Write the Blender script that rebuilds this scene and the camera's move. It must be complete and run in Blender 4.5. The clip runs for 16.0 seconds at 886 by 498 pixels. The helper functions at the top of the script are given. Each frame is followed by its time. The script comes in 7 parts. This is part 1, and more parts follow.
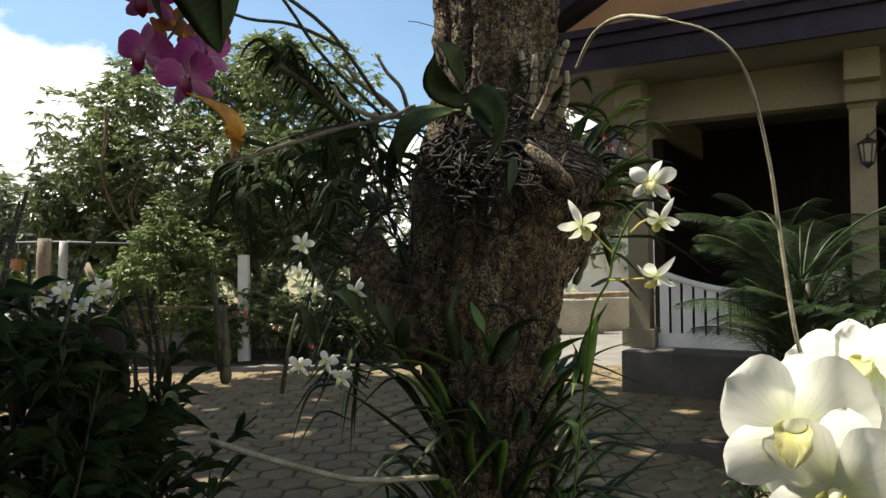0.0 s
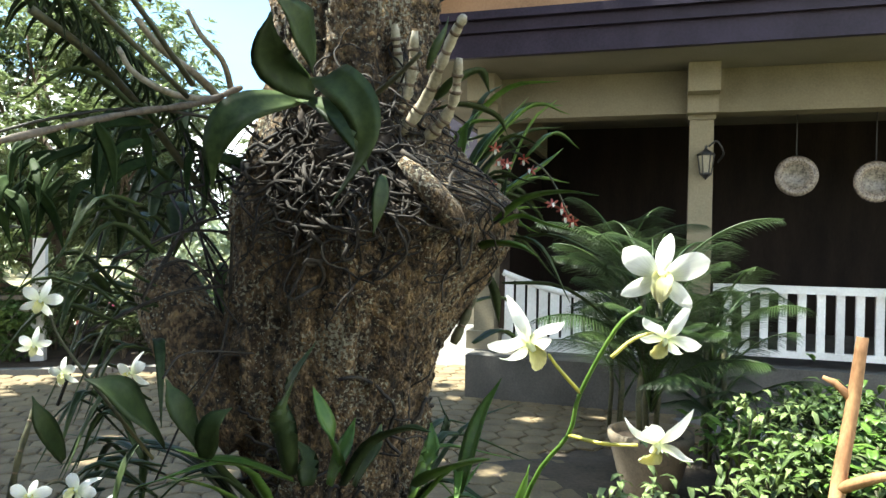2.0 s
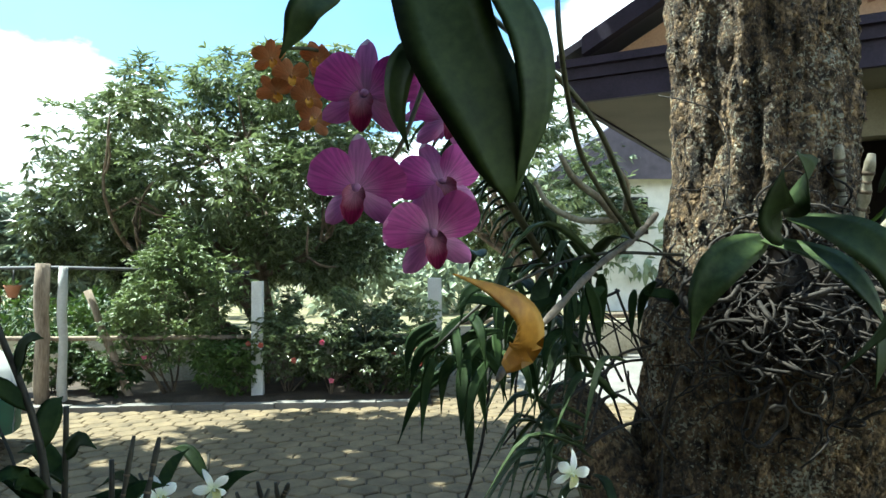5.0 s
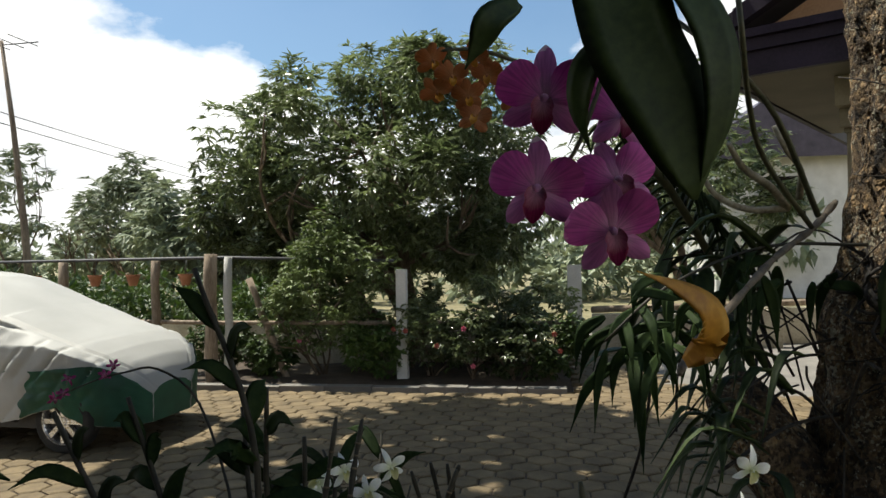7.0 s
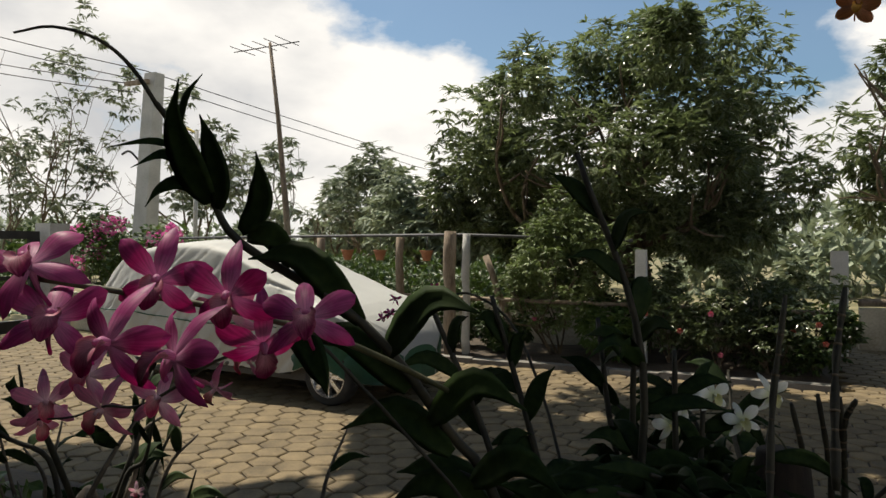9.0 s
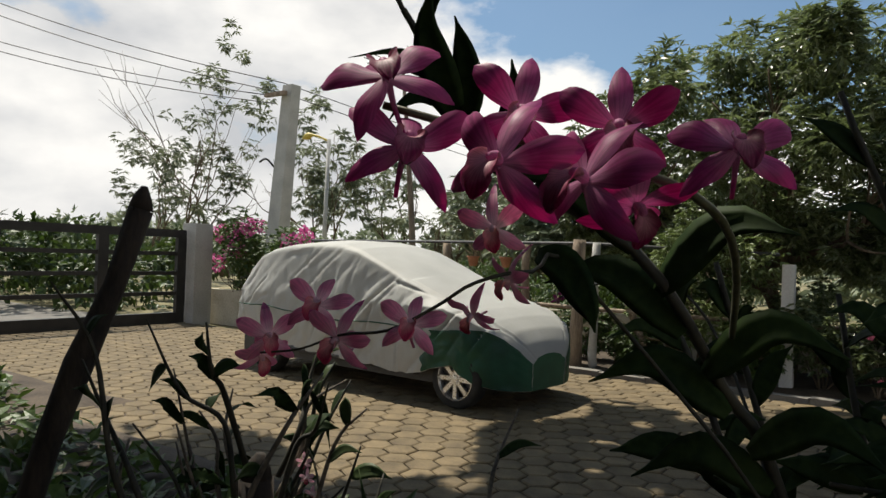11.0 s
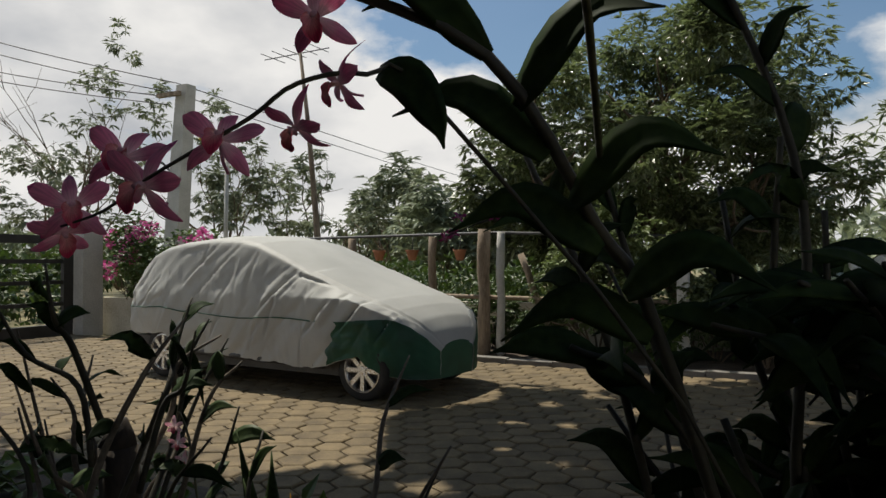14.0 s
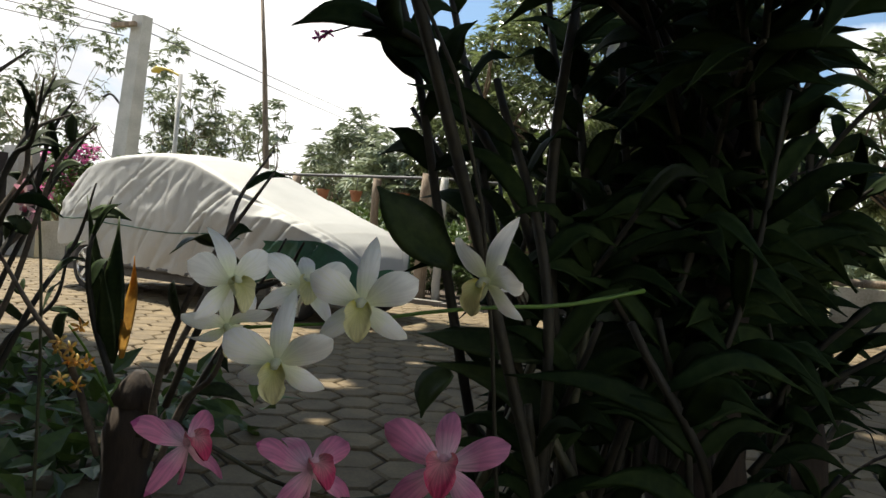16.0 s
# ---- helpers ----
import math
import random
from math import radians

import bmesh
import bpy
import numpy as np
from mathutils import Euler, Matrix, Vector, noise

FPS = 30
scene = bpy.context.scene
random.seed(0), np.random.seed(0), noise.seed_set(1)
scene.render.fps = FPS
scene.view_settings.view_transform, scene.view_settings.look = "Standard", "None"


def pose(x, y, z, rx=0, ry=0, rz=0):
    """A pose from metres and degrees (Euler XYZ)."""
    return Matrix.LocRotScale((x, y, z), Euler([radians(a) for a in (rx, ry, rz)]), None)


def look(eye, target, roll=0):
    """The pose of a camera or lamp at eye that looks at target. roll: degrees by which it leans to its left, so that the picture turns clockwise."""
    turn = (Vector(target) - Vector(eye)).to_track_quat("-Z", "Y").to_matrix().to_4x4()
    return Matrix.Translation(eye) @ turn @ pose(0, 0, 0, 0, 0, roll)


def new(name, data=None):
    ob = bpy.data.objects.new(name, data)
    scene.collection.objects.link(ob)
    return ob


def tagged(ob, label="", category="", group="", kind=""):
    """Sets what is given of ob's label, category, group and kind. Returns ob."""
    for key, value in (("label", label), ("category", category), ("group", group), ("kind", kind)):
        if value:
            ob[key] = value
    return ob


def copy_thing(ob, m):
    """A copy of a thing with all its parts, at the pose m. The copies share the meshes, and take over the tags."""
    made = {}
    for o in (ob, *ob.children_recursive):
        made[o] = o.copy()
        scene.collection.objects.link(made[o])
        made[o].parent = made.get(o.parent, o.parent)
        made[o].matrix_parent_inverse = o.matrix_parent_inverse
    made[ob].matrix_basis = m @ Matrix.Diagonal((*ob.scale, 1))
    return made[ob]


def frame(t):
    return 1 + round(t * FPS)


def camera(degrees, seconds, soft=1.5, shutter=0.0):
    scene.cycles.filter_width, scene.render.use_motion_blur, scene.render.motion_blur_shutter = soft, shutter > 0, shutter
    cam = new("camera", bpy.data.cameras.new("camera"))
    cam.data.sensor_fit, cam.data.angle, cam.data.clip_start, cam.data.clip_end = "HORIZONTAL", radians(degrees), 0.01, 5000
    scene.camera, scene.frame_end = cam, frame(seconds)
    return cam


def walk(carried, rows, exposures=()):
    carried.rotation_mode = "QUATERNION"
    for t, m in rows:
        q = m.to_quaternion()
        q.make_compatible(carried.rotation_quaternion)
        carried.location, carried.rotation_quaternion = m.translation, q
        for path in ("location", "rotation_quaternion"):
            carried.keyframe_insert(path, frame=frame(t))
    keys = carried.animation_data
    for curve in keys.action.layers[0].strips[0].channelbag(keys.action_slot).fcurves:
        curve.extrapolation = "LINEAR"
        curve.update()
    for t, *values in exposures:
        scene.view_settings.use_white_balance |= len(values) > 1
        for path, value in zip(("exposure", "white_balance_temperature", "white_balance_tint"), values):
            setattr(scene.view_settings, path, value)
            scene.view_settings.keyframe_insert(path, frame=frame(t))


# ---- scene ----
import itertools
cam = camera(64.0, 16.0)
PATH = [
    (0, (0.424, 0.110, 1.308), (0.495, 2.108, 1.347), -0.67),
    (0.5, (0.484, 0.315, 1.308), (0.681, 2.304, 1.357), -0.27),
    (1, (0.518, 0.464, 1.359), (0.804, 2.443, 1.399), 0.07),
    (1.5, (0.504, 0.543, 1.396), (0.920, 2.499, 1.421), 0.42),
    (2, (0.447, 0.613, 1.439), (0.966, 2.544, 1.432), 1.20),
    (2.5, (0.376, 0.686, 1.440), (0.919, 2.611, 1.401), 1.04),
    (3, (0.301, 0.772, 1.430), (0.806, 2.707, 1.375), 0.19),
    (3.5, (0.227, 0.807, 1.442), (0.666, 2.758, 1.392), -0.42),
    (4, (0.130, 0.793, 1.480), (0.482, 2.761, 1.459), -0.70),
    (4.5, (0.024, 0.762, 1.556), (0.271, 2.747, 1.579), -0.26),
    (5, (-0.063, 0.714, 1.648), (0.044, 2.710, 1.688), -0.43),
    (5.2, (-0.094, 0.698, 1.676), (-0.032, 2.697, 1.718), -0.67),
    (7.5, (-0.131, 0.670, 1.646), (-0.498, 2.636, 1.640), 0.72),
    (8, (-0.269, 0.716, 1.557), (-0.755, 2.656, 1.543), 2.62),
    (8.5, (-0.365, 0.737, 1.533), (-1.033, 2.622, 1.507), 1.13),
    (9, (-0.401, 0.692, 1.501), (-1.249, 2.503, 1.488), 0.09),
    (9.5, (-0.439, 0.650, 1.454), (-1.428, 2.389, 1.454), 0.95),
    (10, (-0.468, 0.655, 1.434), (-1.575, 2.321, 1.457), 1.55),
    (10.2, (-0.478, 0.657, 1.431), (-1.617, 2.301, 1.461), 1.90),
    (12.3, (-0.718, 0.810, 1.375), (-1.811, 2.485, 1.378), 1.57),
    (12.5, (-0.708, 0.818, 1.378), (-1.778, 2.508, 1.398), 1.02),
    (13, (-0.673, 0.831, 1.361), (-1.684, 2.556, 1.421), -0.23),
    (13.5, (-0.620, 0.829, 1.298), (-1.582, 2.581, 1.368), -0.79),
    (14, (-0.574, 0.824, 1.257), (-1.488, 2.602, 1.292), -0.19),
    (14.5, (-0.487, 0.797, 1.205), (-1.343, 2.605, 1.202), 1.45),
    (15, (-0.382, 0.804, 1.123), (-1.213, 2.623, 1.081), 1.89),
    (15.5, (-0.347, 0.826, 1.001), (-1.157, 2.654, 0.952), 3.28),
    (15.8, (-0.358, 0.873, 0.930), (-1.165, 2.702, 0.869), 4.06),
    (16, (-0.355, 0.898, 0.869), (-1.158, 2.730, 0.835), 4.47),
]
walk(cam, [(t, look(eye, target, roll)) for t, eye, target, roll in PATH], [
    (0, 0.95, 6700, 9), (0.5, 1.4, 6700, 9), (1, 1.8, 6600, 8), (1.5, 2.15, 6400, 7), (2, 2.3, 6100, 3), (2.5, 2.45, 5800, 0), (3, 2.5, 5700, -2), (4, 2.6, 5600, -5), (4.5, 2.15, 5500, -5), (5, 1.75, 5600, -5), (5.5, 1.1, 5500, -3), (7.5, 0.45, 6700, 10), (8.5, 0.2, 6800, 10), (10, 0.15, 6700, 10), (12.3, -0.05, 6500, 9), (13, -0.25, 6500, 9), (14, -0.15, 6500, 10), (15, 0.3, 6600, 10), (16, 0.8, 6600, 10)])

# ---------------------------------------------------------------- world, sun
SUN_FROM = Vector((-0.41, 0.15, 0.89)).normalized()
world = bpy.data.worlds.new("sky")
scene.world = world
world.use_nodes = True


def build_sky(nt):
    n, l = nt.nodes, nt.links
    n.clear()
    out = n.new("ShaderNodeOutputWorld")
    sky = n.new("ShaderNodeTexSky")
    sky.sky_type, sky.sun_disc = "NISHITA", False
    sky.sun_elevation = math.asin(SUN_FROM.z)
    sky.sun_rotation = math.atan2(SUN_FROM.x, SUN_FROM.y)
    sky.air_density, sky.dust_density, sky.ozone_density = 1.0, 1.6, 1.5
    bg = n.new("ShaderNodeBackground")
    bg.inputs[1].default_value = 0.051
    tc = n.new("ShaderNodeTexCoord")
    mp = n.new("ShaderNodeMapping")
    mp.inputs["Scale"].default_value = (1.0, 1.0, 1.9)
    mp.inputs["Location"].default_value = CLOUD_SHIFT
    l.new(tc.outputs["Generated"], mp.inputs[0])
    big = n.new("ShaderNodeTexNoise")
    big.inputs["Scale"].default_value, big.inputs["Detail"].default_value, big.inputs["Roughness"].default_value = 2.1, 9, 0.55
    l.new(mp.outputs[0], big.inputs["Vector"])
    sep = n.new("ShaderNodeSeparateXYZ")
    l.new(tc.outputs["Generated"], sep.inputs[0])
    low = n.new("ShaderNodeMapRange")
    low.inputs["From Min"].default_value, low.inputs["From Max"].default_value = 0.02, 0.62
    low.inputs["To Min"].default_value, low.inputs["To Max"].default_value = 0.24, -0.20
    l.new(sep.outputs["Z"], low.inputs["Value"])
    add = n.new("ShaderNodeMath")
    add.operation = "ADD"
    l.new(big.outputs[0], add.inputs[0])
    l.new(low.outputs[0], add.inputs[1])
    # a wide blue clearing over the trees, clouds heaped below and beside it
    near = n.new("ShaderNodeVectorMath")
    near.operation = "DOT_PRODUCT"
    near.inputs[1].default_value = CLEARING
    l.new(tc.outputs["Generated"], near.inputs[0])
    clear = n.new("ShaderNodeMapRange")
    clear.inputs["From Min"].default_value, clear.inputs["From Max"].default_value = 0.88, 0.97
    clear.inputs["To Min"].default_value, clear.inputs["To Max"].default_value = 0.09, -0.17
    l.new(near.outputs["Value"], clear.inputs["Value"])
    both = n.new("ShaderNodeMath")
    both.operation = "ADD"
    l.new(add.outputs[0], both.inputs[0])
    l.new(clear.outputs[0], both.inputs[1])
    ramp = n.new("ShaderNodeValToRGB")
    ramp.color_ramp.elements[0].position, ramp.color_ramp.elements[1].position = 0.50, 0.57
    ramp.color_ramp.elements[0].color = (0.06, 0.06, 0.06, 1)
    l.new(both.outputs[0], ramp.inputs[0])
    shade = n.new("ShaderNodeTexNoise")
    shade.inputs["Scale"].default_value, shade.inputs["Detail"].default_value = 4.2, 6
    l.new(mp.outputs[0], shade.inputs["Vector"])
    tone = n.new("ShaderNodeValToRGB")
    tone.color_ramp.elements[0].position, tone.color_ramp.elements[1].position = 0.32, 0.62
    tone.color_ramp.elements[0].color, tone.color_ramp.elements[1].color = (10.6, 10.9, 11.4, 1), (18.5, 18.2, 17.6, 1)
    l.new(shade.outputs[0], tone.inputs[0])
    mix = n.new("ShaderNodeMix")
    mix.data_type = "RGBA"
    l.new(ramp.outputs[0], mix.inputs["Factor"])
    deep = n.new("ShaderNodeMix")
    deep.data_type, deep.blend_type = "RGBA", "MULTIPLY"
    deep.inputs["Factor"].default_value = 1.0
    deep.inputs["B"].default_value = (1.3, 1.7, 1.85, 1)
    l.new(sky.outputs[0], deep.inputs["A"])
    l.new(deep.outputs["Result"], mix.inputs["A"])
    l.new(tone.outputs[0], mix.inputs["B"])
    l.new(mix.outputs["Result"], bg.inputs[0])
    l.new(bg.outputs[0], out.inputs[0])


CLOUD_SHIFT = (0.35, 0.2, 0.6)
CLEARING = Vector((math.sin(radians(-10)) * math.cos(radians(27)), math.cos(radians(-10)) * math.cos(radians(27)), math.sin(radians(27))))
build_sky(world.node_tree)
sun = new("sun", bpy.data.lights.new("sun", "SUN"))
sun.data.energy, sun.data.angle, sun.data.color = 5.0, radians(0.55), (1.0, 0.94, 0.82)
sun.matrix_world = look(SUN_FROM * 60, (0, 0, 0))


# ---------------------------------------------------------------- materials
def surface(name, dark, light, scale=6.0, fine=60.0, rough=0.7, bump=0.25, metal=0.0, through_light=0.0, stretch=(1, 1, 1), spread=0.12, spots=None, gloss=0.5, depth=0.01):
    """A surface with two scales of variation: patches of dark and light, fine grain with relief, a tone that differs from piece to piece."""
    m = bpy.data.materials.new(name)
    m.use_nodes = True
    n, l = m.node_tree.nodes, m.node_tree.links
    n.clear()
    out = n.new("ShaderNodeOutputMaterial")
    p = n.new("ShaderNodeBsdfPrincipled")
    geo = n.new("ShaderNodeNewGeometry")
    mp = n.new("ShaderNodeMapping")
    mp.inputs["Scale"].default_value = stretch
    l.new(geo.outputs["Position"], mp.inputs[0])
    a, b = n.new("ShaderNodeTexNoise"), n.new("ShaderNodeTexNoise")
    a.inputs["Scale"].default_value, a.inputs["Detail"].default_value = scale, 5
    b.inputs["Scale"].default_value, b.inputs["Detail"].default_value = fine, 4
    l.new(mp.outputs[0], a.inputs["Vector"])
    l.new(mp.outputs[0], b.inputs["Vector"])
    half = n.new("ShaderNodeMix")
    half.inputs["Factor"].default_value = 0.4
    l.new(a.outputs[0], half.inputs["A"])
    l.new(b.outputs[0], half.inputs["B"])
    ramp = n.new("ShaderNodeValToRGB")
    e = ramp.color_ramp.elements
    e[0].position, e[1].position = 0.36, 0.64
    e[0].color, e[1].color = (*dark, 1), (*light, 1)
    if spots:
        s = ramp.color_ramp.elements.new(0.72)
        s.color = (*spots, 1)
    l.new(half.outputs["Result"], ramp.inputs[0])
    info = n.new("ShaderNodeObjectInfo")
    pick = n.new("ShaderNodeMath")
    pick.operation = "ADD"
    l.new(info.outputs["Random"], pick.inputs[0])
    l.new(geo.outputs["Random Per Island"], pick.inputs[1])
    tone = n.new("ShaderNodeMapRange")
    tone.inputs["From Max"].default_value = 2.0
    tone.inputs["To Min"].default_value, tone.inputs["To Max"].default_value = 1 - 1.6 * spread, 1 + 1.6 * spread
    l.new(pick.outputs[0], tone.inputs["Value"])
    hsv = n.new("ShaderNodeHueSaturation")
    l.new(tone.outputs[0], hsv.inputs["Value"])
    l.new(ramp.outputs[0], hsv.inputs["Color"])
    l.new(hsv.outputs[0], p.inputs["Base Color"])
    rr = n.new("ShaderNodeMapRange")
    rr.inputs["To Min"].default_value, rr.inputs["To Max"].default_value = max(0.03, rough - 0.12), min(1, rough + 0.12)
    l.new(b.outputs[0], rr.inputs["Value"])
    l.new(rr.outputs[0], p.inputs["Roughness"])
    p.inputs["Metallic"].default_value = metal
    p.inputs["Specular IOR Level"].default_value = gloss
    bp = n.new("ShaderNodeBump")
    bp.inputs["Strength"].default_value, bp.inputs["Distance"].default_value = bump, depth
    l.new(half.outputs["Result"], bp.inputs["Height"])
    l.new(bp.outputs[0], p.inputs["Normal"])
    if through_light:
        t = n.new("ShaderNodeBsdfTranslucent")
        lift = n.new("ShaderNodeHueSaturation")
        lift.inputs["Saturation"].default_value, lift.inputs["Value"].default_value = 1.1, 1.25
        l.new(hsv.outputs[0], lift.inputs["Color"])
        l.new(lift.outputs[0], t.inputs[0])
        mx = n.new("ShaderNodeMixShader")
        mx.inputs[0].default_value = through_light
        l.new(p.outputs[0], mx.inputs[1])
        l.new(t.outputs[0], mx.inputs[2])
        l.new(mx.outputs[0], out.inputs[0])
    else:
        l.new(p.outputs[0], out.inputs[0])
    return m


M_SOIL = surface("soil", (0.028, 0.020, 0.013), (0.10, 0.074, 0.050), 3, 40, 0.95, 0.6)
M_VERGE = surface("dry_grass_ground", (0.09, 0.085, 0.03), (0.26, 0.22, 0.12), 0.8, 14, 0.95, 0.5)
M_PAVER = surface("paver_concrete", (0.098, 0.072, 0.038), (0.205, 0.152, 0.080), 5, 70, 0.85, 0.35, spread=0.17, depth=0.004)
# Darker copy of the concrete; the roof's shade on floor and step is in it.
M_STEPSHADE = surface("shade_dark_cement", (0.055, 0.050, 0.044), (0.125, 0.115, 0.10), 2.5, 60, 0.85, 0.25)
M_SLAB = surface("worn_concrete", (0.13, 0.12, 0.108), (0.22, 0.205, 0.18), 2.5, 50, 0.85, 0.3)
M_POLE = surface("cast_concrete", (0.34, 0.335, 0.31), (0.5, 0.49, 0.46), 2, 40, 0.85, 0.3)
M_CREAMWALL = surface("stained_cream_wall", (0.34, 0.30, 0.22), (0.58, 0.54, 0.44), 2, 30, 0.9, 0.3)
M_BARK = surface("lichened_bark", (0.030, 0.019, 0.012), (0.17, 0.105, 0.055), 22, 130, 0.92, 0.9, stretch=(1, 1, 0.45), spots=(0.42, 0.40, 0.33), depth=0.012)


def crusted_bark(name):
    """Dark fissured bark with raised plates, rusty and mossy tones and pale lichen specks."""
    m = surface(name, (0.120, 0.080, 0.040), (0.300, 0.205, 0.105), 14, 80, 0.85, 0.9, stretch=(1, 1, 0.5), depth=0.012)
    n, l = m.node_tree.nodes, m.node_tree.links
    pr = next(x for x in n if x.type == "BSDF_PRINCIPLED")
    geo = next(x for x in n if x.type == "NEW_GEOMETRY")
    bump = next(x for x in n if x.type == "BUMP")
    base = pr.inputs["Base Color"].links[0].from_socket
    mp = n.new("ShaderNodeMapping")
    mp.inputs["Scale"].default_value = (1, 1, 0.75)
    l.new(geo.outputs["Position"], mp.inputs[0])
    warp = n.new("ShaderNodeTexNoise")
    warp.inputs["Scale"].default_value, warp.inputs["Detail"].default_value = 60, 3
    l.new(mp.outputs[0], warp.inputs["Vector"])
    off = n.new("ShaderNodeVectorMath")
    off.operation = "MULTIPLY_ADD"
    off.inputs[1].default_value = (0.012, 0.012, 0.012)
    l.new(warp.outputs["Color"], off.inputs[0])
    l.new(mp.outputs[0], off.inputs[2])
    cell = n.new("ShaderNodeTexVoronoi")
    cell.inputs["Scale"].default_value = 150
    l.new(off.outputs[0], cell.inputs["Vector"])
    vo = n.new("ShaderNodeTexNoise")
    vo.inputs["Scale"].default_value, vo.inputs["Detail"].default_value, vo.inputs["Roughness"].default_value = 62, 7, 0.7
    l.new(mp.outputs[0], vo.inputs["Vector"])
    fis = n.new("ShaderNodeMapRange")
    fis.inputs["From Min"].default_value, fis.inputs["From Max"].default_value = 0.38, 0.56
    l.new(vo.outputs[0], fis.inputs["Value"])
    sep = n.new("ShaderNodeSeparateColor")
    l.new(cell.outputs["Color"], sep.inputs[0])
    hue = n.new("ShaderNodeValToRGB")
    e = hue.color_ramp.elements
    e[0].position, e[1].position = 0.0, 1.0
    e[0].color, e[1].color = (0.38, 0.32, 0.27, 1), (1.45, 1.38, 1.22, 1)
    for at, tone in ((0.45, (0.85, 0.82, 0.80, 1)), (0.80, (1.25, 1.25, 1.25, 1))):
        k = e.new(at)
        k.color = tone
    l.new(sep.outputs["Red"], hue.inputs[0])
    plate = n.new("ShaderNodeMix")
    plate.data_type, plate.blend_type = "RGBA", "MULTIPLY"
    plate.inputs["Factor"].default_value = 1.0
    l.new(base, plate.inputs["A"])
    l.new(hue.outputs[0], plate.inputs["B"])
    dark = n.new("ShaderNodeMix")
    dark.data_type = "RGBA"
    l.new(fis.outputs[0], dark.inputs["Factor"])
    dark.inputs["A"].default_value = (0.018, 0.013, 0.008, 1)
    l.new(plate.outputs["Result"], dark.inputs["B"])
    li = n.new("ShaderNodeTexNoise")
    li.inputs["Scale"].default_value, li.inputs["Detail"].default_value = 150, 3
    l.new(geo.outputs["Position"], li.inputs["Vector"])
    big = n.new("ShaderNodeTexNoise")
    big.inputs["Scale"].default_value = 9
    l.new(geo.outputs["Position"], big.inputs["Vector"])
    both = n.new("ShaderNodeMath")
    both.operation = "MULTIPLY_ADD"
    both.inputs[1].default_value = 0.45
    l.new(big.outputs[0], both.inputs[0])
    l.new(li.outputs[0], both.inputs[2])
    rp = n.new("ShaderNodeValToRGB")
    rp.color_ramp.elements[0].position, rp.color_ramp.elements[1].position = 0.83, 0.86
    l.new(both.outputs[0], rp.inputs[0])
    lich = n.new("ShaderNodeMix")
    lich.data_type = "RGBA"
    l.new(rp.outputs[0], lich.inputs["Factor"])
    l.new(dark.outputs["Result"], lich.inputs["A"])
    lich.inputs["B"].default_value = (0.34, 0.31, 0.22, 1)
    l.new(lich.outputs["Result"], pr.inputs["Base Color"])
    old = bump.inputs["Height"].links[0].from_socket
    add = n.new("ShaderNodeMath")
    add.operation = "MULTIPLY_ADD"
    add.inputs[1].default_value = 0.8
    l.new(fis.outputs[0], add.inputs[0])
    l.new(old, add.inputs[2])
    knob = n.new("ShaderNodeMath")
    knob.operation = "MULTIPLY_ADD"
    knob.inputs[1].default_value = -0.9
    l.new(cell.outputs["Distance"], knob.inputs[0])
    l.new(add.outputs[0], knob.inputs[2])
    l.new(knob.outputs[0], bump.inputs["Height"])
    return m


M_TRUNK = crusted_bark("crusted_bark")
M_BARK2 = surface("brown_bark", (0.05, 0.035, 0.022), (0.20, 0.15, 0.10), 9, 60, 0.92, 0.7, stretch=(1, 1, 0.3))
# Bark for things standing in shade, their darkness put into the colour.
M_DARKBARK = surface("shade_dark_bark", (0.010, 0.007, 0.005), (0.050, 0.035, 0.023), 14, 90, 0.92, 0.7, stretch=(1, 1, 0.35))
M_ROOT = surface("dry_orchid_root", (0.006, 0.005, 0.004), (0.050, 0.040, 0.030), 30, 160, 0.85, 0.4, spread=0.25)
M_CANE = surface("pale_cane", (0.17, 0.145, 0.085), (0.42, 0.38, 0.28), 24, 140, 0.6, 0.3, spread=0.2)
M_CANEDARK = surface("green_cane", (0.03, 0.034, 0.014), (0.10, 0.092, 0.042), 24, 120, 0.6, 0.3, spread=0.2)
M_LEAF = surface("orchid_leaf", (0.020, 0.036, 0.012), (0.062, 0.090, 0.030), 12, 90, 0.5, 0.15, through_light=0.2, spread=0.22, depth=0.002, gloss=0.25)
# Darker copies of leaf and cane, with the clumps' deep shade in their colour.
M_SHADELEAF = surface("shade_orchid_leaf", (0.008, 0.019, 0.006), (0.030, 0.050, 0.014), 12, 90, 0.65, 0.15, through_light=0.06, spread=0.25, depth=0.002, gloss=0.1)
M_SHADECANE = surface("shade_dark_cane", (0.010, 0.010, 0.006), (0.042, 0.036, 0.020), 24, 120, 0.7, 0.3, spread=0.2)
M_LEAFBRIGHT = surface("young_leaf", (0.06, 0.13, 0.018), (0.14, 0.24, 0.04), 12, 90, 0.42, 0.15, through_light=0.3, spread=0.2, depth=0.002)
M_YELLOW = surface("yellowed_leaf", (0.48, 0.23, 0.03), (0.78, 0.46, 0.08), 18, 90, 0.5, 0.15, through_light=0.35, depth=0.002)
M_YELLOWFL = surface("yellow_spotted_petal", (0.36, 0.16, 0.03), (0.72, 0.56, 0.16), 90, 260, 0.5, 0.15, through_light=0.3, spread=0.1, depth=0.001)
M_MANGO = surface("mango_leaf", (0.066, 0.088, 0.036), (0.190, 0.226, 0.105), 1.5, 30, 0.28, 0.1, through_light=0.38, spread=0.35, depth=0.004, gloss=0.7)
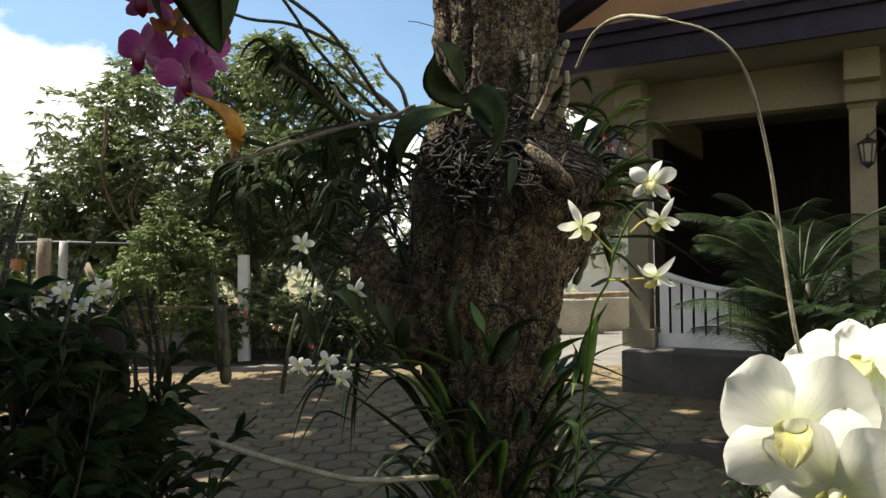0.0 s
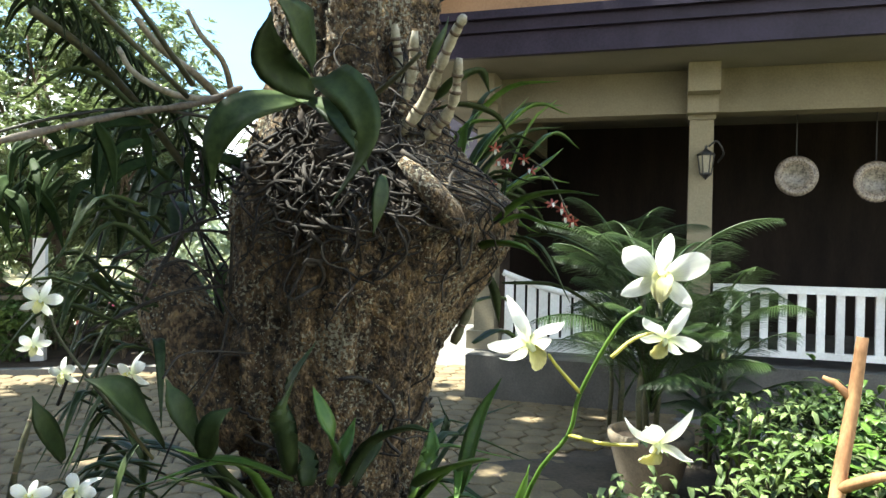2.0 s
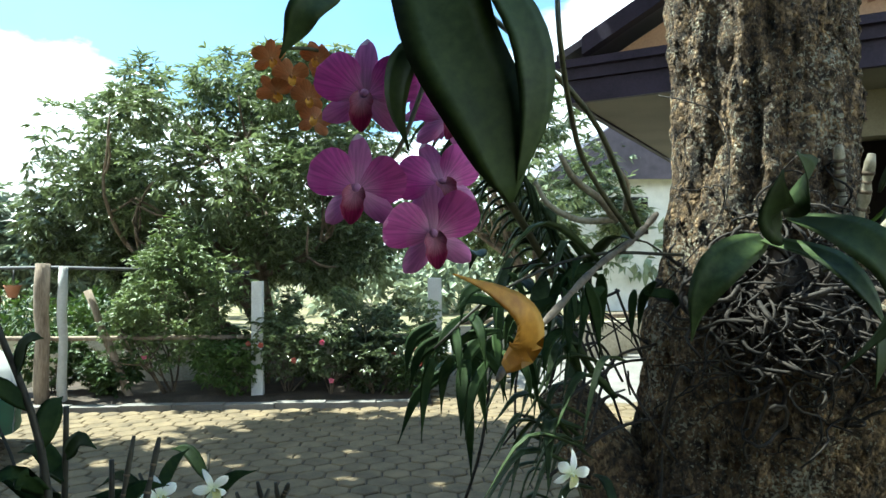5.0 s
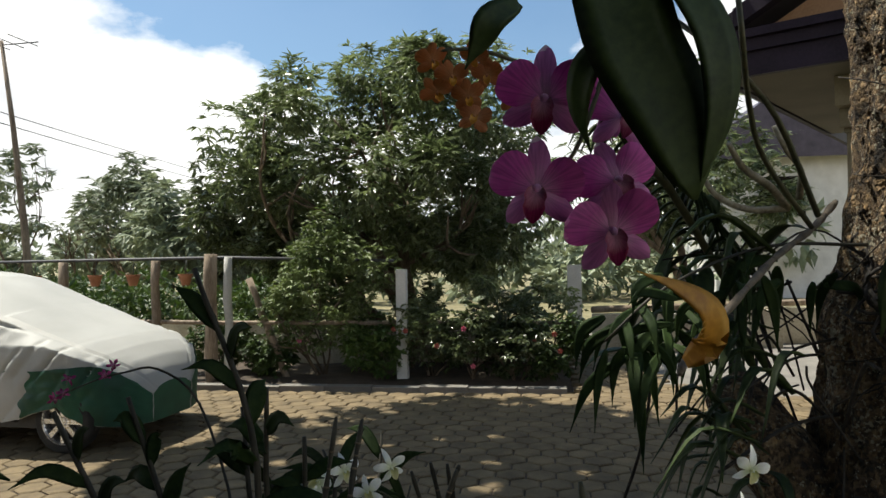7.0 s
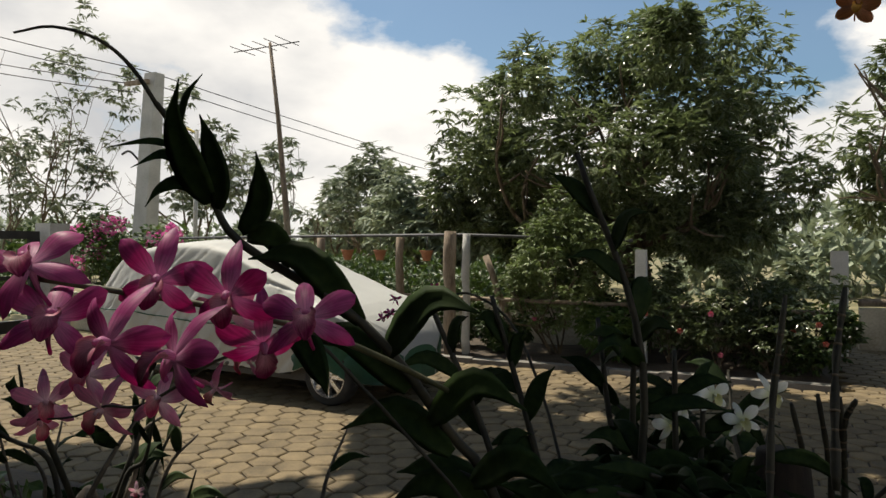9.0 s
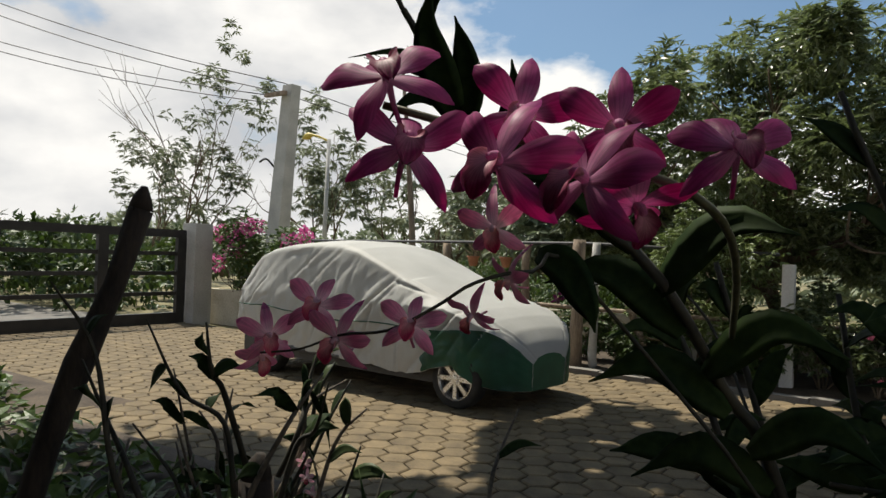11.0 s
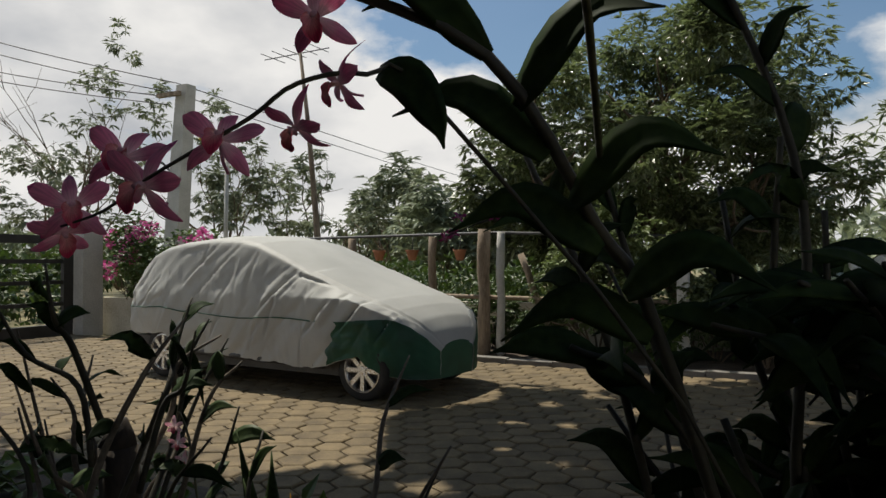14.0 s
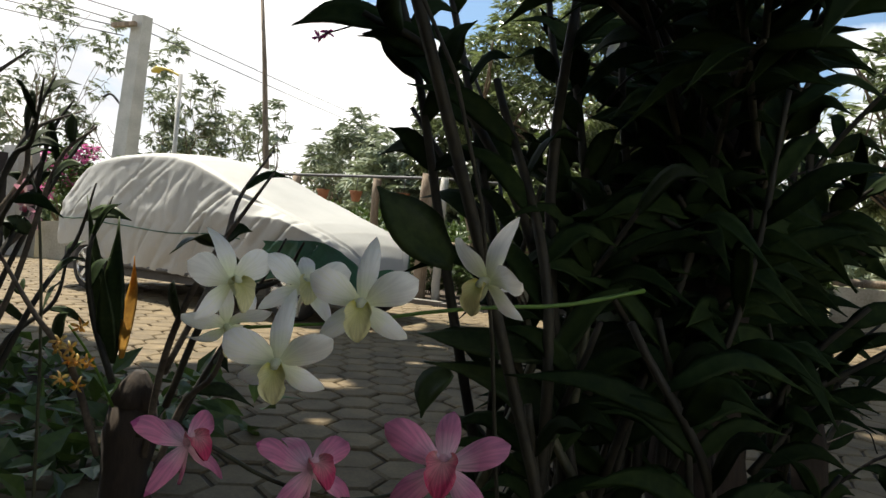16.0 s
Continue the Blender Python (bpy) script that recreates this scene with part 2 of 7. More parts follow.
M_BUSH = surface("shrub_leaf", (0.035, 0.07, 0.015), (0.10, 0.15, 0.035), 2, 30, 0.5, 0.1, through_light=0.22, spread=0.35, depth=0.004)
M_BUSHLIGHT = surface("light_shrub_leaf", (0.10, 0.145, 0.04), (0.25, 0.31, 0.12), 2, 30, 0.5, 0.1, through_light=0.28, spread=0.3, depth=0.004)
# Greyer and paler than near leaves: distance haze is mixed into the colour.
M_FARLEAF = surface("haze_pale_foliage", (0.11, 0.14, 0.085), (0.27, 0.30, 0.19), 0.5, 8, 0.6, 0.1, through_light=0.2, spread=0.3)
M_FROND = surface("palm_frond", (0.016, 0.036, 0.008), (0.052, 0.088, 0.020), 3, 40, 0.42, 0.1, through_light=0.2, spread=0.2)


def petal(name, inner, outer, tip, vein=0.25, glow=0.4):
    """Petal skin: a tone at the foot, one in the blade, one at the tip, with fine veins that fan out from the foot."""
    m = surface(name, outer, outer, 40, 200, 0.5, 0.15, through_light=glow, spread=0.07, depth=0.001, gloss=0.3)
    n, l = m.node_tree.nodes, m.node_tree.links
    hsv = next(x for x in n if x.type == "HUE_SAT" and x.inputs["Value"].is_linked)
    tc = n.new("ShaderNodeTexCoord")
    ln = n.new("ShaderNodeVectorMath")
    ln.operation = "LENGTH"
    l.new(tc.outputs["Object"], ln.inputs[0])
    patch = n.new("ShaderNodeTexNoise")
    patch.inputs["Scale"].default_value, patch.inputs["Detail"].default_value = 3.0, 4
    l.new(tc.outputs["Object"], patch.inputs["Vector"])
    way = n.new("ShaderNodeMath")
    way.operation = "MULTIPLY_ADD"
    way.inputs[1].default_value = 0.45
    l.new(patch.outputs[0], way.inputs[0])
    l.new(ln.outputs["Value"], way.inputs[2])
    ramp = n.new("ShaderNodeValToRGB")
    e = ramp.color_ramp.elements
    e[0].position, e[1].position = 0.30, 0.62
    e[0].color, e[1].color = (*inner, 1), (*outer, 1)
    k = e.new(0.98)
    k.color = (*outer, 1)
    k = e.new(1.0)
    k.color = (*tip, 1)
    sc = n.new("ShaderNodeMath")
    sc.operation = "MULTIPLY"
    sc.inputs[1].default_value = 0.80
    l.new(way.outputs[0], sc.inputs[0])
    l.new(sc.outputs[0], ramp.inputs[0])
    sep = n.new("ShaderNodeSeparateXYZ")
    l.new(tc.outputs["Object"], sep.inputs[0])
    ang = n.new("ShaderNodeMath")
    ang.operation = "ARCTAN2"
    l.new(sep.outputs["X"], ang.inputs[0])
    l.new(sep.outputs["Y"], ang.inputs[1])
    fan = n.new("ShaderNodeCombineXYZ")
    l.new(ang.outputs[0], fan.inputs["X"])
    far = n.new("ShaderNodeMath")
    far.operation = "MULTIPLY"
    far.inputs[1].default_value = 0.12
    l.new(ln.outputs["Value"], far.inputs[0])
    l.new(far.outputs[0], fan.inputs["Y"])
    vn = n.new("ShaderNodeTexNoise")
    vn.inputs["Scale"].default_value, vn.inputs["Detail"].default_value = 14.0, 3
    l.new(fan.outputs[0], vn.inputs["Vector"])
    vr = n.new("ShaderNodeMapRange")
    vr.inputs["From Min"].default_value, vr.inputs["From Max"].default_value = 0.35, 0.60
    vr.inputs["To Min"].default_value, vr.inputs["To Max"].default_value = 1.0 - vein, 1.0
    l.new(vn.outputs[0], vr.inputs["Value"])
    mul = n.new("ShaderNodeMix")
    mul.data_type, mul.blend_type = "RGBA", "MULTIPLY"
    mul.inputs["Factor"].default_value = 1.0
    l.new(ramp.outputs[0], mul.inputs["A"])
    l.new(vr.outputs[0], mul.inputs["B"])
    l.new(mul.outputs["Result"], hsv.inputs["Color"])
    return m


M_WHITEPETAL = petal("white_petal", (0.80, 0.82, 0.62), (0.90, 0.90, 0.86), (0.88, 0.88, 0.82), 0.10, 0.45)
M_WHITELIP = petal("cream_lip", (0.55, 0.52, 0.12), (0.82, 0.79, 0.48), (0.90, 0.89, 0.78), 0.16, 0.3)
M_PURPLE = petal("purple_petal", (0.70, 0.38, 0.60), (0.60, 0.15, 0.46), (0.70, 0.32, 0.58), 0.32, 0.48)
M_PALEPURPLE = petal("pale_purple_sepal", (0.66, 0.38, 0.58), (0.60, 0.24, 0.50), (0.86, 0.74, 0.82), 0.25, 0.38)
M_PURPLELIP = petal("crimson_lip", (0.62, 0.30, 0.36), (0.24, 0.008, 0.075), (0.50, 0.05, 0.20), 0.40, 0.25)
M_PINK = petal("pink_petal", (0.88, 0.66, 0.70), (0.72, 0.31, 0.46), (0.58, 0.15, 0.34), 0.26, 0.45)
M_PINKLIP = petal("rose_lip", (0.84, 0.50, 0.46), (0.62, 0.06, 0.15), (0.74, 0.20, 0.30), 0.35, 0.3)
M_MAGENTA = petal("magenta_petal", (0.62, 0.28, 0.46), (0.47, 0.075, 0.26), (0.40, 0.05, 0.24), 0.34, 0.48)
M_PALEPINK = petal("pale_pink_petal", (0.90, 0.82, 0.80), (0.86, 0.62, 0.68), (0.80, 0.42, 0.56), 0.2, 0.4)
M_ORANGE = petal("orange_petal", (0.56, 0.32, 0.16), (0.50, 0.23, 0.10), (0.58, 0.32, 0.17), 0.30, 0.48)
M_REDFL = surface("red_spotted_petal", (0.30, 0.02, 0.02), (0.62, 0.25, 0.18), 90, 260, 0.5, 0.15, through_light=0.3, spread=0.15, depth=0.001)
M_COVER = surface("silver_cover_fabric", (0.35, 0.348, 0.326), (0.46, 0.458, 0.43), 1.6, 220, 0.62, 0.12, spread=0.0, depth=0.003)
M_COVERGREEN = surface("green_cover_fabric", (0.005, 0.045, 0.024), (0.017, 0.105, 0.056), 3, 200, 0.6, 0.2, spread=0.0, depth=0.004)
M_TYRE = surface("tyre_rubber", (0.012, 0.012, 0.012), (0.035, 0.034, 0.032), 12, 90, 0.85, 0.2)
M_ALLOY = surface("alloy_rim", (0.62, 0.62, 0.63), (0.78, 0.78, 0.79), 8, 90, 0.28, 0.03, metal=0.9)
M_CARPAINT = surface("dark_car_underbody", (0.02, 0.02, 0.022), (0.06, 0.06, 0.062), 4, 60, 0.5, 0.1)
M_BLACKSTEEL = surface("black_painted_steel", (0.008, 0.008, 0.009), (0.03, 0.028, 0.026), 5, 80, 0.5, 0.15)
M_WHITEPAINT = surface("white_paint", (0.62, 0.61, 0.58), (0.80, 0.79, 0.76), 3, 50, 0.55, 0.1)
# Cream render and soffit, darkened: shade from eaves and trees is in both colours.
M_CREAMSHADE = surface("shade_dulled_cream_render", (0.145, 0.125, 0.080), (0.225, 0.195, 0.132), 1.5, 60, 0.85, 0.15)
M_CEILING = surface("shade_dulled_eave_boards", (0.11, 0.10, 0.075), (0.17, 0.155, 0.12), 1.5, 60, 0.8, 0.1)
M_FASCIA = surface("dark_purple_fascia", (0.009, 0.005, 0.013), (0.026, 0.018, 0.036), 3, 50, 0.55, 0.1, gloss=0.25)
M_ROOF = surface("dark_roof_sheet", (0.03, 0.022, 0.035), (0.075, 0.06, 0.08), 3, 40, 0.5, 0.2)
M_GABLE = surface("tan_gable_board", (0.23, 0.125, 0.062), (0.36, 0.21, 0.115), 2, 50, 0.75, 0.1)
# Near-black wood: the deep shade inside the porch is put into this colour.
M_DARKWOOD = surface("shade_black_wood", (0.005, 0.0033, 0.0027), (0.018, 0.012, 0.009), 5, 60, 0.7, 0.2, stretch=(1, 1, 0.2), gloss=0.15)
M_WOODPOST = surface("weathered_wood", (0.13, 0.095, 0.065), (0.34, 0.27, 0.20), 7, 60, 0.9, 0.5, stretch=(1, 1, 0.2))
M_STICK = surface("orange_brown_branch", (0.22, 0.10, 0.04), (0.46, 0.25, 0.11), 14, 90, 0.8, 0.4, stretch=(1, 1, 0.35))
M_STICKGREY = surface("grey_brown_cane", (0.045, 0.034, 0.024), (0.15, 0.12, 0.085), 24, 120, 0.75, 0.4, spread=0.2)
M_CLAY = surface("terracotta", (0.26, 0.10, 0.05), (0.42, 0.19, 0.10), 6, 80, 0.85, 0.2)
M_POT = surface("pale_cement_pot", (0.11, 0.09, 0.06), (0.24, 0.19, 0.13), 6, 80, 0.85, 0.3)
M_PLATE = surface("patterned_plate", (0.035, 0.028, 0.022), (0.26, 0.23, 0.19), 26, 60, 0.3, 0.1)
M_PLATERIM = surface("glazed_plate_rim", (0.03, 0.018, 0.014), (0.30, 0.25, 0.20), 55, 120, 0.3, 0.15)
M_WIRE = surface("cable_sheath", (0.03, 0.03, 0.032), (0.08, 0.08, 0.085), 5, 50, 0.6, 0.1)
M_GLASS = surface("smoked_lamp_glass", (0.20, 0.18, 0.13), (0.32, 0.29, 0.22), 5, 50, 0.15, 0.02)
M_LAMPYELLOW = surface("yellow_lamp_head", (0.46, 0.34, 0.05), (0.62, 0.48, 0.10), 5, 50, 0.5, 0.05)


# ---------------------------------------------------------------- shape helpers
class Shape:
    """Vertices and faces gathered for one mesh."""

    def __init__(self):
        self.v, self.f = [], []

    def add(self, verts, faces):
        k = len(self.v)
        self.v.extend(tuple(p) for p in verts)
        self.f.extend(tuple(i + k for i in q) for q in faces)
        return self

    def box(self, lo, hi, m=None, taper=1.0):
        (x0, y0, z0), (x1, y1, z1) = lo, hi
        cx, cy = (x0 + x1) / 2, (y0 + y1) / 2
        v = [(x0, y0, z0), (x1, y0, z0), (x1, y1, z0), (x0, y1, z0)]
        v += [(cx + (x - cx) * taper, cy + (y - cy) * taper, z1) for x, y, _ in v]
        if m is not None:
            v = [tuple(m @ Vector(p)) for p in v]
        return self.add(v, [(3, 2, 1, 0), (4, 5, 6, 7), (0, 1, 5, 4), (1, 2, 6, 5), (2, 3, 7, 6), (3, 0, 4, 7)])

    def tube(self, pts, radii, n=7, closed=True):
        pts = [Vector(p) for p in pts]
        if not hasattr(radii, "__len__"):
            radii = [radii] * len(pts)
        ref, rings = Vector((0.13, 0.27, 0.95)), []
        side = None
        for i, p in enumerate(pts):
            d = (pts[min(i + 1, len(pts) - 1)] - pts[max(i - 1, 0)]).normalized()
            if side is None:
                side = d.cross(ref if abs(d.dot(ref)) < 0.95 else Vector((1, 0, 0))).normalized()
            else:
                side = (side - d * side.dot(d)).normalized()
            up = d.cross(side)
            rings.append([p + (side * math.cos(a) + up * math.sin(a)) * radii[i] for a in [2 * math.pi * k / n for k in range(n)]])
        v = [q for r in rings for q in r]
        f = [(i * n + k, i * n + (k + 1) % n, (i + 1) * n + (k + 1) % n, (i + 1) * n + k) for i in range(len(pts) - 1) for k in range(n)]
        if closed:
            f += [tuple(range(n))[::-1], tuple((len(pts) - 1) * n + k for k in range(n))]
        return self.add(v, f)

    def blade(self, pts, widths, fold=0.25, thick=0.0009, up=(0, 0, 1), twist=0.0):
        """A leaf or petal along pts with half widths, folded along its midrib, of some thickness."""
        pts, up = [Vector(p) for p in pts], Vector(up)
        v, n = [], len(pts)
        for i, p in enumerate(pts):
            d = (pts[min(i + 1, n - 1)] - pts[max(i - 1, 0)]).normalized()
            s = d.cross(up)
            s = s.normalized() if s.length > 1e-4 else d.orthogonal().normalized()
            nn = s.cross(d)
            if twist:
                q = Matrix.Rotation(twist * i / (n - 1), 3, d)
                s, nn = q @ s, q @ nn
            w = widths[i]
            t = thick * (1 if 0 < i < n - 1 else 0.3)
            v += [p - s * w + nn * (fold * w), p - s * (w * 0.5) + nn * (fold * w * 0.56 + t), p + nn * t, p + s * (w * 0.5) + nn * (fold * w * 0.56 + t),
                  p + s * w + nn * (fold * w), p - nn * t]
        f = [(i * 6 + k, i * 6 + (k + 1) % 6, (i + 1) * 6 + (k + 1) % 6, (i + 1) * 6 + k) for i in range(n - 1) for k in range(6)]
        f += [tuple(range(6))[::-1], tuple((n - 1) * 6 + k for k in range(6))]
        return self.add(v, f)

    def lathe(self, profile, n=24, m=None):
        v = [(r * math.cos(2 * math.pi * k / n), r * math.sin(2 * math.pi * k / n), z) for r, z in profile for k in range(n)]
        f = [(i * n + k, i * n + (k + 1) % n, (i + 1) * n + (k + 1) % n, (i + 1) * n + k) for i in range(len(profile) - 1) for k in range(n)]
        if m is not None:
            v = [tuple(m @ Vector(p)) for p in v]
        return self.add(v, f)

    def mesh(self, name, smooth=True):
        me = bpy.data.meshes.new(name)
        me.from_pydata(self.v, [], self.f)
        if smooth:
            me.polygons.foreach_set("use_smooth", [True] * len(me.polygons))
        me.update()
        return me


PLACED = {}


def at_home(ob, parent, m):
    """Hang ob under parent with m as its place in the world."""
    ob.parent = parent
    ob.matrix_basis = (PLACED[parent].inverted() @ m) if parent is not None else m
    PLACED[ob] = m
    return ob


def thing(name, where, label, category, group="", kind=""):
    ob = new(name)
    ob.empty_display_size = 0.05
    PLACED[ob] = Matrix.Translation(where)
    ob.matrix_basis = PLACED[ob]
    return tagged(ob, label, category, group, kind)


def part(name, shape, material, parent=None, label="", smooth=True, m=None, kind=""):
    """One mesh object, its points given in the world unless m is."""
    me = shape if isinstance(shape, bpy.types.Mesh) else shape.mesh(name, smooth)
    if not me.materials:
        me.materials.append(material)
    ob = new(name, me)
    if isinstance(shape, Shape) and m is None and parent is not None:
        me.transform(PLACED[parent].inverted())
        m = PLACED[parent]
    at_home(ob, parent, m or Matrix.Identity(4))
    return tagged(ob, label, kind=kind)


def solo(name, shape, material, label, category, kind="", smooth=True, group=""):
    """A thing that is one mesh."""
    ob = part(name, shape, material, None, smooth=smooth)
    return tagged(ob, label, category, group, kind)


def curve(pts, n=5):
    """A smooth line through pts, n steps from each to the next."""
    p = [Vector(q) for q in pts]
    if len(p) < 3:
        return [p[0].lerp(p[-1], i / n) for i in range(n + 1)]
    e = [2 * p[0] - p[1], *p, 2 * p[-1] - p[-2]]
    out = []
    for i in range(1, len(e) - 2):
        a, b, c, d = e[i - 1 : i + 3]
        for k in range(n):
            t = k / n
            out.append(0.5 * (2 * b + (c - a) * t + (2 * a - 5 * b + 4 * c - d) * t * t + (3 * b - a - 3 * c + d) * t**3))
    return [*out, p[-1]]


def turned(at, normal, up=(0, 0, 1), size=1.0):
    """The pose with local z along normal and local y as near to up as it can be."""
    z = Vector(normal).normalized()
    x = Vector(up).cross(z)
    x = x.normalized() if x.length > 1e-4 else z.orthogonal().normalized()
    y = z.cross(x)
    m = Matrix((x, y, z)).transposed().to_4x4()
    return Matrix.Translation(at) @ m @ Matrix.Scale(size, 4)


def profile_leaf(n, w, base=0.35, tip=0.05):
    """Half widths of a leaf that is broadest in its middle."""
    return [w * max(tip, (base + (1 - base) * math.sin(math.pi * min(1, i / (n - 1) * 1.15) ** 0.8)) * (1 - (i / (n - 1)) ** 5)) for i in range(n)]


def leaf_cloud(at, way, length, width, rng, droop=0.35, jitter=0.3):
    """Many small folded leaves at once: where they spring from, their direction, and their size."""
    at, way = np.asarray(at, float), np.asarray(way, float)
    n = len(at)
    way = way + rng.normal(0, jitter, (n, 3))
    way[:, 2] -= droop
    way /= np.linalg.norm(way, axis=1)[:, None] + 1e-9
    side = np.cross(way, rng.normal(0, 1, (n, 3)) * 0.5 + np.array([0, 0, 1.0]))
    side /= np.linalg.norm(side, axis=1)[:, None] + 1e-9
    nor = np.cross(side, way)
    ln = (length * rng.uniform(0.65, 1.25, n))[:, None]
    wd = (width * rng.uniform(0.7, 1.2, n))[:, None]
    mid = at + way * ln * 0.45
    v = np.stack([at, mid - side * wd + nor * wd * 0.3, mid, mid + side * wd + nor * wd * 0.3, at + way * ln - nor * ln * 0.12], 1).reshape(-1, 3)
    k = np.arange(n)[:, None] * 5
    f = np.concatenate([k + np.array([[0, 2, 4, 1]]), k + np.array([[0, 3, 4, 2]])])
    return v.tolist(), f.tolist()


def cloud_mesh(name, v, f):
    me = bpy.data.meshes.new(name)
    me.from_pydata(v, [], f)
    me.update()
    return me


# ---------------------------------------------------------------- ground, bed, kerb
def sheet(name, x0, x1, y0, y1, z, material, label, category, rough=0.02, step=0.25, drop=0.0):
    """A sheet of uneven ground with a closed edge."""
    s = Shape()
    nx, ny = max(2, int((x1 - x0) / step)), max(2, int((y1 - y0) / step))
    v = []
    for j in range(ny + 1):
        for i in range(nx + 1):
            x, y = x0 + (x1 - x0) * i / nx, y0 + (y1 - y0) * j / ny
            edge = i in (0, nx) or j in (0, ny)
            v.append((x, y, z + noise.noise((x * 1.3, y * 1.3, 3.1)) * rough - (drop if edge else 0)))
    f = [(j * (nx + 1) + i, j * (nx + 1) + i + 1, (j + 1) * (nx + 1) + i + 1, (j + 1) * (nx + 1) + i) for j in range(ny) for i in range(nx)]
    s.add(v, f)
    return solo(name, s, material, label, category, kind="structure")


g = Shape()
g.add([(-900, -900, -0.06), (900, -900, -0.06), (900, 900, -0.06), (-900, 900, -0.06)], [(0, 1, 2, 3)])
solo("ground", g, M_VERGE, "dry earth and short grass spreading to the horizon", "ground", kind="structure")
sheet("soil_bed", -3.4, 2.6, -1.6, 2.25, -0.005, M_SOIL, "dark garden soil under the orchids beside the driveway", "soil bed", 0.03, 0.12, 0.05)
sheet("soil_bed", -10.4, -6.4, -1.6, 4.5, 0.021, M_SOIL, "dark garden soil along the near side of the driveway", "soil bed", 0.03, 0.2, 0.05)
sheet("soil_bed", -6.4, -3.42, -1.6, 3.75, 0.05, M_SOIL, "dark garden soil along the near side of the driveway", "soil bed", 0.03, 0.2, 0.05)
sheet("soil_bed", -5.2, 0.25, 9.16, 11.4, 0.05, M_SOIL, "brown soil bed behind the kerb under the shrubs", "soil bed", 0.05, 0.2, 0.08)
sheet("soil_bed", 1.75, 7.6, 0.8, 5.3, 0.0, M_SOIL, "dark planted soil in front of the porch", "soil bed", 0.03, 0.2, 0.05)
sheet("pavement", 0.35, 6.5, 5.35, 16.5, -0.02, M_SLAB, "smooth grey concrete apron before the porch", "pavement", 0.004, 0.5, 0.03)
sheet("road", -40, -12.9, 2.0, 9.0, -0.03, M_SLAB, "pale concrete road outside the steel gate", "road", 0.01, 0.8, 0.03)

s = Shape()
for i in range(9):
    x0 = -5.05 + i * 0.58
    s.box((x0, 8.98, -0.03), (x0 + 0.572, 9.14, 0.050 + 0.006 * math.sin(i * 2.3)), taper=0.99)
solo("kerb", s, M_SLAB, "low worn concrete kerb between driveway and shrub bed", "kerb", kind="structure", smooth=False)

# Added walls out of view: they block sky light from behind the camera.
solo("wall_south", Shape().box((-7.0, -0.95, -0.05), (0.7, -0.75, 4.4)), M_DARKWOOD, "unseen dark wall added to keep sky light off the orchids", "wall", kind="structure", smooth=False)
solo("wall_west", Shape().box((-3.45, -0.75, -0.05), (-3.3, 0.85, 4.4)), M_DARKWOOD, "unseen dark wall added to keep sky light off the orchids", "wall", kind="structure", smooth=False)

# Added slab above the view, there only to cut light from overhead.
solo("eave", Shape().box((-7.0, -0.75, 3.4), (-0.3, 0.55, 3.55)), M_DARKWOOD, "unseen dark slab added to keep overhead sky light off the orchids", "eave", kind="structure", smooth=False)

# ---------------------------------------------------------------- house
HO = Vector((4.48, 6.41, 0))
HU, HV = Vector((0.84603, -0.53313, 0)), Vector((0.53313, 0.84603, 0))
HM = Matrix((HU, HV, Vector((0, 0, 1)))).transposed().to_4x4()
HM.translation = HO


def hbox(lo, hi, taper=1.0):
    return Shape().box(lo, hi, HM, taper)


solo("porch_floor", hbox((-2.1, -0.18, -0.05), (6.2, 3.0, 0.42)), M_STEPSHADE, "raised grey concrete porch floor of the house", "floor", kind="structure", smooth=False)
solo("wall_back", hbox((-2.1, 3.0, -0.05), (6.2, 3.16, 3.12)), M_DARKWOOD, "wooden wall at the back of the porch, shade in its near-black colour", "wall", kind="structure", smooth=False)
solo("wall_side", hbox((6.05, 0.2, 0.42), (6.2, 3.0, 2.72)), M_CREAMSHADE, "cream rendered end wall of the porch", "wall", kind="structure", smooth=False)
solo("wall_porch_side", hbox((-2.1, 0.9, 0.42), (-1.98, 3.0, 2.72)), M_DARKWOOD, "wooden side wall of the porch, shade in its near-black colour", "wall", kind="structure", smooth=False)
solo("beam", hbox((-2.15, -0.11, 2.72), (6.2, 0.13, 3.12)), M_CREAMSHADE, "cream rendered beam over the porch columns", "beam", kind="structure", smooth=False)
solo("beam", hbox((-2.15, 0.13, 2.72), (-1.91, 7.0, 3.12)), M_CREAMSHADE, "cream rendered side beam of the house", "beam", kind="structure", smooth=False)
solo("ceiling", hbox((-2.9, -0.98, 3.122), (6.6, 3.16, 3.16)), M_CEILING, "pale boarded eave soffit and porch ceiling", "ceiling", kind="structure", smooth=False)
solo("wall_gable_side", hbox((-2.1, 3.16, -0.05), (-1.96, 9.0, 3.12)), M_CREAMSHADE, "cream rendered flank wall of the house", "wall", kind="structure", smooth=False)

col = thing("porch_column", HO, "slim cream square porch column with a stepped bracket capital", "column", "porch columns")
part("shaft", hbox((-0.10, -0.10, 0.42), (0.11, 0.11, 2.70)), M_CREAMSHADE, col, smooth=False)
part("plinth", hbox((-0.16, -0.16, 0.42), (0.17, 0.17, 0.60)), M_CREAMSHADE, col, smooth=False)
part("capital", hbox((-0.115, -0.125, 2.66), (0.125, 0.125, 2.70)).box((-0.13, -0.24, 2.70), (0.14, 0.12, 2.86), HM).box((-0.13, -0.42, 2.86), (0.14, 0.12, 3.118), HM), M_CREAMSHADE, col, "stepped cream bracket", smooth=False)
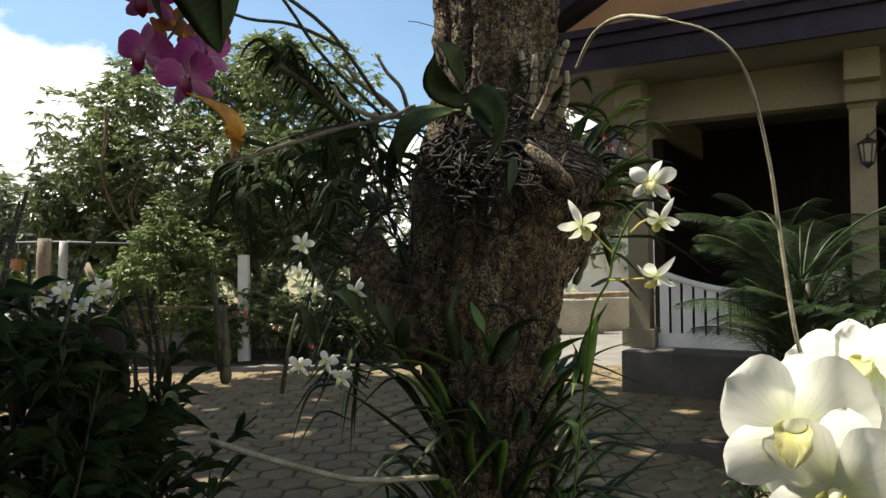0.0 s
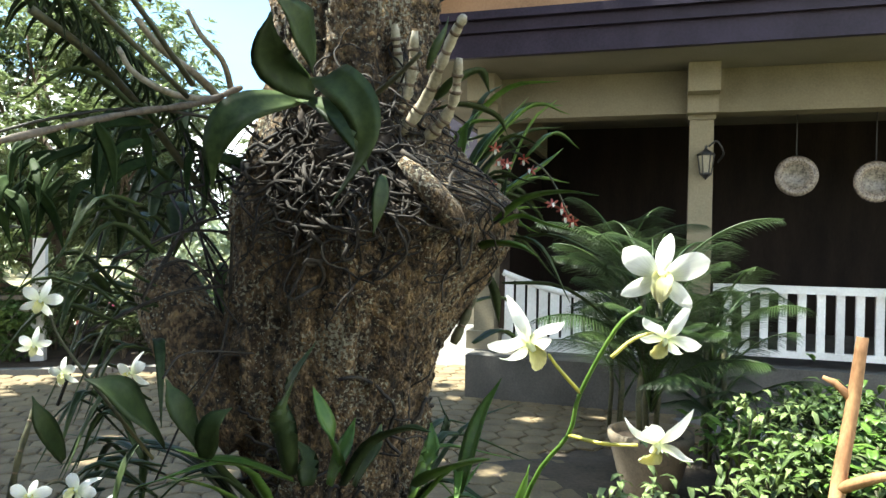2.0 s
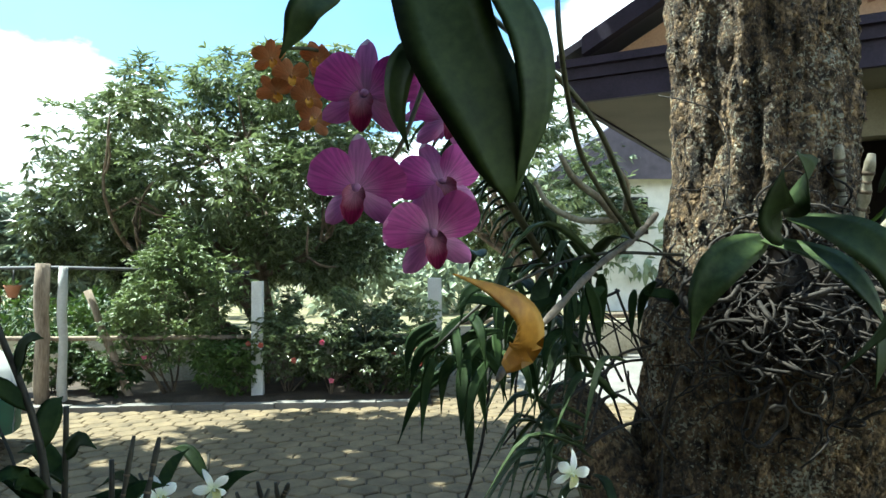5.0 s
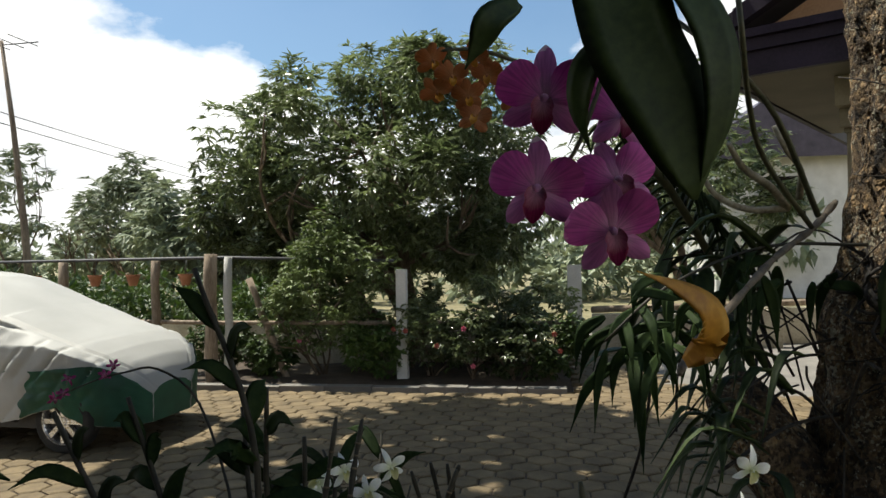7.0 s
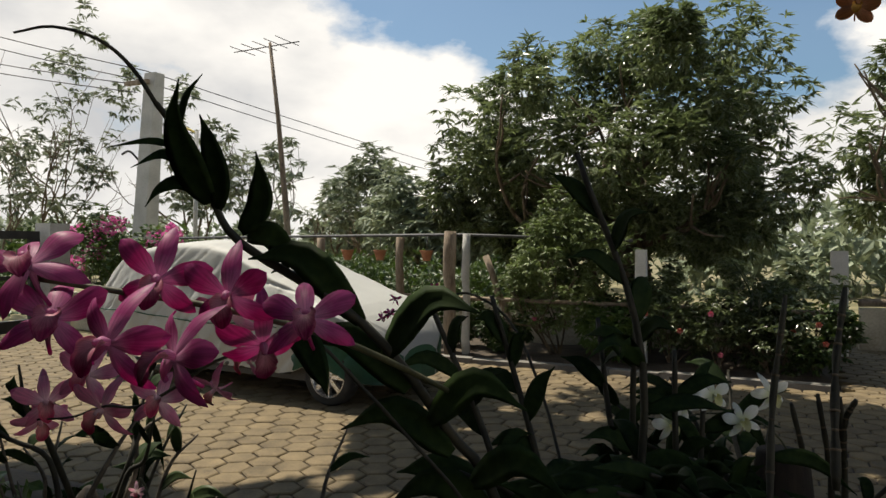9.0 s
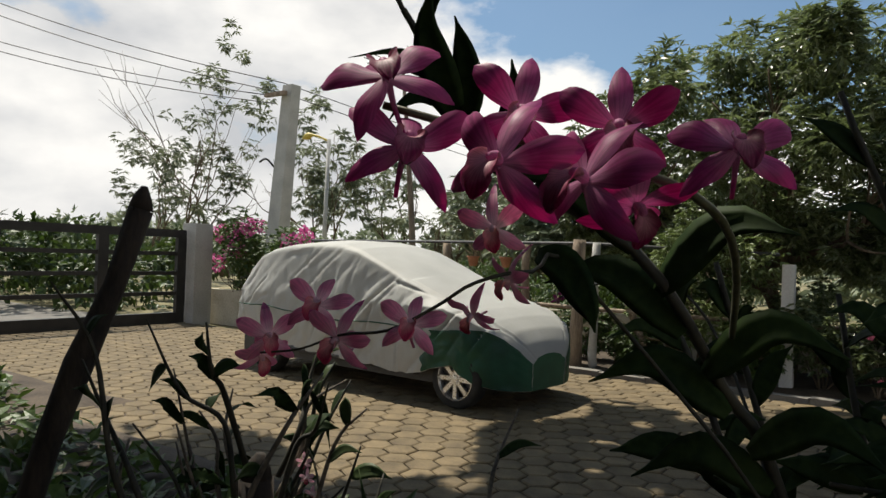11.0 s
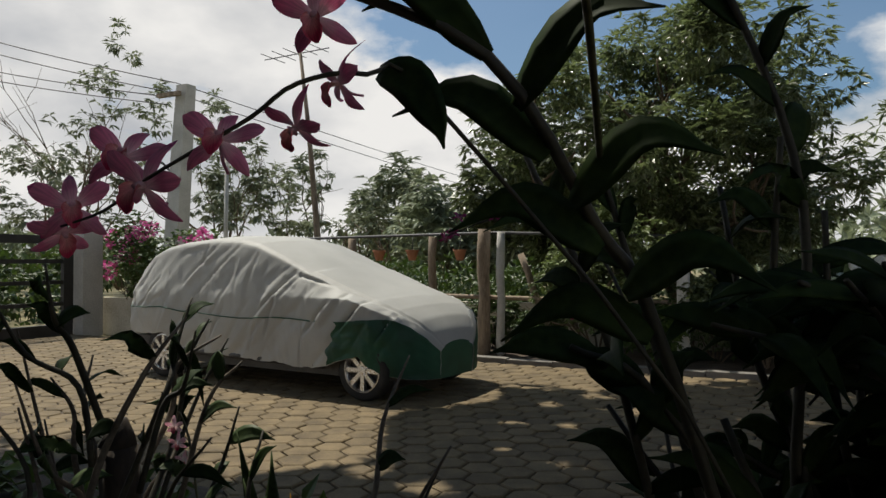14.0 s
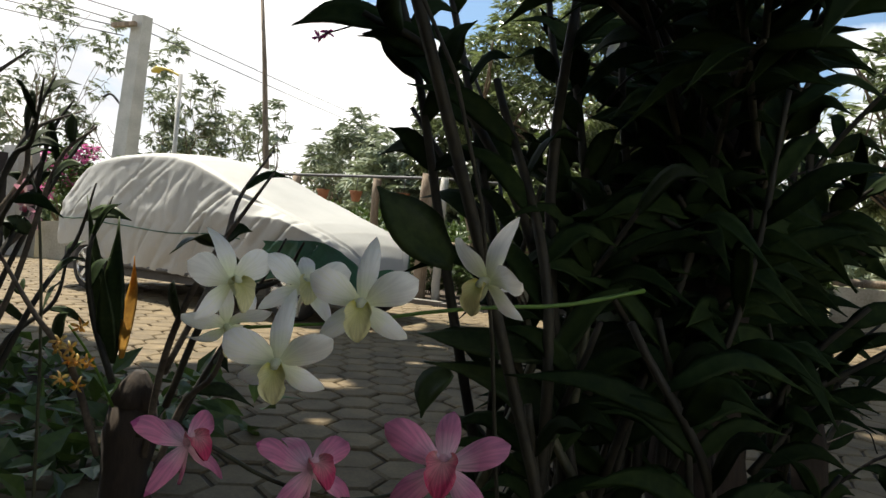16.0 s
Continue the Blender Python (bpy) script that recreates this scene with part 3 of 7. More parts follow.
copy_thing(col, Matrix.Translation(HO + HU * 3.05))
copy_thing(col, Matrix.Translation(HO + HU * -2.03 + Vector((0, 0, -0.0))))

roof = thing("house_roof", HO + Vector((0, 0, 3.2)), "dark hipped roof with purple fascia and a tan front gable", "roof", kind="structure")
part("fascia", hbox((-2.95, -1.04, 3.10), (6.7, -0.98, 3.30)).box((-2.99, -1.09, 3.30), (6.7, -0.98, 3.40), HM).box((-3.03, -1.15, 3.40), (6.7, -0.98, 3.47), HM), M_FASCIA, roof, "stepped dark purple eave board", smooth=False)
part("fascia", hbox((-2.95, -0.98, 3.10), (-2.89, 9.0, 3.36)), M_FASCIA, roof, smooth=False)
ridge_u, ridge_z, foot_u = 1.7, 5.75, 3.0


def slope(u0, z0, u1, z1, y0, y1, th):
    w = Shape()
    v = [HM @ Vector(p) for p in ((u0, y0, z0), (u1, y0, z1), (u1, y1, z1), (u0, y1, z0), (u0, y0, z0 + th), (u1, y0, z1 + th), (u1, y1, z1 + th), (u0, y1, z0 + th))]
    return w.add(v, [(3, 2, 1, 0), (4, 5, 6, 7), (0, 1, 5, 4), (1, 2, 6, 5), (2, 3, 7, 6), (3, 0, 4, 7)])


part("roof_slope", slope(-3.03, 3.47, ridge_u, ridge_z, -1.1, 9.0, 0.07), M_ROOF, roof, smooth=False)
part("roof_slope", slope(6.9, 3.2, ridge_u, ridge_z, -1.1, 9.0, 0.07), M_ROOF, roof, smooth=False)
part("rake_board", slope(-2.75, 3.475, ridge_u, ridge_z - 0.01, -1.22, -1.10, 0.16), M_FASCIA, roof, "dark purple rake board", smooth=False)
part("rake_board", slope(6.6, 3.30, ridge_u, ridge_z - 0.01, -1.22, -1.10, 0.16), M_FASCIA, roof, smooth=False)
gp = Shape()
gv = [HM @ Vector(p) for p in ((-2.6, -0.96, 3.47), (6.1, -0.96, 3.47), (ridge_u, -0.96, 5.70), (-2.6, -0.88, 3.47), (6.1, -0.88, 3.47), (ridge_u, -0.88, 5.70))]
gp.add(gv, [(0, 1, 2), (5, 4, 3), (0, 3, 4, 1), (1, 4, 5, 2), (2, 5, 3, 0)])
part("gable_panel", gp, M_GABLE, roof, "tan painted gable board", smooth=False)
vent = thing("gable_vent", HO + HU * -0.35 - HV * 0.98 + Vector((0, 0, 3.75)), "reddish slatted vent set in the tan gable", "vent")
for i in range(9):
    part("slat", hbox((-0.85 + i * 0.09, -0.985, 3.62), (-0.80 + i * 0.09, -0.962, 3.80)), M_CLAY, vent, smooth=False)

# railing along the porch
rail = thing("porch_railing", HO + HU * 1.6 + Vector((0, 0, 0.42)), "white painted porch railing with upright balusters", "railing")
part("top_rail", hbox((0.14, -0.05, 1.08), (6.0, 0.05, 1.15)), M_WHITEPAINT, rail, smooth=False)
part("bottom_rail", hbox((0.14, -0.04, 0.50), (6.0, 0.04, 0.56)), M_WHITEPAINT, rail, smooth=False)
bal = Shape().box((-0.034, -0.02, 0.56), (0.034, 0.02, 1.08)).mesh("baluster", False)
bal.materials.append(M_WHITEPAINT)
for i in range(36):
    part("baluster", bal, M_WHITEPAINT, rail, m=HM @ Matrix.Translation((0.27 + i * 0.155, 0, 0)))

# white gate between the side post and the porch, with a dipped top
gate = thing("white_picket_gate", HO + HU * -1.3 + Vector((0, 0, 0.4)), "low white gate with close pickets and a dipped top", "gate")
part("bottom_bar", hbox((-1.85, -0.04, 0.42), (-0.16, 0.0, 0.56)), M_WHITEPAINT, gate, smooth=False)
for i in range(15):
    u = -1.83 + i * 0.115
    dip = 0.20 * math.sin(math.pi * min(1, max(0, (u + 1.85) / 1.7)))
    part("picket", hbox((u, -0.025, 0.56), (u + 0.088, -0.005, 1.16 - dip)), M_WHITEPAINT, gate, smooth=False)
w = Shape()
top = [HM @ Vector((-1.85 + 1.7 * k / 12, -0.02, 1.19 - 0.20 * math.sin(math.pi * k / 12))) for k in range(13)]
w.tube(top, 0.034, 6)
part("top_bar", w, M_WHITEPAINT, gate)
solo("gate_step", hbox((-2.1, -0.5, -0.04), (-0.1, -0.05, 0.41)), M_STEPSHADE, "grey concrete step before the white gate", "step", kind="structure", smooth=False)

# wall lantern on the column
lan = thing("wall_lantern", HO - HV * 0.2 + Vector((0, 0, 2.25)), "small black iron wall lantern with a curved arm", "lantern")
c0 = Vector((0.04, -0.22, 2.24))
s = Shape()
s.lathe([(0.0, 0.17), (0.012, 0.16), (0.015, 0.13), (0.075, 0.09), (0.082, 0.075), (0.07, 0.07)], 6, HM @ Matrix.Translation(c0))
part("cap", s, M_BLACKSTEEL, lan, smooth=False)
s = Shape()
s.lathe([(0.066, 0.07), (0.045, -0.09), (0.02, -0.105)], 6, HM @ Matrix.Translation(c0))
part("glass", s, M_GLASS, lan, "smoky lantern glass", smooth=False)
for k in range(6):
    a = k * math.pi / 3
    part("bar", Shape().tube([HM @ (c0 + Vector((0.07 * math.cos(a), 0.07 * math.sin(a), 0.07))), HM @ (c0 + Vector((0.047 * math.cos(a), 0.047 * math.sin(a), -0.10)))], 0.006, 4), M_BLACKSTEEL, lan, smooth=False)
s = Shape()
s.lathe([(0.0, -0.15), (0.018, -0.13), (0.05, -0.10), (0.05, -0.085)], 6, HM @ Matrix.Translation(c0))
part("finial", s, M_BLACKSTEEL, lan, smooth=False)
s = Shape().tube([HM @ p for p in curve([c0 + Vector((0.02, 0, 0.15)), c0 + Vector((0.09, 0.0, 0.20)), c0 + Vector((0.15, 0.03, 0.10)), c0 + Vector((0.11, 0.10, 0.02))])], 0.009, 5)
part("arm", s, M_BLACKSTEEL, lan)

# two ornamental plates hanging under the porch
for u, z in ((0.90, 2.19), (1.58, 2.13)):
    pl = thing("hanging_plate", HM @ Vector((u, 0.5, z)), "round patterned plate hanging on a cord under the porch beam", "plate", "hanging plates")
    fm = HM @ Matrix.Translation((u, 0.5, z)) @ Matrix.Rotation(radians(90), 4, "X")
    part("dish", Shape().lathe([(0.0, 0.0), (0.10, 0.002), (0.115, 0.012)], 32, fm), M_PLATE, pl, "pale patterned centre")
    part("rim", Shape().lathe([(0.115, 0.012), (0.14, 0.022), (0.19, 0.03), (0.195, 0.022), (0.13, 0.006)], 32, fm), M_PLATERIM, pl, "dark openwork rim")
    part("cord", Shape().tube([HM @ Vector((u, 0.5, z + 0.19)), HM @ Vector((u, 0.5, 3.12))], 0.006, 4), M_WIRE, pl)

# ---------------------------------------------------------------- steel gate and posts by the road
GX = -12.05
sg = thing("steel_gate", (GX, 7.4, 0), "black steel sliding gate with horizontal bars", "gate")
part("frame", Shape().box((GX - 0.05, 4.2, 1.58), (GX + 0.05, 8.9, 1.72)).box((GX - 0.05, 4.2, 0.0), (GX + 0.05, 8.9, 0.20)), M_BLACKSTEEL, sg, smooth=False)
for y in (4.25, 5.6, 7.3, 8.82):
    part("upright", Shape().box((GX - 0.045, y - 0.09, 0.2), (GX + 0.045, y + 0.09, 1.58)), M_BLACKSTEEL, sg, smooth=False)
for z in (0.55, 0.92, 1.28):
    part("bar", Shape().box((GX - 0.02, 4.2, z - 0.035), (GX + 0.02, 8.9, z + 0.035)), M_BLACKSTEEL, sg, smooth=False)
solo("gate_post", Shape().box((GX - 0.2, 8.98, -0.05), (GX + 0.2, 9.38, 1.86), taper=0.97), M_POLE, "square grey concrete gate post", "post", smooth=False)
s = Shape().box((-12.1, 9.5, -0.05), (-9.6, 9.66, 0.62))
solo("low_wall", s, M_CREAMWALL, "low stained cream wall beside the gate", "wall", kind="structure", smooth=False)


def post(x, y, h, r, label, name="fence_post", lean=0.0, mat=M_WOODPOST):
    s = Shape().tube([(x + lean * k / 6 + 0.012 * math.sin(k * 2.1 + x), y, -0.05 + (h + 0.05) * k / 6) for k in range(7)], [r * (1 + 0.08 * math.sin(k * 1.7 + x * 3)) for k in range(7)], 8)
    return solo(name, s, mat, label, "post", group="fence posts")


post(-4.36, 9.36, 1.68, 0.085, "thick weathered wooden fence post beside the shrub bed")
post(-4.13, 9.38, 1.64, 0.055, "slim grey wooden fence post beside a thicker one", mat=M_POLE)
post(-5.2, 9.5, 1.6, 0.06, "weathered wooden fence post behind the covered car")
post(-6.6, 9.6, 1.6, 0.06, "weathered wooden fence post behind the covered car")
post(-8.2, 9.7, 1.6, 0.06, "weathered wooden fence post behind the covered car")
post(-3.35, 9.5, 1.35, 0.045, "leaning brown wooden prop in the shrub bed", lean=-0.55)
solo("white_post", Shape().box((-1.96, 9.56, 0.0), (-1.82, 9.69, 1.44), taper=0.92), M_WHITEPAINT, "whitewashed square concrete post among the shrubs", "post", smooth=False)
solo("white_post", Shape().box((0.28, 11.6, 0.0), (0.5, 11.8, 1.42), taper=0.94), M_WHITEPAINT, "whitewashed square concrete post past the shrub bed", "post", smooth=False)
fr = thing("fence_rail", (-6, 9.6, 1.5), "thin dark fence rails on the wooden posts", "rail")
part("upper_rail", Shape().tube([(-9.6, 9.75, 1.60), (-6.6, 9.62, 1.62), (-4.2, 9.42, 1.63), (-2.0, 9.66, 1.55)], 0.022, 5), M_WIRE, fr)
part("lower_rail", Shape().tube([(-9.6, 9.75, 0.86), (-6.6, 9.62, 0.80), (-4.2, 9.42, 0.78), (0.3, 9.9, 0.72)], 0.03, 5), M_WOODPOST, fr)
s = Shape()
for i in range(6):
    s.box((-9.4 + i * 1.55, 10.9, -0.05), (-9.4 + i * 1.55 + 1.548, 11.05, 0.62 + 0.01 * (i % 2)))
solo("garden_wall", s, M_CREAMWALL, "low stained cream garden wall behind the shrubs", "wall", kind="structure", smooth=False)
s = Shape()
for i in range(5):
    s.box((0.7 + i * 1.5, 12.4 + i * 0.55, -0.05), (0.7 + i * 1.5 + 1.6, 12.56 + i * 0.55, 0.60))
solo("garden_wall", s, M_CREAMWALL, "low stained cream garden wall past the driveway", "wall", kind="structure", smooth=False)
solo("wall_coping", Shape().tube([(0.7, 12.45, 0.67), (8.0, 14.95, 0.67)], 0.06, 6), M_WOODPOST, "grey round rail lying along the garden wall", "rail")

# ---------------------------------------------------------------- poles and wires
cp = thing("utility_pole", (-17.2, 16, 0), "tapering square concrete utility pole with a lamp bracket", "pole")
part("shaft", Shape().box((-17.78, 15.75, -0.05), (-17.20, 16.25, 6.5), Matrix.Shear("XY", 4, (0.085, 0)), taper=0.72), M_POLE, cp, smooth=False)
part("bracket", Shape().tube(curve([(-17.5, 15.9, 4.0), (-17.75, 15.8, 4.25), (-17.95, 15.7, 4.15)]), 0.035, 5), M_BLACKSTEEL, cp)
part("crossarm", Shape().box((-17.75, 15.62, 6.15), (-16.85, 15.74, 6.27)), M_WOODPOST, cp, smooth=False)
ap = thing("antenna_mast", (-10.0, 13, 0), "tall thin bamboo mast carrying a television aerial", "mast")
part("mast", Shape().tube([(-9.7, 13, -0.05), (-9.86, 13, 2.1), (-10.08, 13, 4.2), (-10.30, 13, 5.85)], [0.09, 0.07, 0.05, 0.035], 7), M_WOODPOST, ap)
s = Shape().tube([(-11.2, 12.9, 5.72), (-9.6, 13.1, 5.82)], 0.014, 4)
for k in range(5):
    s.tube([(-11.0 + k * 0.3, 12.55, 5.74 + k * 0.02), (-11.0 + k * 0.3, 13.35, 5.74 + k * 0.02)], 0.009, 4)
part("aerial", s, M_WIRE, ap)
lm = thing("lamp_mast", (-13.4, 14, 0), "thin pole with a yellow street lamp head", "lamp mast")
part("pole", Shape().tube([(-13.45, 14, -0.05), (-13.36, 14, 4.3)], [0.06, 0.05], 6), M_POLE, lm)
part("lamp_head", Shape().tube(curve([(-13.36, 14, 4.25), (-13.8, 13.9, 4.42), (-14.15, 13.85, 4.36)]), [0.03] * 6 + [0.05, 0.09, 0.09, 0.07, 0.04], 6), M_LAMPYELLOW, lm)
for k, (p0, p1, p2) in enumerate((((-27.5657, 10.6270, 9.8329), (-17.9434, 16.5683, 6.8257), (-21.3748, 72.4493, 7.1042)), ((-27.6673, 10.6739, 9.4432), (-18.0484, 16.5537, 6.5242), (-21.3790, 72.4994, 6.4196)), ((-27.8892, 10.7778, 8.5108), (-18.0776, 16.4179, 6.3723), None), ((-27.9576, 10.8104, 8.1949), (-18.1330, 16.4271, 6.1433), None))):
    a, b = Vector(p0), Vector(p1)
    pts = [a.lerp(b, i / 10) - Vector((0, 0, 0.25 * math.sin(math.pi * i / 10))) for i in range(11)]
    if p2:
        pts += [b.lerp(Vector(p2), i / 14) - Vector((0, 0, 0.5 * math.sin(math.pi * i / 14))) for i in range(1, 15)]
    solo("power_cable", Shape().tube(pts, 0.017, 4), M_WIRE, "dark overhead power cable strung from the concrete pole", "cable", group="power cables")


# ---------------------------------------------------------------- trees and shrubs
def branching(s, start, way, length, radius, rng, depth, ends, spread=0.55, lift=0.15):
    pts, p, d = [Vector(start)], Vector(start), Vector(way).normalized()
    for _ in range(4):
        d = (d + Vector(rng.normal(0, 0.13, 3)) + Vector((0, 0, lift * 0.3))).normalized()
        p = p + d * (length / 4)
        pts.append(p)
    s.tube(pts, [radius * (1 - 0.11 * k) for k in range(5)], 7 if radius > 0.03 else 5)
    if depth == 0:
        ends.append((p, d))
        return
    for k in range(int(rng.integers(2, 4))):
        w = (d + Vector(rng.normal(0, spread, 3)) + Vector((0, 0, lift))).normalized()
        branching(s, pts[int(rng.integers(2, 5))] if k else p, w, length * rng.uniform(0.6, 0.85), radius * 0.58, rng, depth - 1, ends, spread, lift)


def clumped(rng, centres, radii, n):
    """Points on and in clumps, more of them near the clumps' outsides."""
    pick = rng.integers(0, len(centres), n)
    d = rng.normal(0, 1, (n, 3))
    d /= np.linalg.norm(d, axis=1)[:, None]
    r = rng.uniform(0.25, 1.0, n) ** 0.45
    return np.asarray(centres)[pick] + d * np.asarray(radii)[pick] * r[:, None], d


def crown(rng, centre, size, clumps, clump_r, rosettes, leaves, length, width, low=-0.7):
    """A crown of rosettes of leaves, in clumps set over an uneven egg shape."""
    c = rng.normal(0, 1, (clumps, 3))
    c /= np.linalg.norm(c, axis=1)[:, None]
    c[:, 2] = np.maximum(c[:, 2], low)
    c *= rng.uniform(0.35, 1.0, (clumps, 1)) ** 0.5
    c = np.asarray(centre) + c * np.asarray(size)
    at, out = clumped(rng, c, rng.uniform(0.6, 1.3, (clumps, 1)) * clump_r * np.ones((1, 3)), rosettes)
    a = np.repeat(at, leaves, 0)
    o = np.repeat(out, leaves, 0)
    ang = rng.uniform(0, 2 * math.pi, len(a))
    w = o * 0.6 + np.stack([np.cos(ang), np.sin(ang), 0.15 * np.ones(len(a))], 1)
    return leaf_cloud(a, w, length, width, rng, 0.5, 0.25)


def tree(name, label, category, base, limb_way, trunk, centre, size, clumps, clump_r, rosettes, leaves, length, width, bark, leaf, seed, trunk_r=0.12, depth=3, group=""):
    rng = np.random.default_rng(seed)
    t = thing(name, base, label, category, group)
    s, ends = Shape(), []
    for k in range(trunk):
        w = Vector(limb_way) + Vector(rng.normal(0, 0.28, 3)) * (1 if trunk > 1 else 0.3)
        branching(s, Vector(base) + Vector((*rng.normal(0, trunk_r, 2), -0.08)), w, (centre[2] - base[2]) * 0.55, trunk_r, rng, depth, ends, 0.5, 0.2)
    part("trunk", s, bark, t)
    v, f = crown(rng, centre, size, clumps, clump_r, rosettes, leaves, length, width)
    part("crown", cloud_mesh("crown", v, f), leaf, t, m=Matrix.Identity(4))
    return t


tree("mango_tree", "broad dark green mango tree with drooping leaf rosettes", "tree", (-2.3, 12.2, 0), (0.02, 0, 1), 4, (-2.50, 12.0, 2.95), (2.95, 2.3, 2.05), 112, 0.47, 7300, 9, 0.180, 0.0215, M_BARK2, M_MANGO, 5, 0.11, 3)
tree("mango_tree", "lower side of a mango tree leaning over the fence", "tree", (-4.9, 12.6, 0), (0, 0, 1), 2, (-4.75, 12.2, 2.35), (1.15, 1.2, 0.95), 16, 0.42, 800, 8, 0.22, 0.028, M_BARK2, M_MANGO, 6, 0.07, 2)
tree("mango_tree", "dark mango tree standing past the garden wall", "tree", (3.4, 17.5, 0), (0, 0, 1), 2, (3.2, 17.5, 3.6), (2.3, 2.0, 1.9), 26, 0.75, 1300, 8, 0.30, 0.036, M_BARK2, M_MANGO, 7, 0.13, 3)
tree("garden_shrub", "tall light green shrub with fine leaves behind the kerb", "shrub", (-2.95, 9.75, 0.03), (0, 0, 1), 6, (-2.95, 9.8, 1.25), (0.78, 0.6, 1.0), 30, 0.27, 2300, 6, 0.085, 0.015, M_BARK2, M_BUSHLIGHT, 8, 0.018, 2)
for k, (x, y, h, w, lf, sd) in enumerate(((-4.5, 9.95, 0.75, 0.35, M_BUSH, 21), (-3.7, 9.7, 0.55, 0.35, M_BUSH, 22), (-2.2, 9.55, 0.75, 0.4, M_BUSH, 23), (-1.55, 9.75, 1.05, 0.45, M_MANGO, 24), (-1.0, 9.6, 0.85, 0.5, M_MANGO, 25), (-0.45, 9.55, 0.8, 0.5, M_MANGO, 26), (0.0, 9.7, 0.75, 0.42, M_BUSH, 27), (-1.9, 10.4, 1.3, 0.5, M_MANGO, 28), (-0.7, 10.5, 1.4, 0.6, M_MANGO, 29), (0.0, 10.6, 1.2, 0.45, M_MANGO, 30))):
    tree("garden_shrub", "leafy green garden shrub in the bed behind the kerb", "shrub", (x, y, 0.03), (0, 0, 1), 5, (x, y, h * 0.6), (w, w * 0.8, h * 0.45), 14, 0.17, 420, 6, 0.09, 0.020, M_BARK2, lf, sd, 0.014, 2, "bed shrubs")
# red blooms on the bed shrubs
rng = np.random.default_rng(3)
for k in range(9):
    x, y, z = rng.uniform(-3.6, 0.2), rng.uniform(9.2, 9.6), rng.uniform(0.25, 0.85)
    if k == 0:
        x, y, z = -1.05, 9.2, 0.72
    fl = Shape()
    for j in range(5):
        a = 2 * math.pi * j / 5 + x
        d = Vector((math.cos(a), -0.5, math.sin(a)))
        fl.blade([Vector((x, y, z)) + d * (0.012 * i) for i in range(4)], [0.006, 0.016, 0.018, 0.004], 0.2, 0.001, (0, -1, 0))
    solo("red_bloom", fl, M_REDFL if k % 3 else M_PINKLIP, "small red shrub flower in the bed", "flower", group="red blooms")


def frond(s, base, way, length, droop, n=15, leaflet=0.22, width=0.012, rng=None):
    base, way = Vector(base), Vector(way).normalized()
    pts = [base + way * (length * t) - Vector((0, 0, droop * length * t * t)) for t in [i / 10 for i in range(11)]]
    s.tube(pts, [0.010 * (1 - 0.07 * i) for i in range(11)], 5)
    for i in range(n):
        t = 0.18 + 0.8 * i / n
        p = base + way * (length * t) - Vector((0, 0, droop * length * t * t))
        d = (way - Vector((0, 0, 2 * droop * t))).normalized()
        side = d.cross(Vector((0, 0, 1))).normalized()
        ll = leaflet * math.sin(math.pi * (0.15 + 0.8 * t)) * rng.uniform(0.85, 1.15)
        for sg in (-1, 1):
            w = (side * sg + d * 0.75 - Vector((0, 0, 0.18))).normalized()
            s.blade([p + w * (ll * q) - Vector((0, 0, 0.25 * ll * q * q)) for q in (0, 0.35, 0.7, 1)], [width * 0.5, width, width * 0.8, width * 0.1], 0.3, 0.0008)


def palm(name, label, base, stem, fronds, length, seed, leaflet=0.22, droop=0.45, mat=M_FROND):
    rng = np.random.default_rng(seed)
    t = thing(name, base, label, "palm")
    b = Vector(base)
    for k in range(3):
        o = Vector((*rng.normal(0, 0.05, 2), 0))
        part("stem", Shape().tube([b + o + Vector((0, 0, stem * i / 4)) + Vector((*rng.normal(0, 0.008, 2), 0)) for i in range(5)], 0.018, 7), M_CANEDARK, t)
    for k in range(fronds):
        a = 2 * math.pi * k / fronds * 1.9 + rng.uniform(-0.3, 0.3)
        s = Shape()
        frond(s, b + Vector((0, 0, stem * rng.uniform(0.15, 1.05))), Vector((math.cos(a), math.sin(a), rng.uniform(0.9, 2.6))), length * rng.uniform(0.75, 1.15), droop, 34, leaflet * 1.2, 0.0038, rng)
        part("frond", s, mat, t)
    return t


palm("potted_palm", "feathery green areca palm in a cement pot", (2.75, 4.35, 0.36), 0.8, 48, 1.1, 11)
palm("areca_palm", "feathery green areca palm among the bedding plants", (3.45, 4.75, 0.0), 0.9, 36, 1.0, 15)
palm("areca_palm", "feathery green areca palm near the porch column", (3.35, 5.75, 0.0), 1.35, 32, 1.0, 12)
palm("small_palm", "low fan of palm fronds behind the kerb", (-0.65, 9.75, 0.03), 0.85, 9, 0.75, 13, 0.28, 0.3)
pot = thing("plant_pot", (2.75, 4.35, 0), "round pale cement pot holding a palm", "pot")
part("bowl", Shape().lathe([(0.15, 0.0), (0.19, 0.12), (0.235, 0.30), (0.25, 0.33), (0.25, 0.37), (0.225, 0.37), (0.21, 0.31)], 28, Matrix.Translation((2.75, 4.35, 0))), M_POT, pot)
part("potting_soil", Shape().lathe([(0.0, 0.335), (0.21, 0.325)], 20, Matrix.Translation((2.75, 4.35, 0))), M_SOIL, pot)

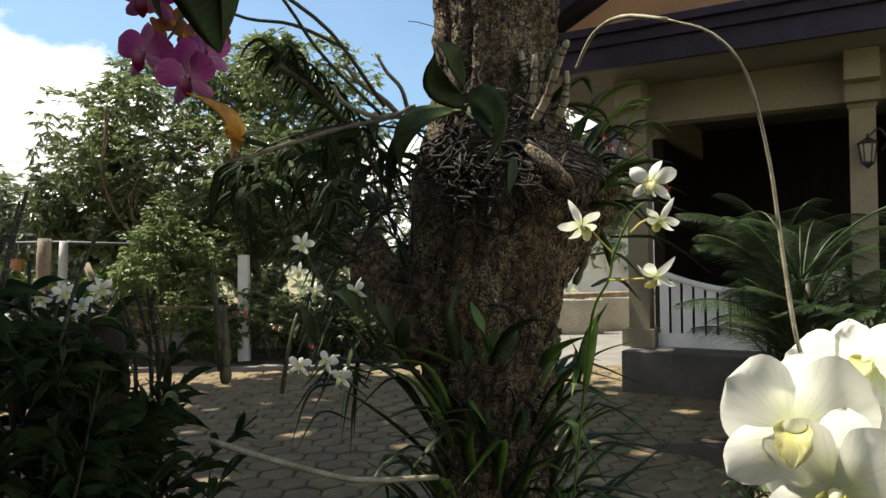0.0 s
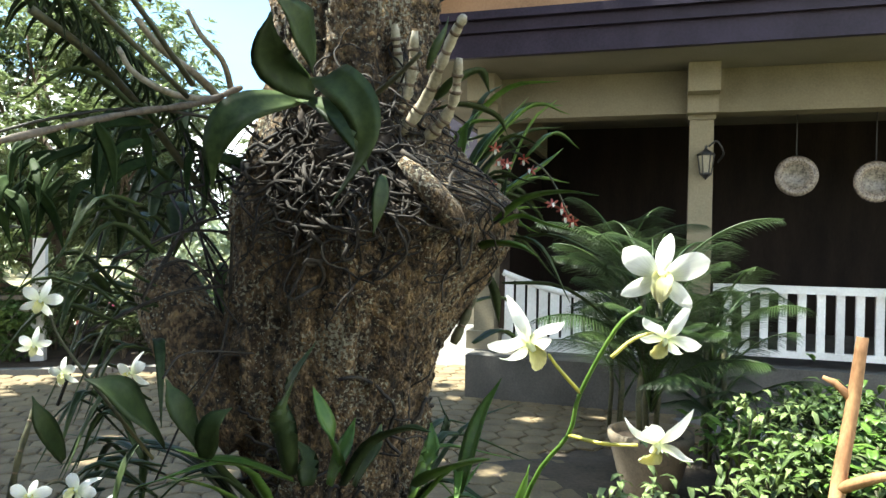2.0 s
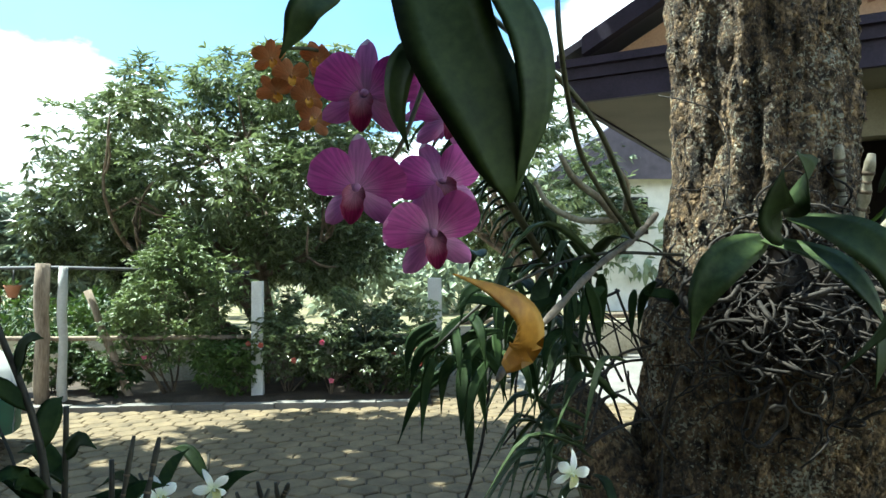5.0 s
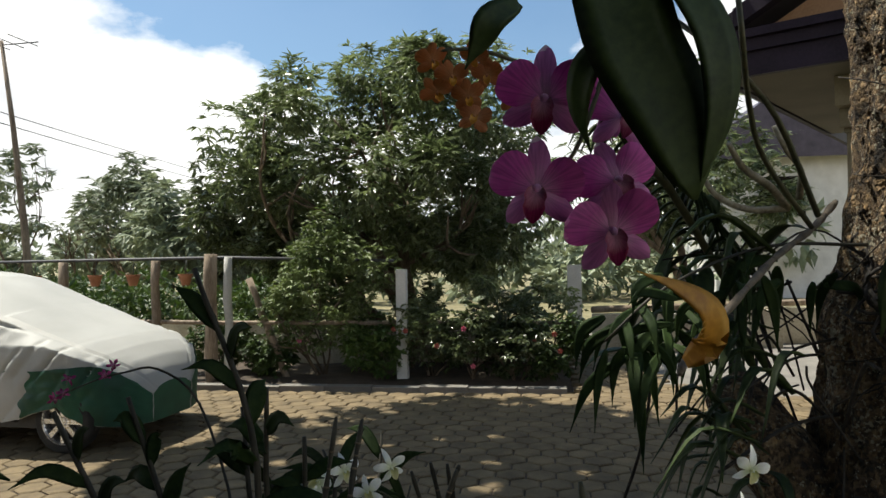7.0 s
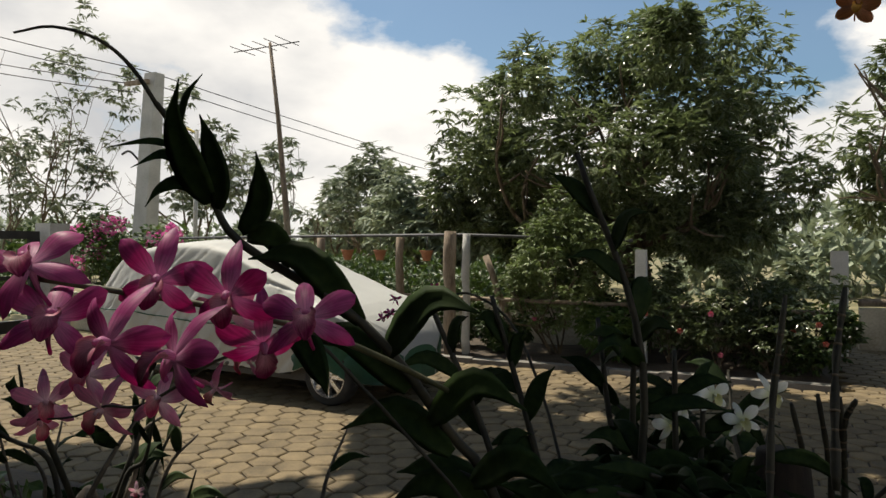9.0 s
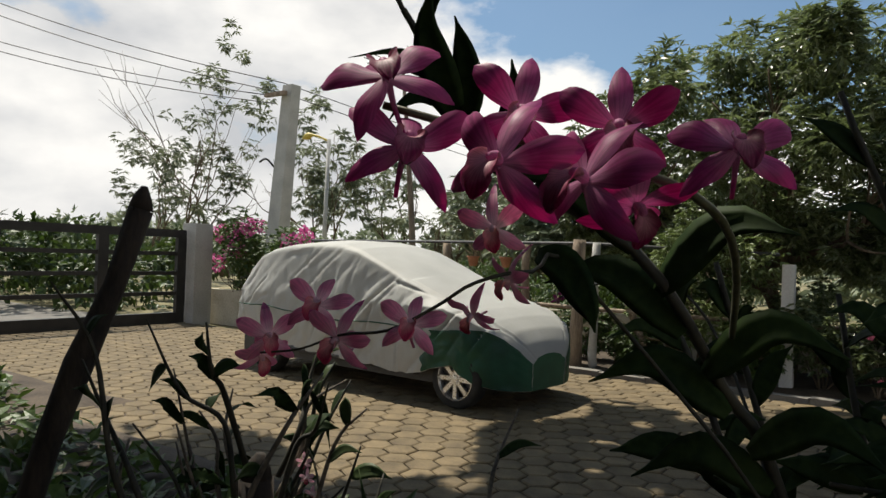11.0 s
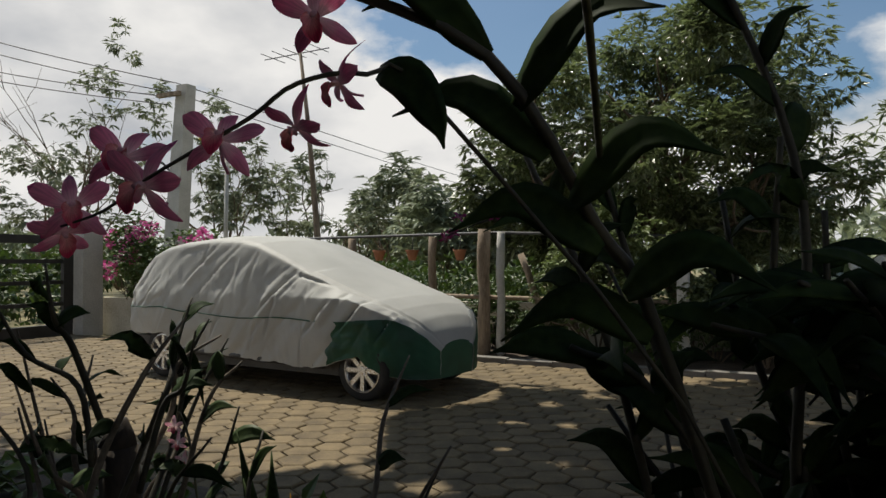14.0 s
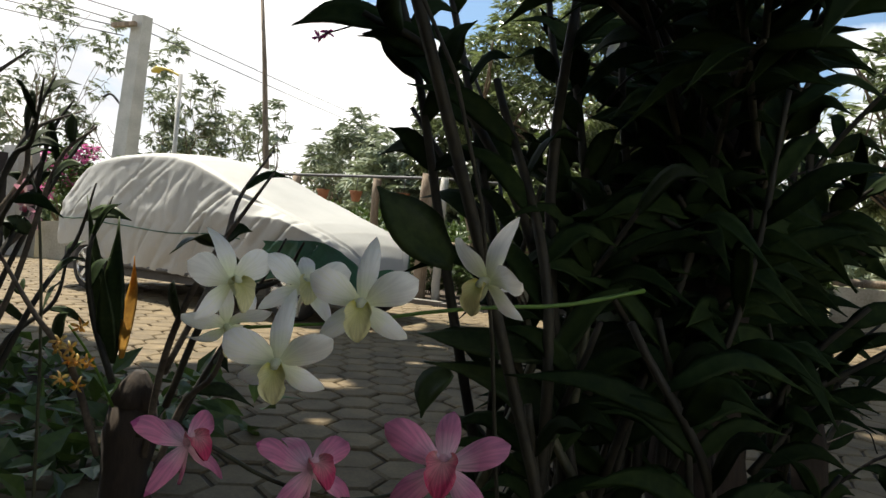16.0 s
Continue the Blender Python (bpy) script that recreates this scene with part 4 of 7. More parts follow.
# sunlit bedding plants in front of the porch
rng = np.random.default_rng(44)
for k in range(96):
    x, y = rng.uniform(1.9, 5.2), rng.uniform(1.6, 4.4)
    if x < 2.5 and y > 3.4:
        continue
    if (x - 2.75) ** 2 + (y - 4.35) ** 2 < 0.12:
        continue
    t = thing("bedding_plant", (x, y, 0.0), "low light green leafy bedding plant in sun", "plant", "bedding plants")
    h = rng.uniform(0.30, 0.62)
    s = Shape()
    tips = []
    for j in range(6):
        d = Vector((*rng.normal(0, 0.35, 2), 1)).normalized()
        s.tube([Vector((x, y, -0.02)), Vector((x, y, 0)) + d * h * 0.6, Vector((x, y, 0)) + d * h], 0.006, 5)
        tips.append(Vector((x, y, 0)) + d * h)
    part("stem", s, M_CANEDARK, t)
    fo = Shape()
    big = 0.75 + 0.25 * (k % 3)
    for j in range(105):
        p = tips[int(rng.integers(0, 6))] + Vector(rng.normal(0, 0.07, 3))
        d = Vector((*rng.normal(0, 1, 2), rng.normal(0.25, 0.45))).normalized()
        ln = rng.uniform(0.07, 0.13) * big
        fo.blade([p, p + d * ln * 0.35 + Vector((0, 0, 0.01)), p + d * ln * 0.7 + Vector((0, 0, 0.006)), p + d * ln - Vector((0, 0, 0.02))], [0.003, 0.021 * big, 0.018 * big, 0.001], 0.25, 0.0006, (0, 0, 1))
    part("foliage", fo, (M_BUSHLIGHT, M_BUSH, M_LEAFBRIGHT)[k % 3], t)

# bushes beyond the gate with pink blossom, and distant growth
rng = np.random.default_rng(9)
for k, (x, y, h, sd) in enumerate(((-11.3, 9.9, 1.9, 41), (-10.4, 10.4, 1.75, 42))):
    t = tree("flowering_bush", "bougainvillea bush with pale pink blossom beside the gate", "bush", (x, y, 0), (0, 0, 1), 5, (x, y, h * 0.62), (0.75, 0.6, h * 0.42), 18, 0.28, 700, 6, 0.10, 0.03, M_BARK2, M_BUSH, sd, 0.02, 2)
    a, o = clumped(rng, [(x + rng.normal(0, 0.35), y - 0.3, h * rng.uniform(0.55, 1.0)) for _ in range(7)], np.full((7, 1), 0.16) * np.ones((1, 3)), 420)
    v, f = leaf_cloud(a, o, 0.075, 0.035, rng, 0.0, 0.5)
    part("blossom", cloud_mesh("blossom", v, f), M_PINK, t, "pale pink blossom", m=Matrix.Identity(4))
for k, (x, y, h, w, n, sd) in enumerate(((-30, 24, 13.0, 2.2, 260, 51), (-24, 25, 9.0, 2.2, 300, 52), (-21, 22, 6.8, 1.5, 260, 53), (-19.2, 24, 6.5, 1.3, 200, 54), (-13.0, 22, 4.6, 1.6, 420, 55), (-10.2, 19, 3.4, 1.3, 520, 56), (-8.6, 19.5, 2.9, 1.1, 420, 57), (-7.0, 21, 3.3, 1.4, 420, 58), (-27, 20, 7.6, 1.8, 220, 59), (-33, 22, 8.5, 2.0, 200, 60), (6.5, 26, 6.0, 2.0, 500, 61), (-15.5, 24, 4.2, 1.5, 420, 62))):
    tree("slender_tree", "slender airy tree beyond the fence, haze put into its leaf colour", "tree", (x, y, 0), (0, 0, 1), 2, (x, y, h * 0.62), (w, w, h * 0.36), 26, 0.45 if n < 300 else 0.62, n, 7, 0.36, 0.055, M_BARK2, M_FARLEAF, sd, 0.07, 3, "trees beyond the fence")
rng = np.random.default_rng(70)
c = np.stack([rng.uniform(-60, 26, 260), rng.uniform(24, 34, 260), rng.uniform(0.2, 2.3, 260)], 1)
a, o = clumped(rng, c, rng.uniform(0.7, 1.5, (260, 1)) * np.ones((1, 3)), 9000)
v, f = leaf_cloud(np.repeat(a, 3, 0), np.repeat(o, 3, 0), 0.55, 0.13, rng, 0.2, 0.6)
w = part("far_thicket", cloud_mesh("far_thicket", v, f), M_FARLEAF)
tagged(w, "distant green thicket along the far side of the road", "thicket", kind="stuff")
c = np.stack([rng.uniform(-11, -4.6, 60), rng.uniform(12.0, 15, 60), rng.uniform(0.2, 1.0, 60)], 1)
a, o = clumped(rng, c, rng.uniform(0.3, 0.6, (60, 1)) * np.ones((1, 3)), 4200)
v, f = leaf_cloud(np.repeat(a, 3, 0), np.repeat(o, 3, 0), 0.16, 0.03, rng, 0.2, 0.6)
w = part("weedy_growth", cloud_mesh("weedy_growth", v, f), M_BUSH)
tagged(w, "weedy green growth behind the fence", "undergrowth", kind="stuff")
c = np.stack([rng.uniform(-24, -15.5, 90), rng.uniform(2.5, 15, 90), rng.uniform(0.3, 1.5, 90)], 1)
a, o = clumped(rng, c, rng.uniform(0.5, 0.9, (90, 1)) * np.ones((1, 3)), 6000)
v, f = leaf_cloud(np.repeat(a, 3, 0), np.repeat(o, 3, 0), 0.24, 0.06, rng, 0.2, 0.6)
w = part("roadside_hedge", cloud_mesh("roadside_hedge", v, f), M_BUSH)
tagged(w, "dark green hedge across the road beyond the gate", "hedge", kind="stuff")
# clay pots hung on the fence rail
for x in (-6.1, -5.55, -4.8, -7.0):
    hp = thing("hanging_pot", (x, 9.6, 1.4), "small terracotta pot hung on the fence rail with a seedling", "pot", "hanging pots")
    part("bowl", Shape().lathe([(0.05, 0.0), (0.085, 0.12), (0.1, 0.15), (0.085, 0.15)], 12, Matrix.Translation((x, 9.55, 1.27))), M_CLAY, hp)
    part("hanger", Shape().tube([(x, 9.55, 1.40), (x, 9.58, 1.62)], 0.006, 4), M_WIRE, hp)
# neighbouring house beyond the trees
nb = thing("neighbour_house", (7.2, 25, 0), "neighbouring house with white gable and dark roof far behind", "house")
part("wall", Shape().box((5.6, 25, -0.05), (11.5, 31, 4.6)), M_WHITEPAINT, nb, smooth=False)
part("roof", Shape().add([(4.9, 24.3, 4.7), (7.4, 24.3, 6.6), (12.0, 24.3, 4.7), (4.9, 32, 4.7), (7.4, 32, 6.6), (12.0, 32, 4.7), (4.9, 24.3, 4.45), (12, 24.3, 4.45)], [(0, 1, 4, 3), (1, 2, 5, 4), (0, 2, 1), (3, 4, 5), (0, 6, 7, 2)]), M_ROOF, nb, smooth=False)
part("window", Shape().box((7.0, 24.96, 2.6), (8.4, 24.99, 3.9)), M_DARKWOOD, nb, smooth=False)


# ---------------------------------------------------------------- the covered car
car = thing("covered_car", (-5.47, 7.04, 0), "hatchback car under a silver fabric cover, alloy wheels showing", "car")
CM = Matrix.Translation((-5.47, 7.04, 0)) @ Matrix.Rotation(radians(-4.0), 4, "Z")


def lerp_table(x, table):
    for (a, p), (b, q) in zip(table, table[1:]):
        if x <= b:
            k = (x - a) / (b - a)
            return p + (q - p) * k
    return table[-1][1]


TOP = [(-1.98, 0.66), (-1.94, 0.92), (-1.86, 1.12), (-1.72, 1.32), (-1.55, 1.47), (-1.35, 1.545), (-1.05, 1.60), (-0.6, 1.635), (-0.25, 1.625), (0.0, 1.57), (0.3, 1.44), (0.7, 1.25), (1.1, 1.08), (1.38, 0.97), (1.54, 0.89), (1.68, 0.78), (1.76, 0.66), (1.80, 0.54)]
WID = [(-1.98, 0.55), (-1.8, 0.76), (-1.2, 0.83), (0.9, 0.84), (1.40, 0.81), (1.60, 0.69), (1.70, 0.56), (1.77, 0.42), (1.80, 0.30)]
HEM = [(-1.98, 0.46), (-1.55, 0.47), (-1.25, 0.50), (-0.95, 0.34), (0.8, 0.27), (1.0, 0.32), (1.28, 0.40), (1.5, 0.24), (1.80, 0.18)]


# folds in the cover's sides: from x, z to x, z along the car, width, depth
FOLDS = [(-0.39, 1.53, -0.95, 1.00, 0.05, 0.045), (-0.08, 1.52, -0.76, 0.86, 0.045, 0.04), (0.57, 1.18, 0.05, 0.64, 0.06, 0.05), (0.40, 1.00, 0.24, 0.50, 0.05, 0.035),
         (0.69, 0.74, 0.68, 0.28, 0.03, 0.03), (-1.08, 1.36, -0.60, 1.47, 0.05, 0.05), (1.00, 0.90, 0.70, 0.54, 0.05, 0.045), (1.36, 0.93, 1.12, 0.62, 0.05, 0.05),
         (0.16, 0.72, 0.02, 0.36, 0.04, 0.03), (-0.30, 0.76, -0.52, 0.40, 0.05, 0.03), (-1.30, 1.10, -1.62, 0.72, 0.06, 0.04), (1.62, 0.84, 1.44, 0.50, 0.05, 0.05), (0.50, 1.17, 1.10, 1.02, 0.05, 0.05), (-1.75, 0.95, -1.62, 0.60, 0.05, 0.03)]


def cover_point(x, a):
    """x along the car, a from -1 (near hem) over the roof (0) to 1 (far hem)."""
    top, wid, hem = lerp_table(x, TOP) * 0.95, lerp_table(x, WID), lerp_table(x, HEM)
    belt = min(0.92, top - 0.08)
    b = abs(a)
    side = -1 if a < 0 else 1
    if b < 0.42:
        k = b / 0.42
        inner = wid * 0.78
        y, z = inner * k, top - 0.05 * k**2.2 * (1 if top > 1.2 else 0.7)
    elif b < 0.70:
        k = (b - 0.42) / 0.28
        inner, edge = wid * 0.78, top - 0.05
        # a bright shoulder along the roof, then the steep side
        u, v = (0.30 * k / 0.15, 0.07 * k / 0.15) if k < 0.15 else (0.30 + 0.70 * (k - 0.15) / 0.85, 0.07 + 0.93 * (k - 0.15) / 0.85)
        y, z = inner + (wid - inner) * u, edge + (belt - edge) * v
    else:
        k = (b - 0.70) / 0.30
        y, z = wid * (1 + 0.02 * math.sin(k * 3)), belt + (hem - belt) * k
    p = Vector((x * 1.07, side * y, z))
    fold = noise.noise((x * 1.6 - z * 1.2, z * 1.1, side * 3.0)) * 0.020 + noise.noise((x * 7 - z * 6, z * 1.3 + x * 0.8, 5.0 + side)) * 0.009 + noise.noise((x * 19 + z * 8, z * 11 - x * 3, 7.0 + side)) * 0.003
    for x0, z0, x1, z1, wide, deep in FOLDS:
        lx, lz = x1 - x0, z1 - z0
        ln = math.hypot(lx, lz)
        t = ((x - x0) * lx + (z - z0) * lz) / ln**2
        if 0 < t < 1:
            d = ((x - x0) * lz - (z - z0) * lx) / ln
            fold += deep * math.sin(math.pi * t) ** 0.6 * (0.42 * max(0, 1 - abs(d) / (wide * 0.5 if d > 0 else wide * 2.6)) - 0.75 * max(0, 1 - abs(d - wide * 0.5) / (wide * 0.40)))
    # fine slanting wrinkles pressed into the cloth
    fold -= 0.11 * max(0, 0.11 - abs(noise.noise((x * 3.4 - z * 2.6, z * 0.9 + x * 0.5, 11.0 + side))))
    fold -= 0.07 * max(0, 0.10 - abs(noise.noise((x * 6.5 + z * 1.5, z * 2.4 - x * 0.7, 17.0 + side))))
    loose = min(1, max(0, (b - 0.42) / 0.16))
    if b > 0.9:
        p.z += 0.025 * noise.noise((x * 4, 2.0, 0)) + 0.012 * noise.noise((x * 13, 5.0, 0))
    p.y += side * fold * 1.2 * loose
    p.z += fold * (0.25 * loose + 0.08)
    return p


NX, NA = 210, 150
grid = [[CM @ cover_point(-1.98 + 3.78 * i / NX, -1 + 2 * j / NA) for j in range(NA + 1)] for i in range(NX + 1)]
silver = Shape()
silver.v += [tuple(p) for row in grid for p in row]
silver.f += [(i * (NA + 1) + j, (i + 1) * (NA + 1) + j, (i + 1) * (NA + 1) + j + 1, i * (NA + 1) + j + 1) for i in range(NX) for j in range(NA)]
part("cover", silver, M_COVER, car, "loose silver grey fabric cover with folds")
for side in (-1, 1):
    # green front panel sewn over the silver one, with a wavy edge
    green, n, m = Shape(), 48, 22
    for i in range(n + 1):
        for j in range(m + 1):
            v = j / m
            x = 1.00 + 0.05 * math.sin(5 * v + 1) + 0.02 * math.sin(17 * v)
            x += (1.80 - x) * i / n
            top = 0.79 + 0.02 * math.sin(7 * x) - 0.13 * max(0, (x - 1.25) / 0.65)
            p = cover_point(x, side * (top + (0.998 - top) * v))
            green.v.append(tuple(CM @ (p + Vector((0.004, side * (0.012 + 0.016 * noise.noise((x * 8, v * 5, side)) + 0.014 * abs(noise.noise((x * 15 + v * 4, v * 9, side))) ), 0.002)))))
    green.f += [(i * (m + 1) + j, (i + 1) * (m + 1) + j, (i + 1) * (m + 1) + j + 1, i * (m + 1) + j + 1) for i in range(n) for j in range(m)]
    part("cover_front", green, M_COVERGREEN, car, "dark green fabric front of the cover")
part("cover_tail", Shape().add([tuple(p) for p in grid[0]], [tuple(range(NA + 1))]), M_COVER, car)
part("cover_nose", Shape().add([tuple(p) for p in grid[NX]], [tuple(range(NA + 1))[::-1]]), M_COVERGREEN, car)
hem = Shape().tube([CM @ (cover_point(-1.9 + 2.75 * i / 60, -0.80 - 0.008 * math.sin(i * 0.21)) + Vector((0, -0.006, 0))) for i in range(61)], 0.006, 4)
part("cover_strap", hem, M_COVERGREEN, car, "thin dark green strap along the cover")
part("underbody", Shape().box((-1.87, -0.72, 0.20), (1.66, 0.62, 0.44), CM), M_CARPAINT, car, smooth=False)
part("sill", Shape().tube([CM @ Vector((-0.96, -0.80, 0.33)), CM @ Vector((0.96, -0.80, 0.30))], 0.035, 8), M_CARPAINT, car)
tyre = Shape().lathe([(0.20, -0.085), (0.265, -0.092), (0.292, -0.075), (0.300, -0.04), (0.300, 0.04), (0.292, 0.075), (0.265, 0.092), (0.20, 0.085)], 40).mesh("tyre")
tyre.materials.append(M_TYRE)
rs = Shape().lathe([(0.215, -0.06), (0.222, -0.085), (0.205, -0.088), (0.195, -0.07), (0.19, 0.02)], 40)
for k in range(8):
    a = 2 * math.pi * k / 8
    m = Matrix.Rotation(a, 4, "Z")
    rs.add([m @ Vector(p) for p in ((0.03, -0.020, -0.075), (0.205, -0.024, -0.078), (0.205, 0.024, -0.078), (0.03, 0.020, -0.075), (0.03, -0.016, -0.03), (0.205, -0.024, -0.03), (0.205, 0.024, -0.03), (0.03, 0.016, -0.03))],
           [(0, 1, 2, 3), (7, 6, 5, 4), (0, 4, 5, 1), (1, 5, 6, 2), (2, 6, 7, 3), (3, 7, 4, 0)])
rs.lathe([(0.0, -0.085), (0.04, -0.083), (0.048, -0.07), (0.048, -0.03)], 16)
rim = rs.mesh("rim", False)
rim.materials.append(M_ALLOY)
for x in (-1.37, 1.38):
    for y, turn in ((-0.70, -90), (0.70, 90)):
        wm = CM @ Matrix.Translation((x, y, 0.276)) @ Matrix.Rotation(radians(turn), 4, "X") @ Matrix.Scale(0.92, 4)
        wh = part("wheel", Shape().lathe([(0.0, 0.0), (0.185, 0.0), (0.185, 0.08), (0.0, 0.08)], 24).mesh("wheel"), M_CARPAINT, car, m=wm)
        part("tyre", tyre, M_TYRE, wh, "black rubber tyre", m=wm)
        part("rim", rim, M_ALLOY, wh, "eight-spoke alloy rim", m=wm)


# ---------------------------------------------------------------- the orchid tree
GROW = 1.66
TC = Vector((0.64, 2.08, 0))
TRUNK = [(-0.1, 0.150), (0.3, 0.125), (0.8, 0.104), (1.05, 0.098), (1.2, 0.106), (1.32, 0.128), (1.42, 0.140), (1.50, 0.118), (1.60, 0.102), (1.80, 0.104), (2.3, 0.100), (3.0, 0.09), (3.6, 0.075)]


def trunk_radius(z, a):
    r = lerp_table(z, TRUNK)
    bulge = 0.070 * math.exp(-((z - 1.41) / (0.07 if z > 1.41 else 0.10)) ** 2) * max(0, math.cos(a - radians(-35))) ** 2
    bulge += 0.05 * math.exp(-((z - 1.22) / 0.10) ** 2) * max(0, math.cos(a - radians(172))) ** 3
    rough = noise.noise((math.cos(a) * 4, math.sin(a) * 4, z * 6)) * 0.011 + noise.noise((math.cos(a) * 9, math.sin(a) * 9, z * 26)) * 0.006 + noise.noise((math.cos(a) * 22, math.sin(a) * 22, z * 70)) * 0.0035
    crack = abs(noise.noise((math.cos(a) * 13, math.sin(a) * 13, z * 7)))
    return r + bulge + rough - 0.007 * max(0, 0.22 - crack) / 0.22


def trunk_point(z, a, out=0.0):
    r = (trunk_radius(z, a) + out) * 1.66
    lean = Vector((0.03 * (z - 1.4), 0.05 * (z - 1.4), 0))
    return TC + lean + Vector((r * math.cos(a), r * math.sin(a), 1.442 + (z - 1.38) * 1.66))


ot = thing("orchid_tree", TC, "rough lichened tree trunk carrying many tied orchids", "tree")
s = Shape()
NZ, NR = 230, 120
zs = [0.42 + 0.48 * k / 30 for k in range(30)] + [0.9 + 1.1 * k / 160 for k in range(160)] + [2.0 + 1.6 * k / 39 for k in range(40)]
for z in zs:
    s.v += [tuple(trunk_point(z, 2 * math.pi * k / NR)) for k in range(NR)]
s.f += [(i * NR + k, i * NR + (k + 1) % NR, (i + 1) * NR + (k + 1) % NR, (i + 1) * NR + k) for i in range(len(zs) - 1) for k in range(NR)]
part("trunk", s, M_TRUNK, ot, "brown bark crusted with pale lichen")
rng = np.random.default_rng(81)
s, ends = Shape(), []
for k in range(6):
    a = 2 * math.pi * k / 6 + 0.45
    branching(s, trunk_point(3.35, a, -0.05), (math.cos(a) * 0.9 - 0.45, math.sin(a) * 0.9 + 0.5, 0.62), 2.4, 0.07, rng, 3, ends, 0.5, 0.1)
part("limbs", s, M_BARK2, ot)
v, f = crown(rng, (-3.1, 4.4, 6.4), (4.7, 4.9, 0.8), 280, 0.72, 12600, 8, 0.28, 0.055, low=-0.6)
# gaps cut in the overhead crown along the sun's line, to light chosen spots
hub = np.array(v).reshape(-1, 5, 3).mean(1)
keep = np.ones(len(hub), bool)
for spot, wide in (((0.72, 1.02, 1.37), 0.42), ((0.66, 0.50, 1.2), 0.42), ((0.60, 1.85, 1.40), 0.16), ((-0.75, 1.02, 1.4), 0.2), ((-0.44, 1.06, 0.80), 0.26), ((0.25, 1.65, 1.3), 0.16), ((-1.7, 1.9, 0.8), 0.3), ((0.85, 1.85, 1.2), 0.30), ((3.5, 3.1, 0.4), 1.75), ((0.35, 1.7, 0.9), 0.16), *[((rng.uniform(-4.0, 3.5), rng.uniform(1.5, 9.5), 0.0), rng.uniform(0.06, 0.17)) for _ in range(110)]):
    line = np.array(spot) + (hub[:, 2:] - spot[2]) * np.array(SUN_FROM)[None] / SUN_FROM.z
    keep &= np.hypot(*(hub - line)[:, :2].T) > wide
keep &= ~((hub[:, 0] > 0.4) & (hub[:, 1] < 1.9))
# leaves whose shadow would reach the sunny part of the driveway are left out
fall = hub[:, :2] - hub[:, 2:] * np.array(SUN_FROM)[None, :2] / SUN_FROM.z
keep &= ~((fall[:, 0] < -3.3 + 0.25 * np.sin(3.0 * fall[:, 1])) & (fall[:, 1] > 4.1 + 0.3 * np.sin(2.3 * fall[:, 0])))
f = [q for q, k in zip(f, np.tile(keep, 2)) if k]
part("crown", cloud_mesh("crown", v, f), M_MANGO, ot, m=Matrix.Identity(4))
# bark flakes and lichen plates standing proud
fl = Shape()
for k in range(2600):
    z, a = rng.uniform(0.95, 1.95), rng.uniform(math.pi * 1.0, math.pi * 2.05)
    p, nrm = trunk_point(z, a), Vector((math.cos(a), math.sin(a), rng.normal(0, 0.2)))
    m = turned(p, nrm, (0.2 * rng.normal(), 0.2 * rng.normal(), 1)) @ Matrix.Rotation(rng.uniform(-0.5, 0.5), 4, "Z") @ Matrix.Diagonal((rng.uniform(0.002, 0.006), rng.uniform(0.003, 0.010), rng.uniform(0.002, 0.006), 1))
    fl.add([m @ Vector(q) for q in ((-1, -1, -0.3), (1, -1, -0.3), (1, 1, -0.3), (-1, 1, -0.3), (-0.6, -0.6, 0.6), (0.7, -0.5, 0.5), (0.6, 0.7, 0.6), (-0.7, 0.5, 0.4))], [(4, 5, 6, 7), (0, 1, 5, 4), (1, 2, 6, 5), (2, 3, 7, 6), (3, 0, 4, 7)])
part("bark_crust", fl, M_TRUNK, ot, "flaking bark and lichen plates", smooth=False, kind="stuff")
# broken branch stub on the side and the scar on the bulge
s = Shape().tube(curve([trunk_point(1.16, radians(190), -0.03), (0.3248, 2.1184, 1.2560), (0.2866, 2.1621, 1.3262), (0.2567, 2.1998, 1.3784)], 4), [0.08, 0.08, 0.08, 0.08, 0.078, 0.075, 0.072, 0.07, 0.068, 0.066, 0.062, 0.058, 0.045], 10)
part("branch_stub", s, M_TRUNK, ot, "mossy broken branch stub")
s = Shape().tube(curve([(0.6881, 1.7910, 1.5832), (0.7229, 1.7695, 1.5438), (0.7679, 1.7682, 1.4940), (0.7907, 1.7755, 1.4605)], 4), [0.010, 0.013, 0.017, 0.018, 0.020, 0.022, 0.023, 0.023, 0.023, 0.021, 0.018, 0.015, 0.010], 9)
part("scar", s, M_TRUNK, ot, "folded bark scar over an old cut")


def root_run(z0, a0, n, rng, dz, da, out=0.006):
    """A root that creeps and curls over the bark."""
    pts, z, a = [], z0, a0
    way, bend = math.atan2(dz, da * 0.16 + rng.normal(0, 0.004)), 0.0
    for k in range(n * 3):
        pts.append(trunk_point(z, a, out * (0.55 + 0.45 * math.sin(0.7 * k + 40 * a0))))
        bend = 0.7 * bend + rng.normal(0, 0.30)
        way += bend
        z += 0.0058 * math.sin(way) + dz * 0.12
        a += 0.0058 * math.cos(way) / 0.12 + da * 0.12
    return pts


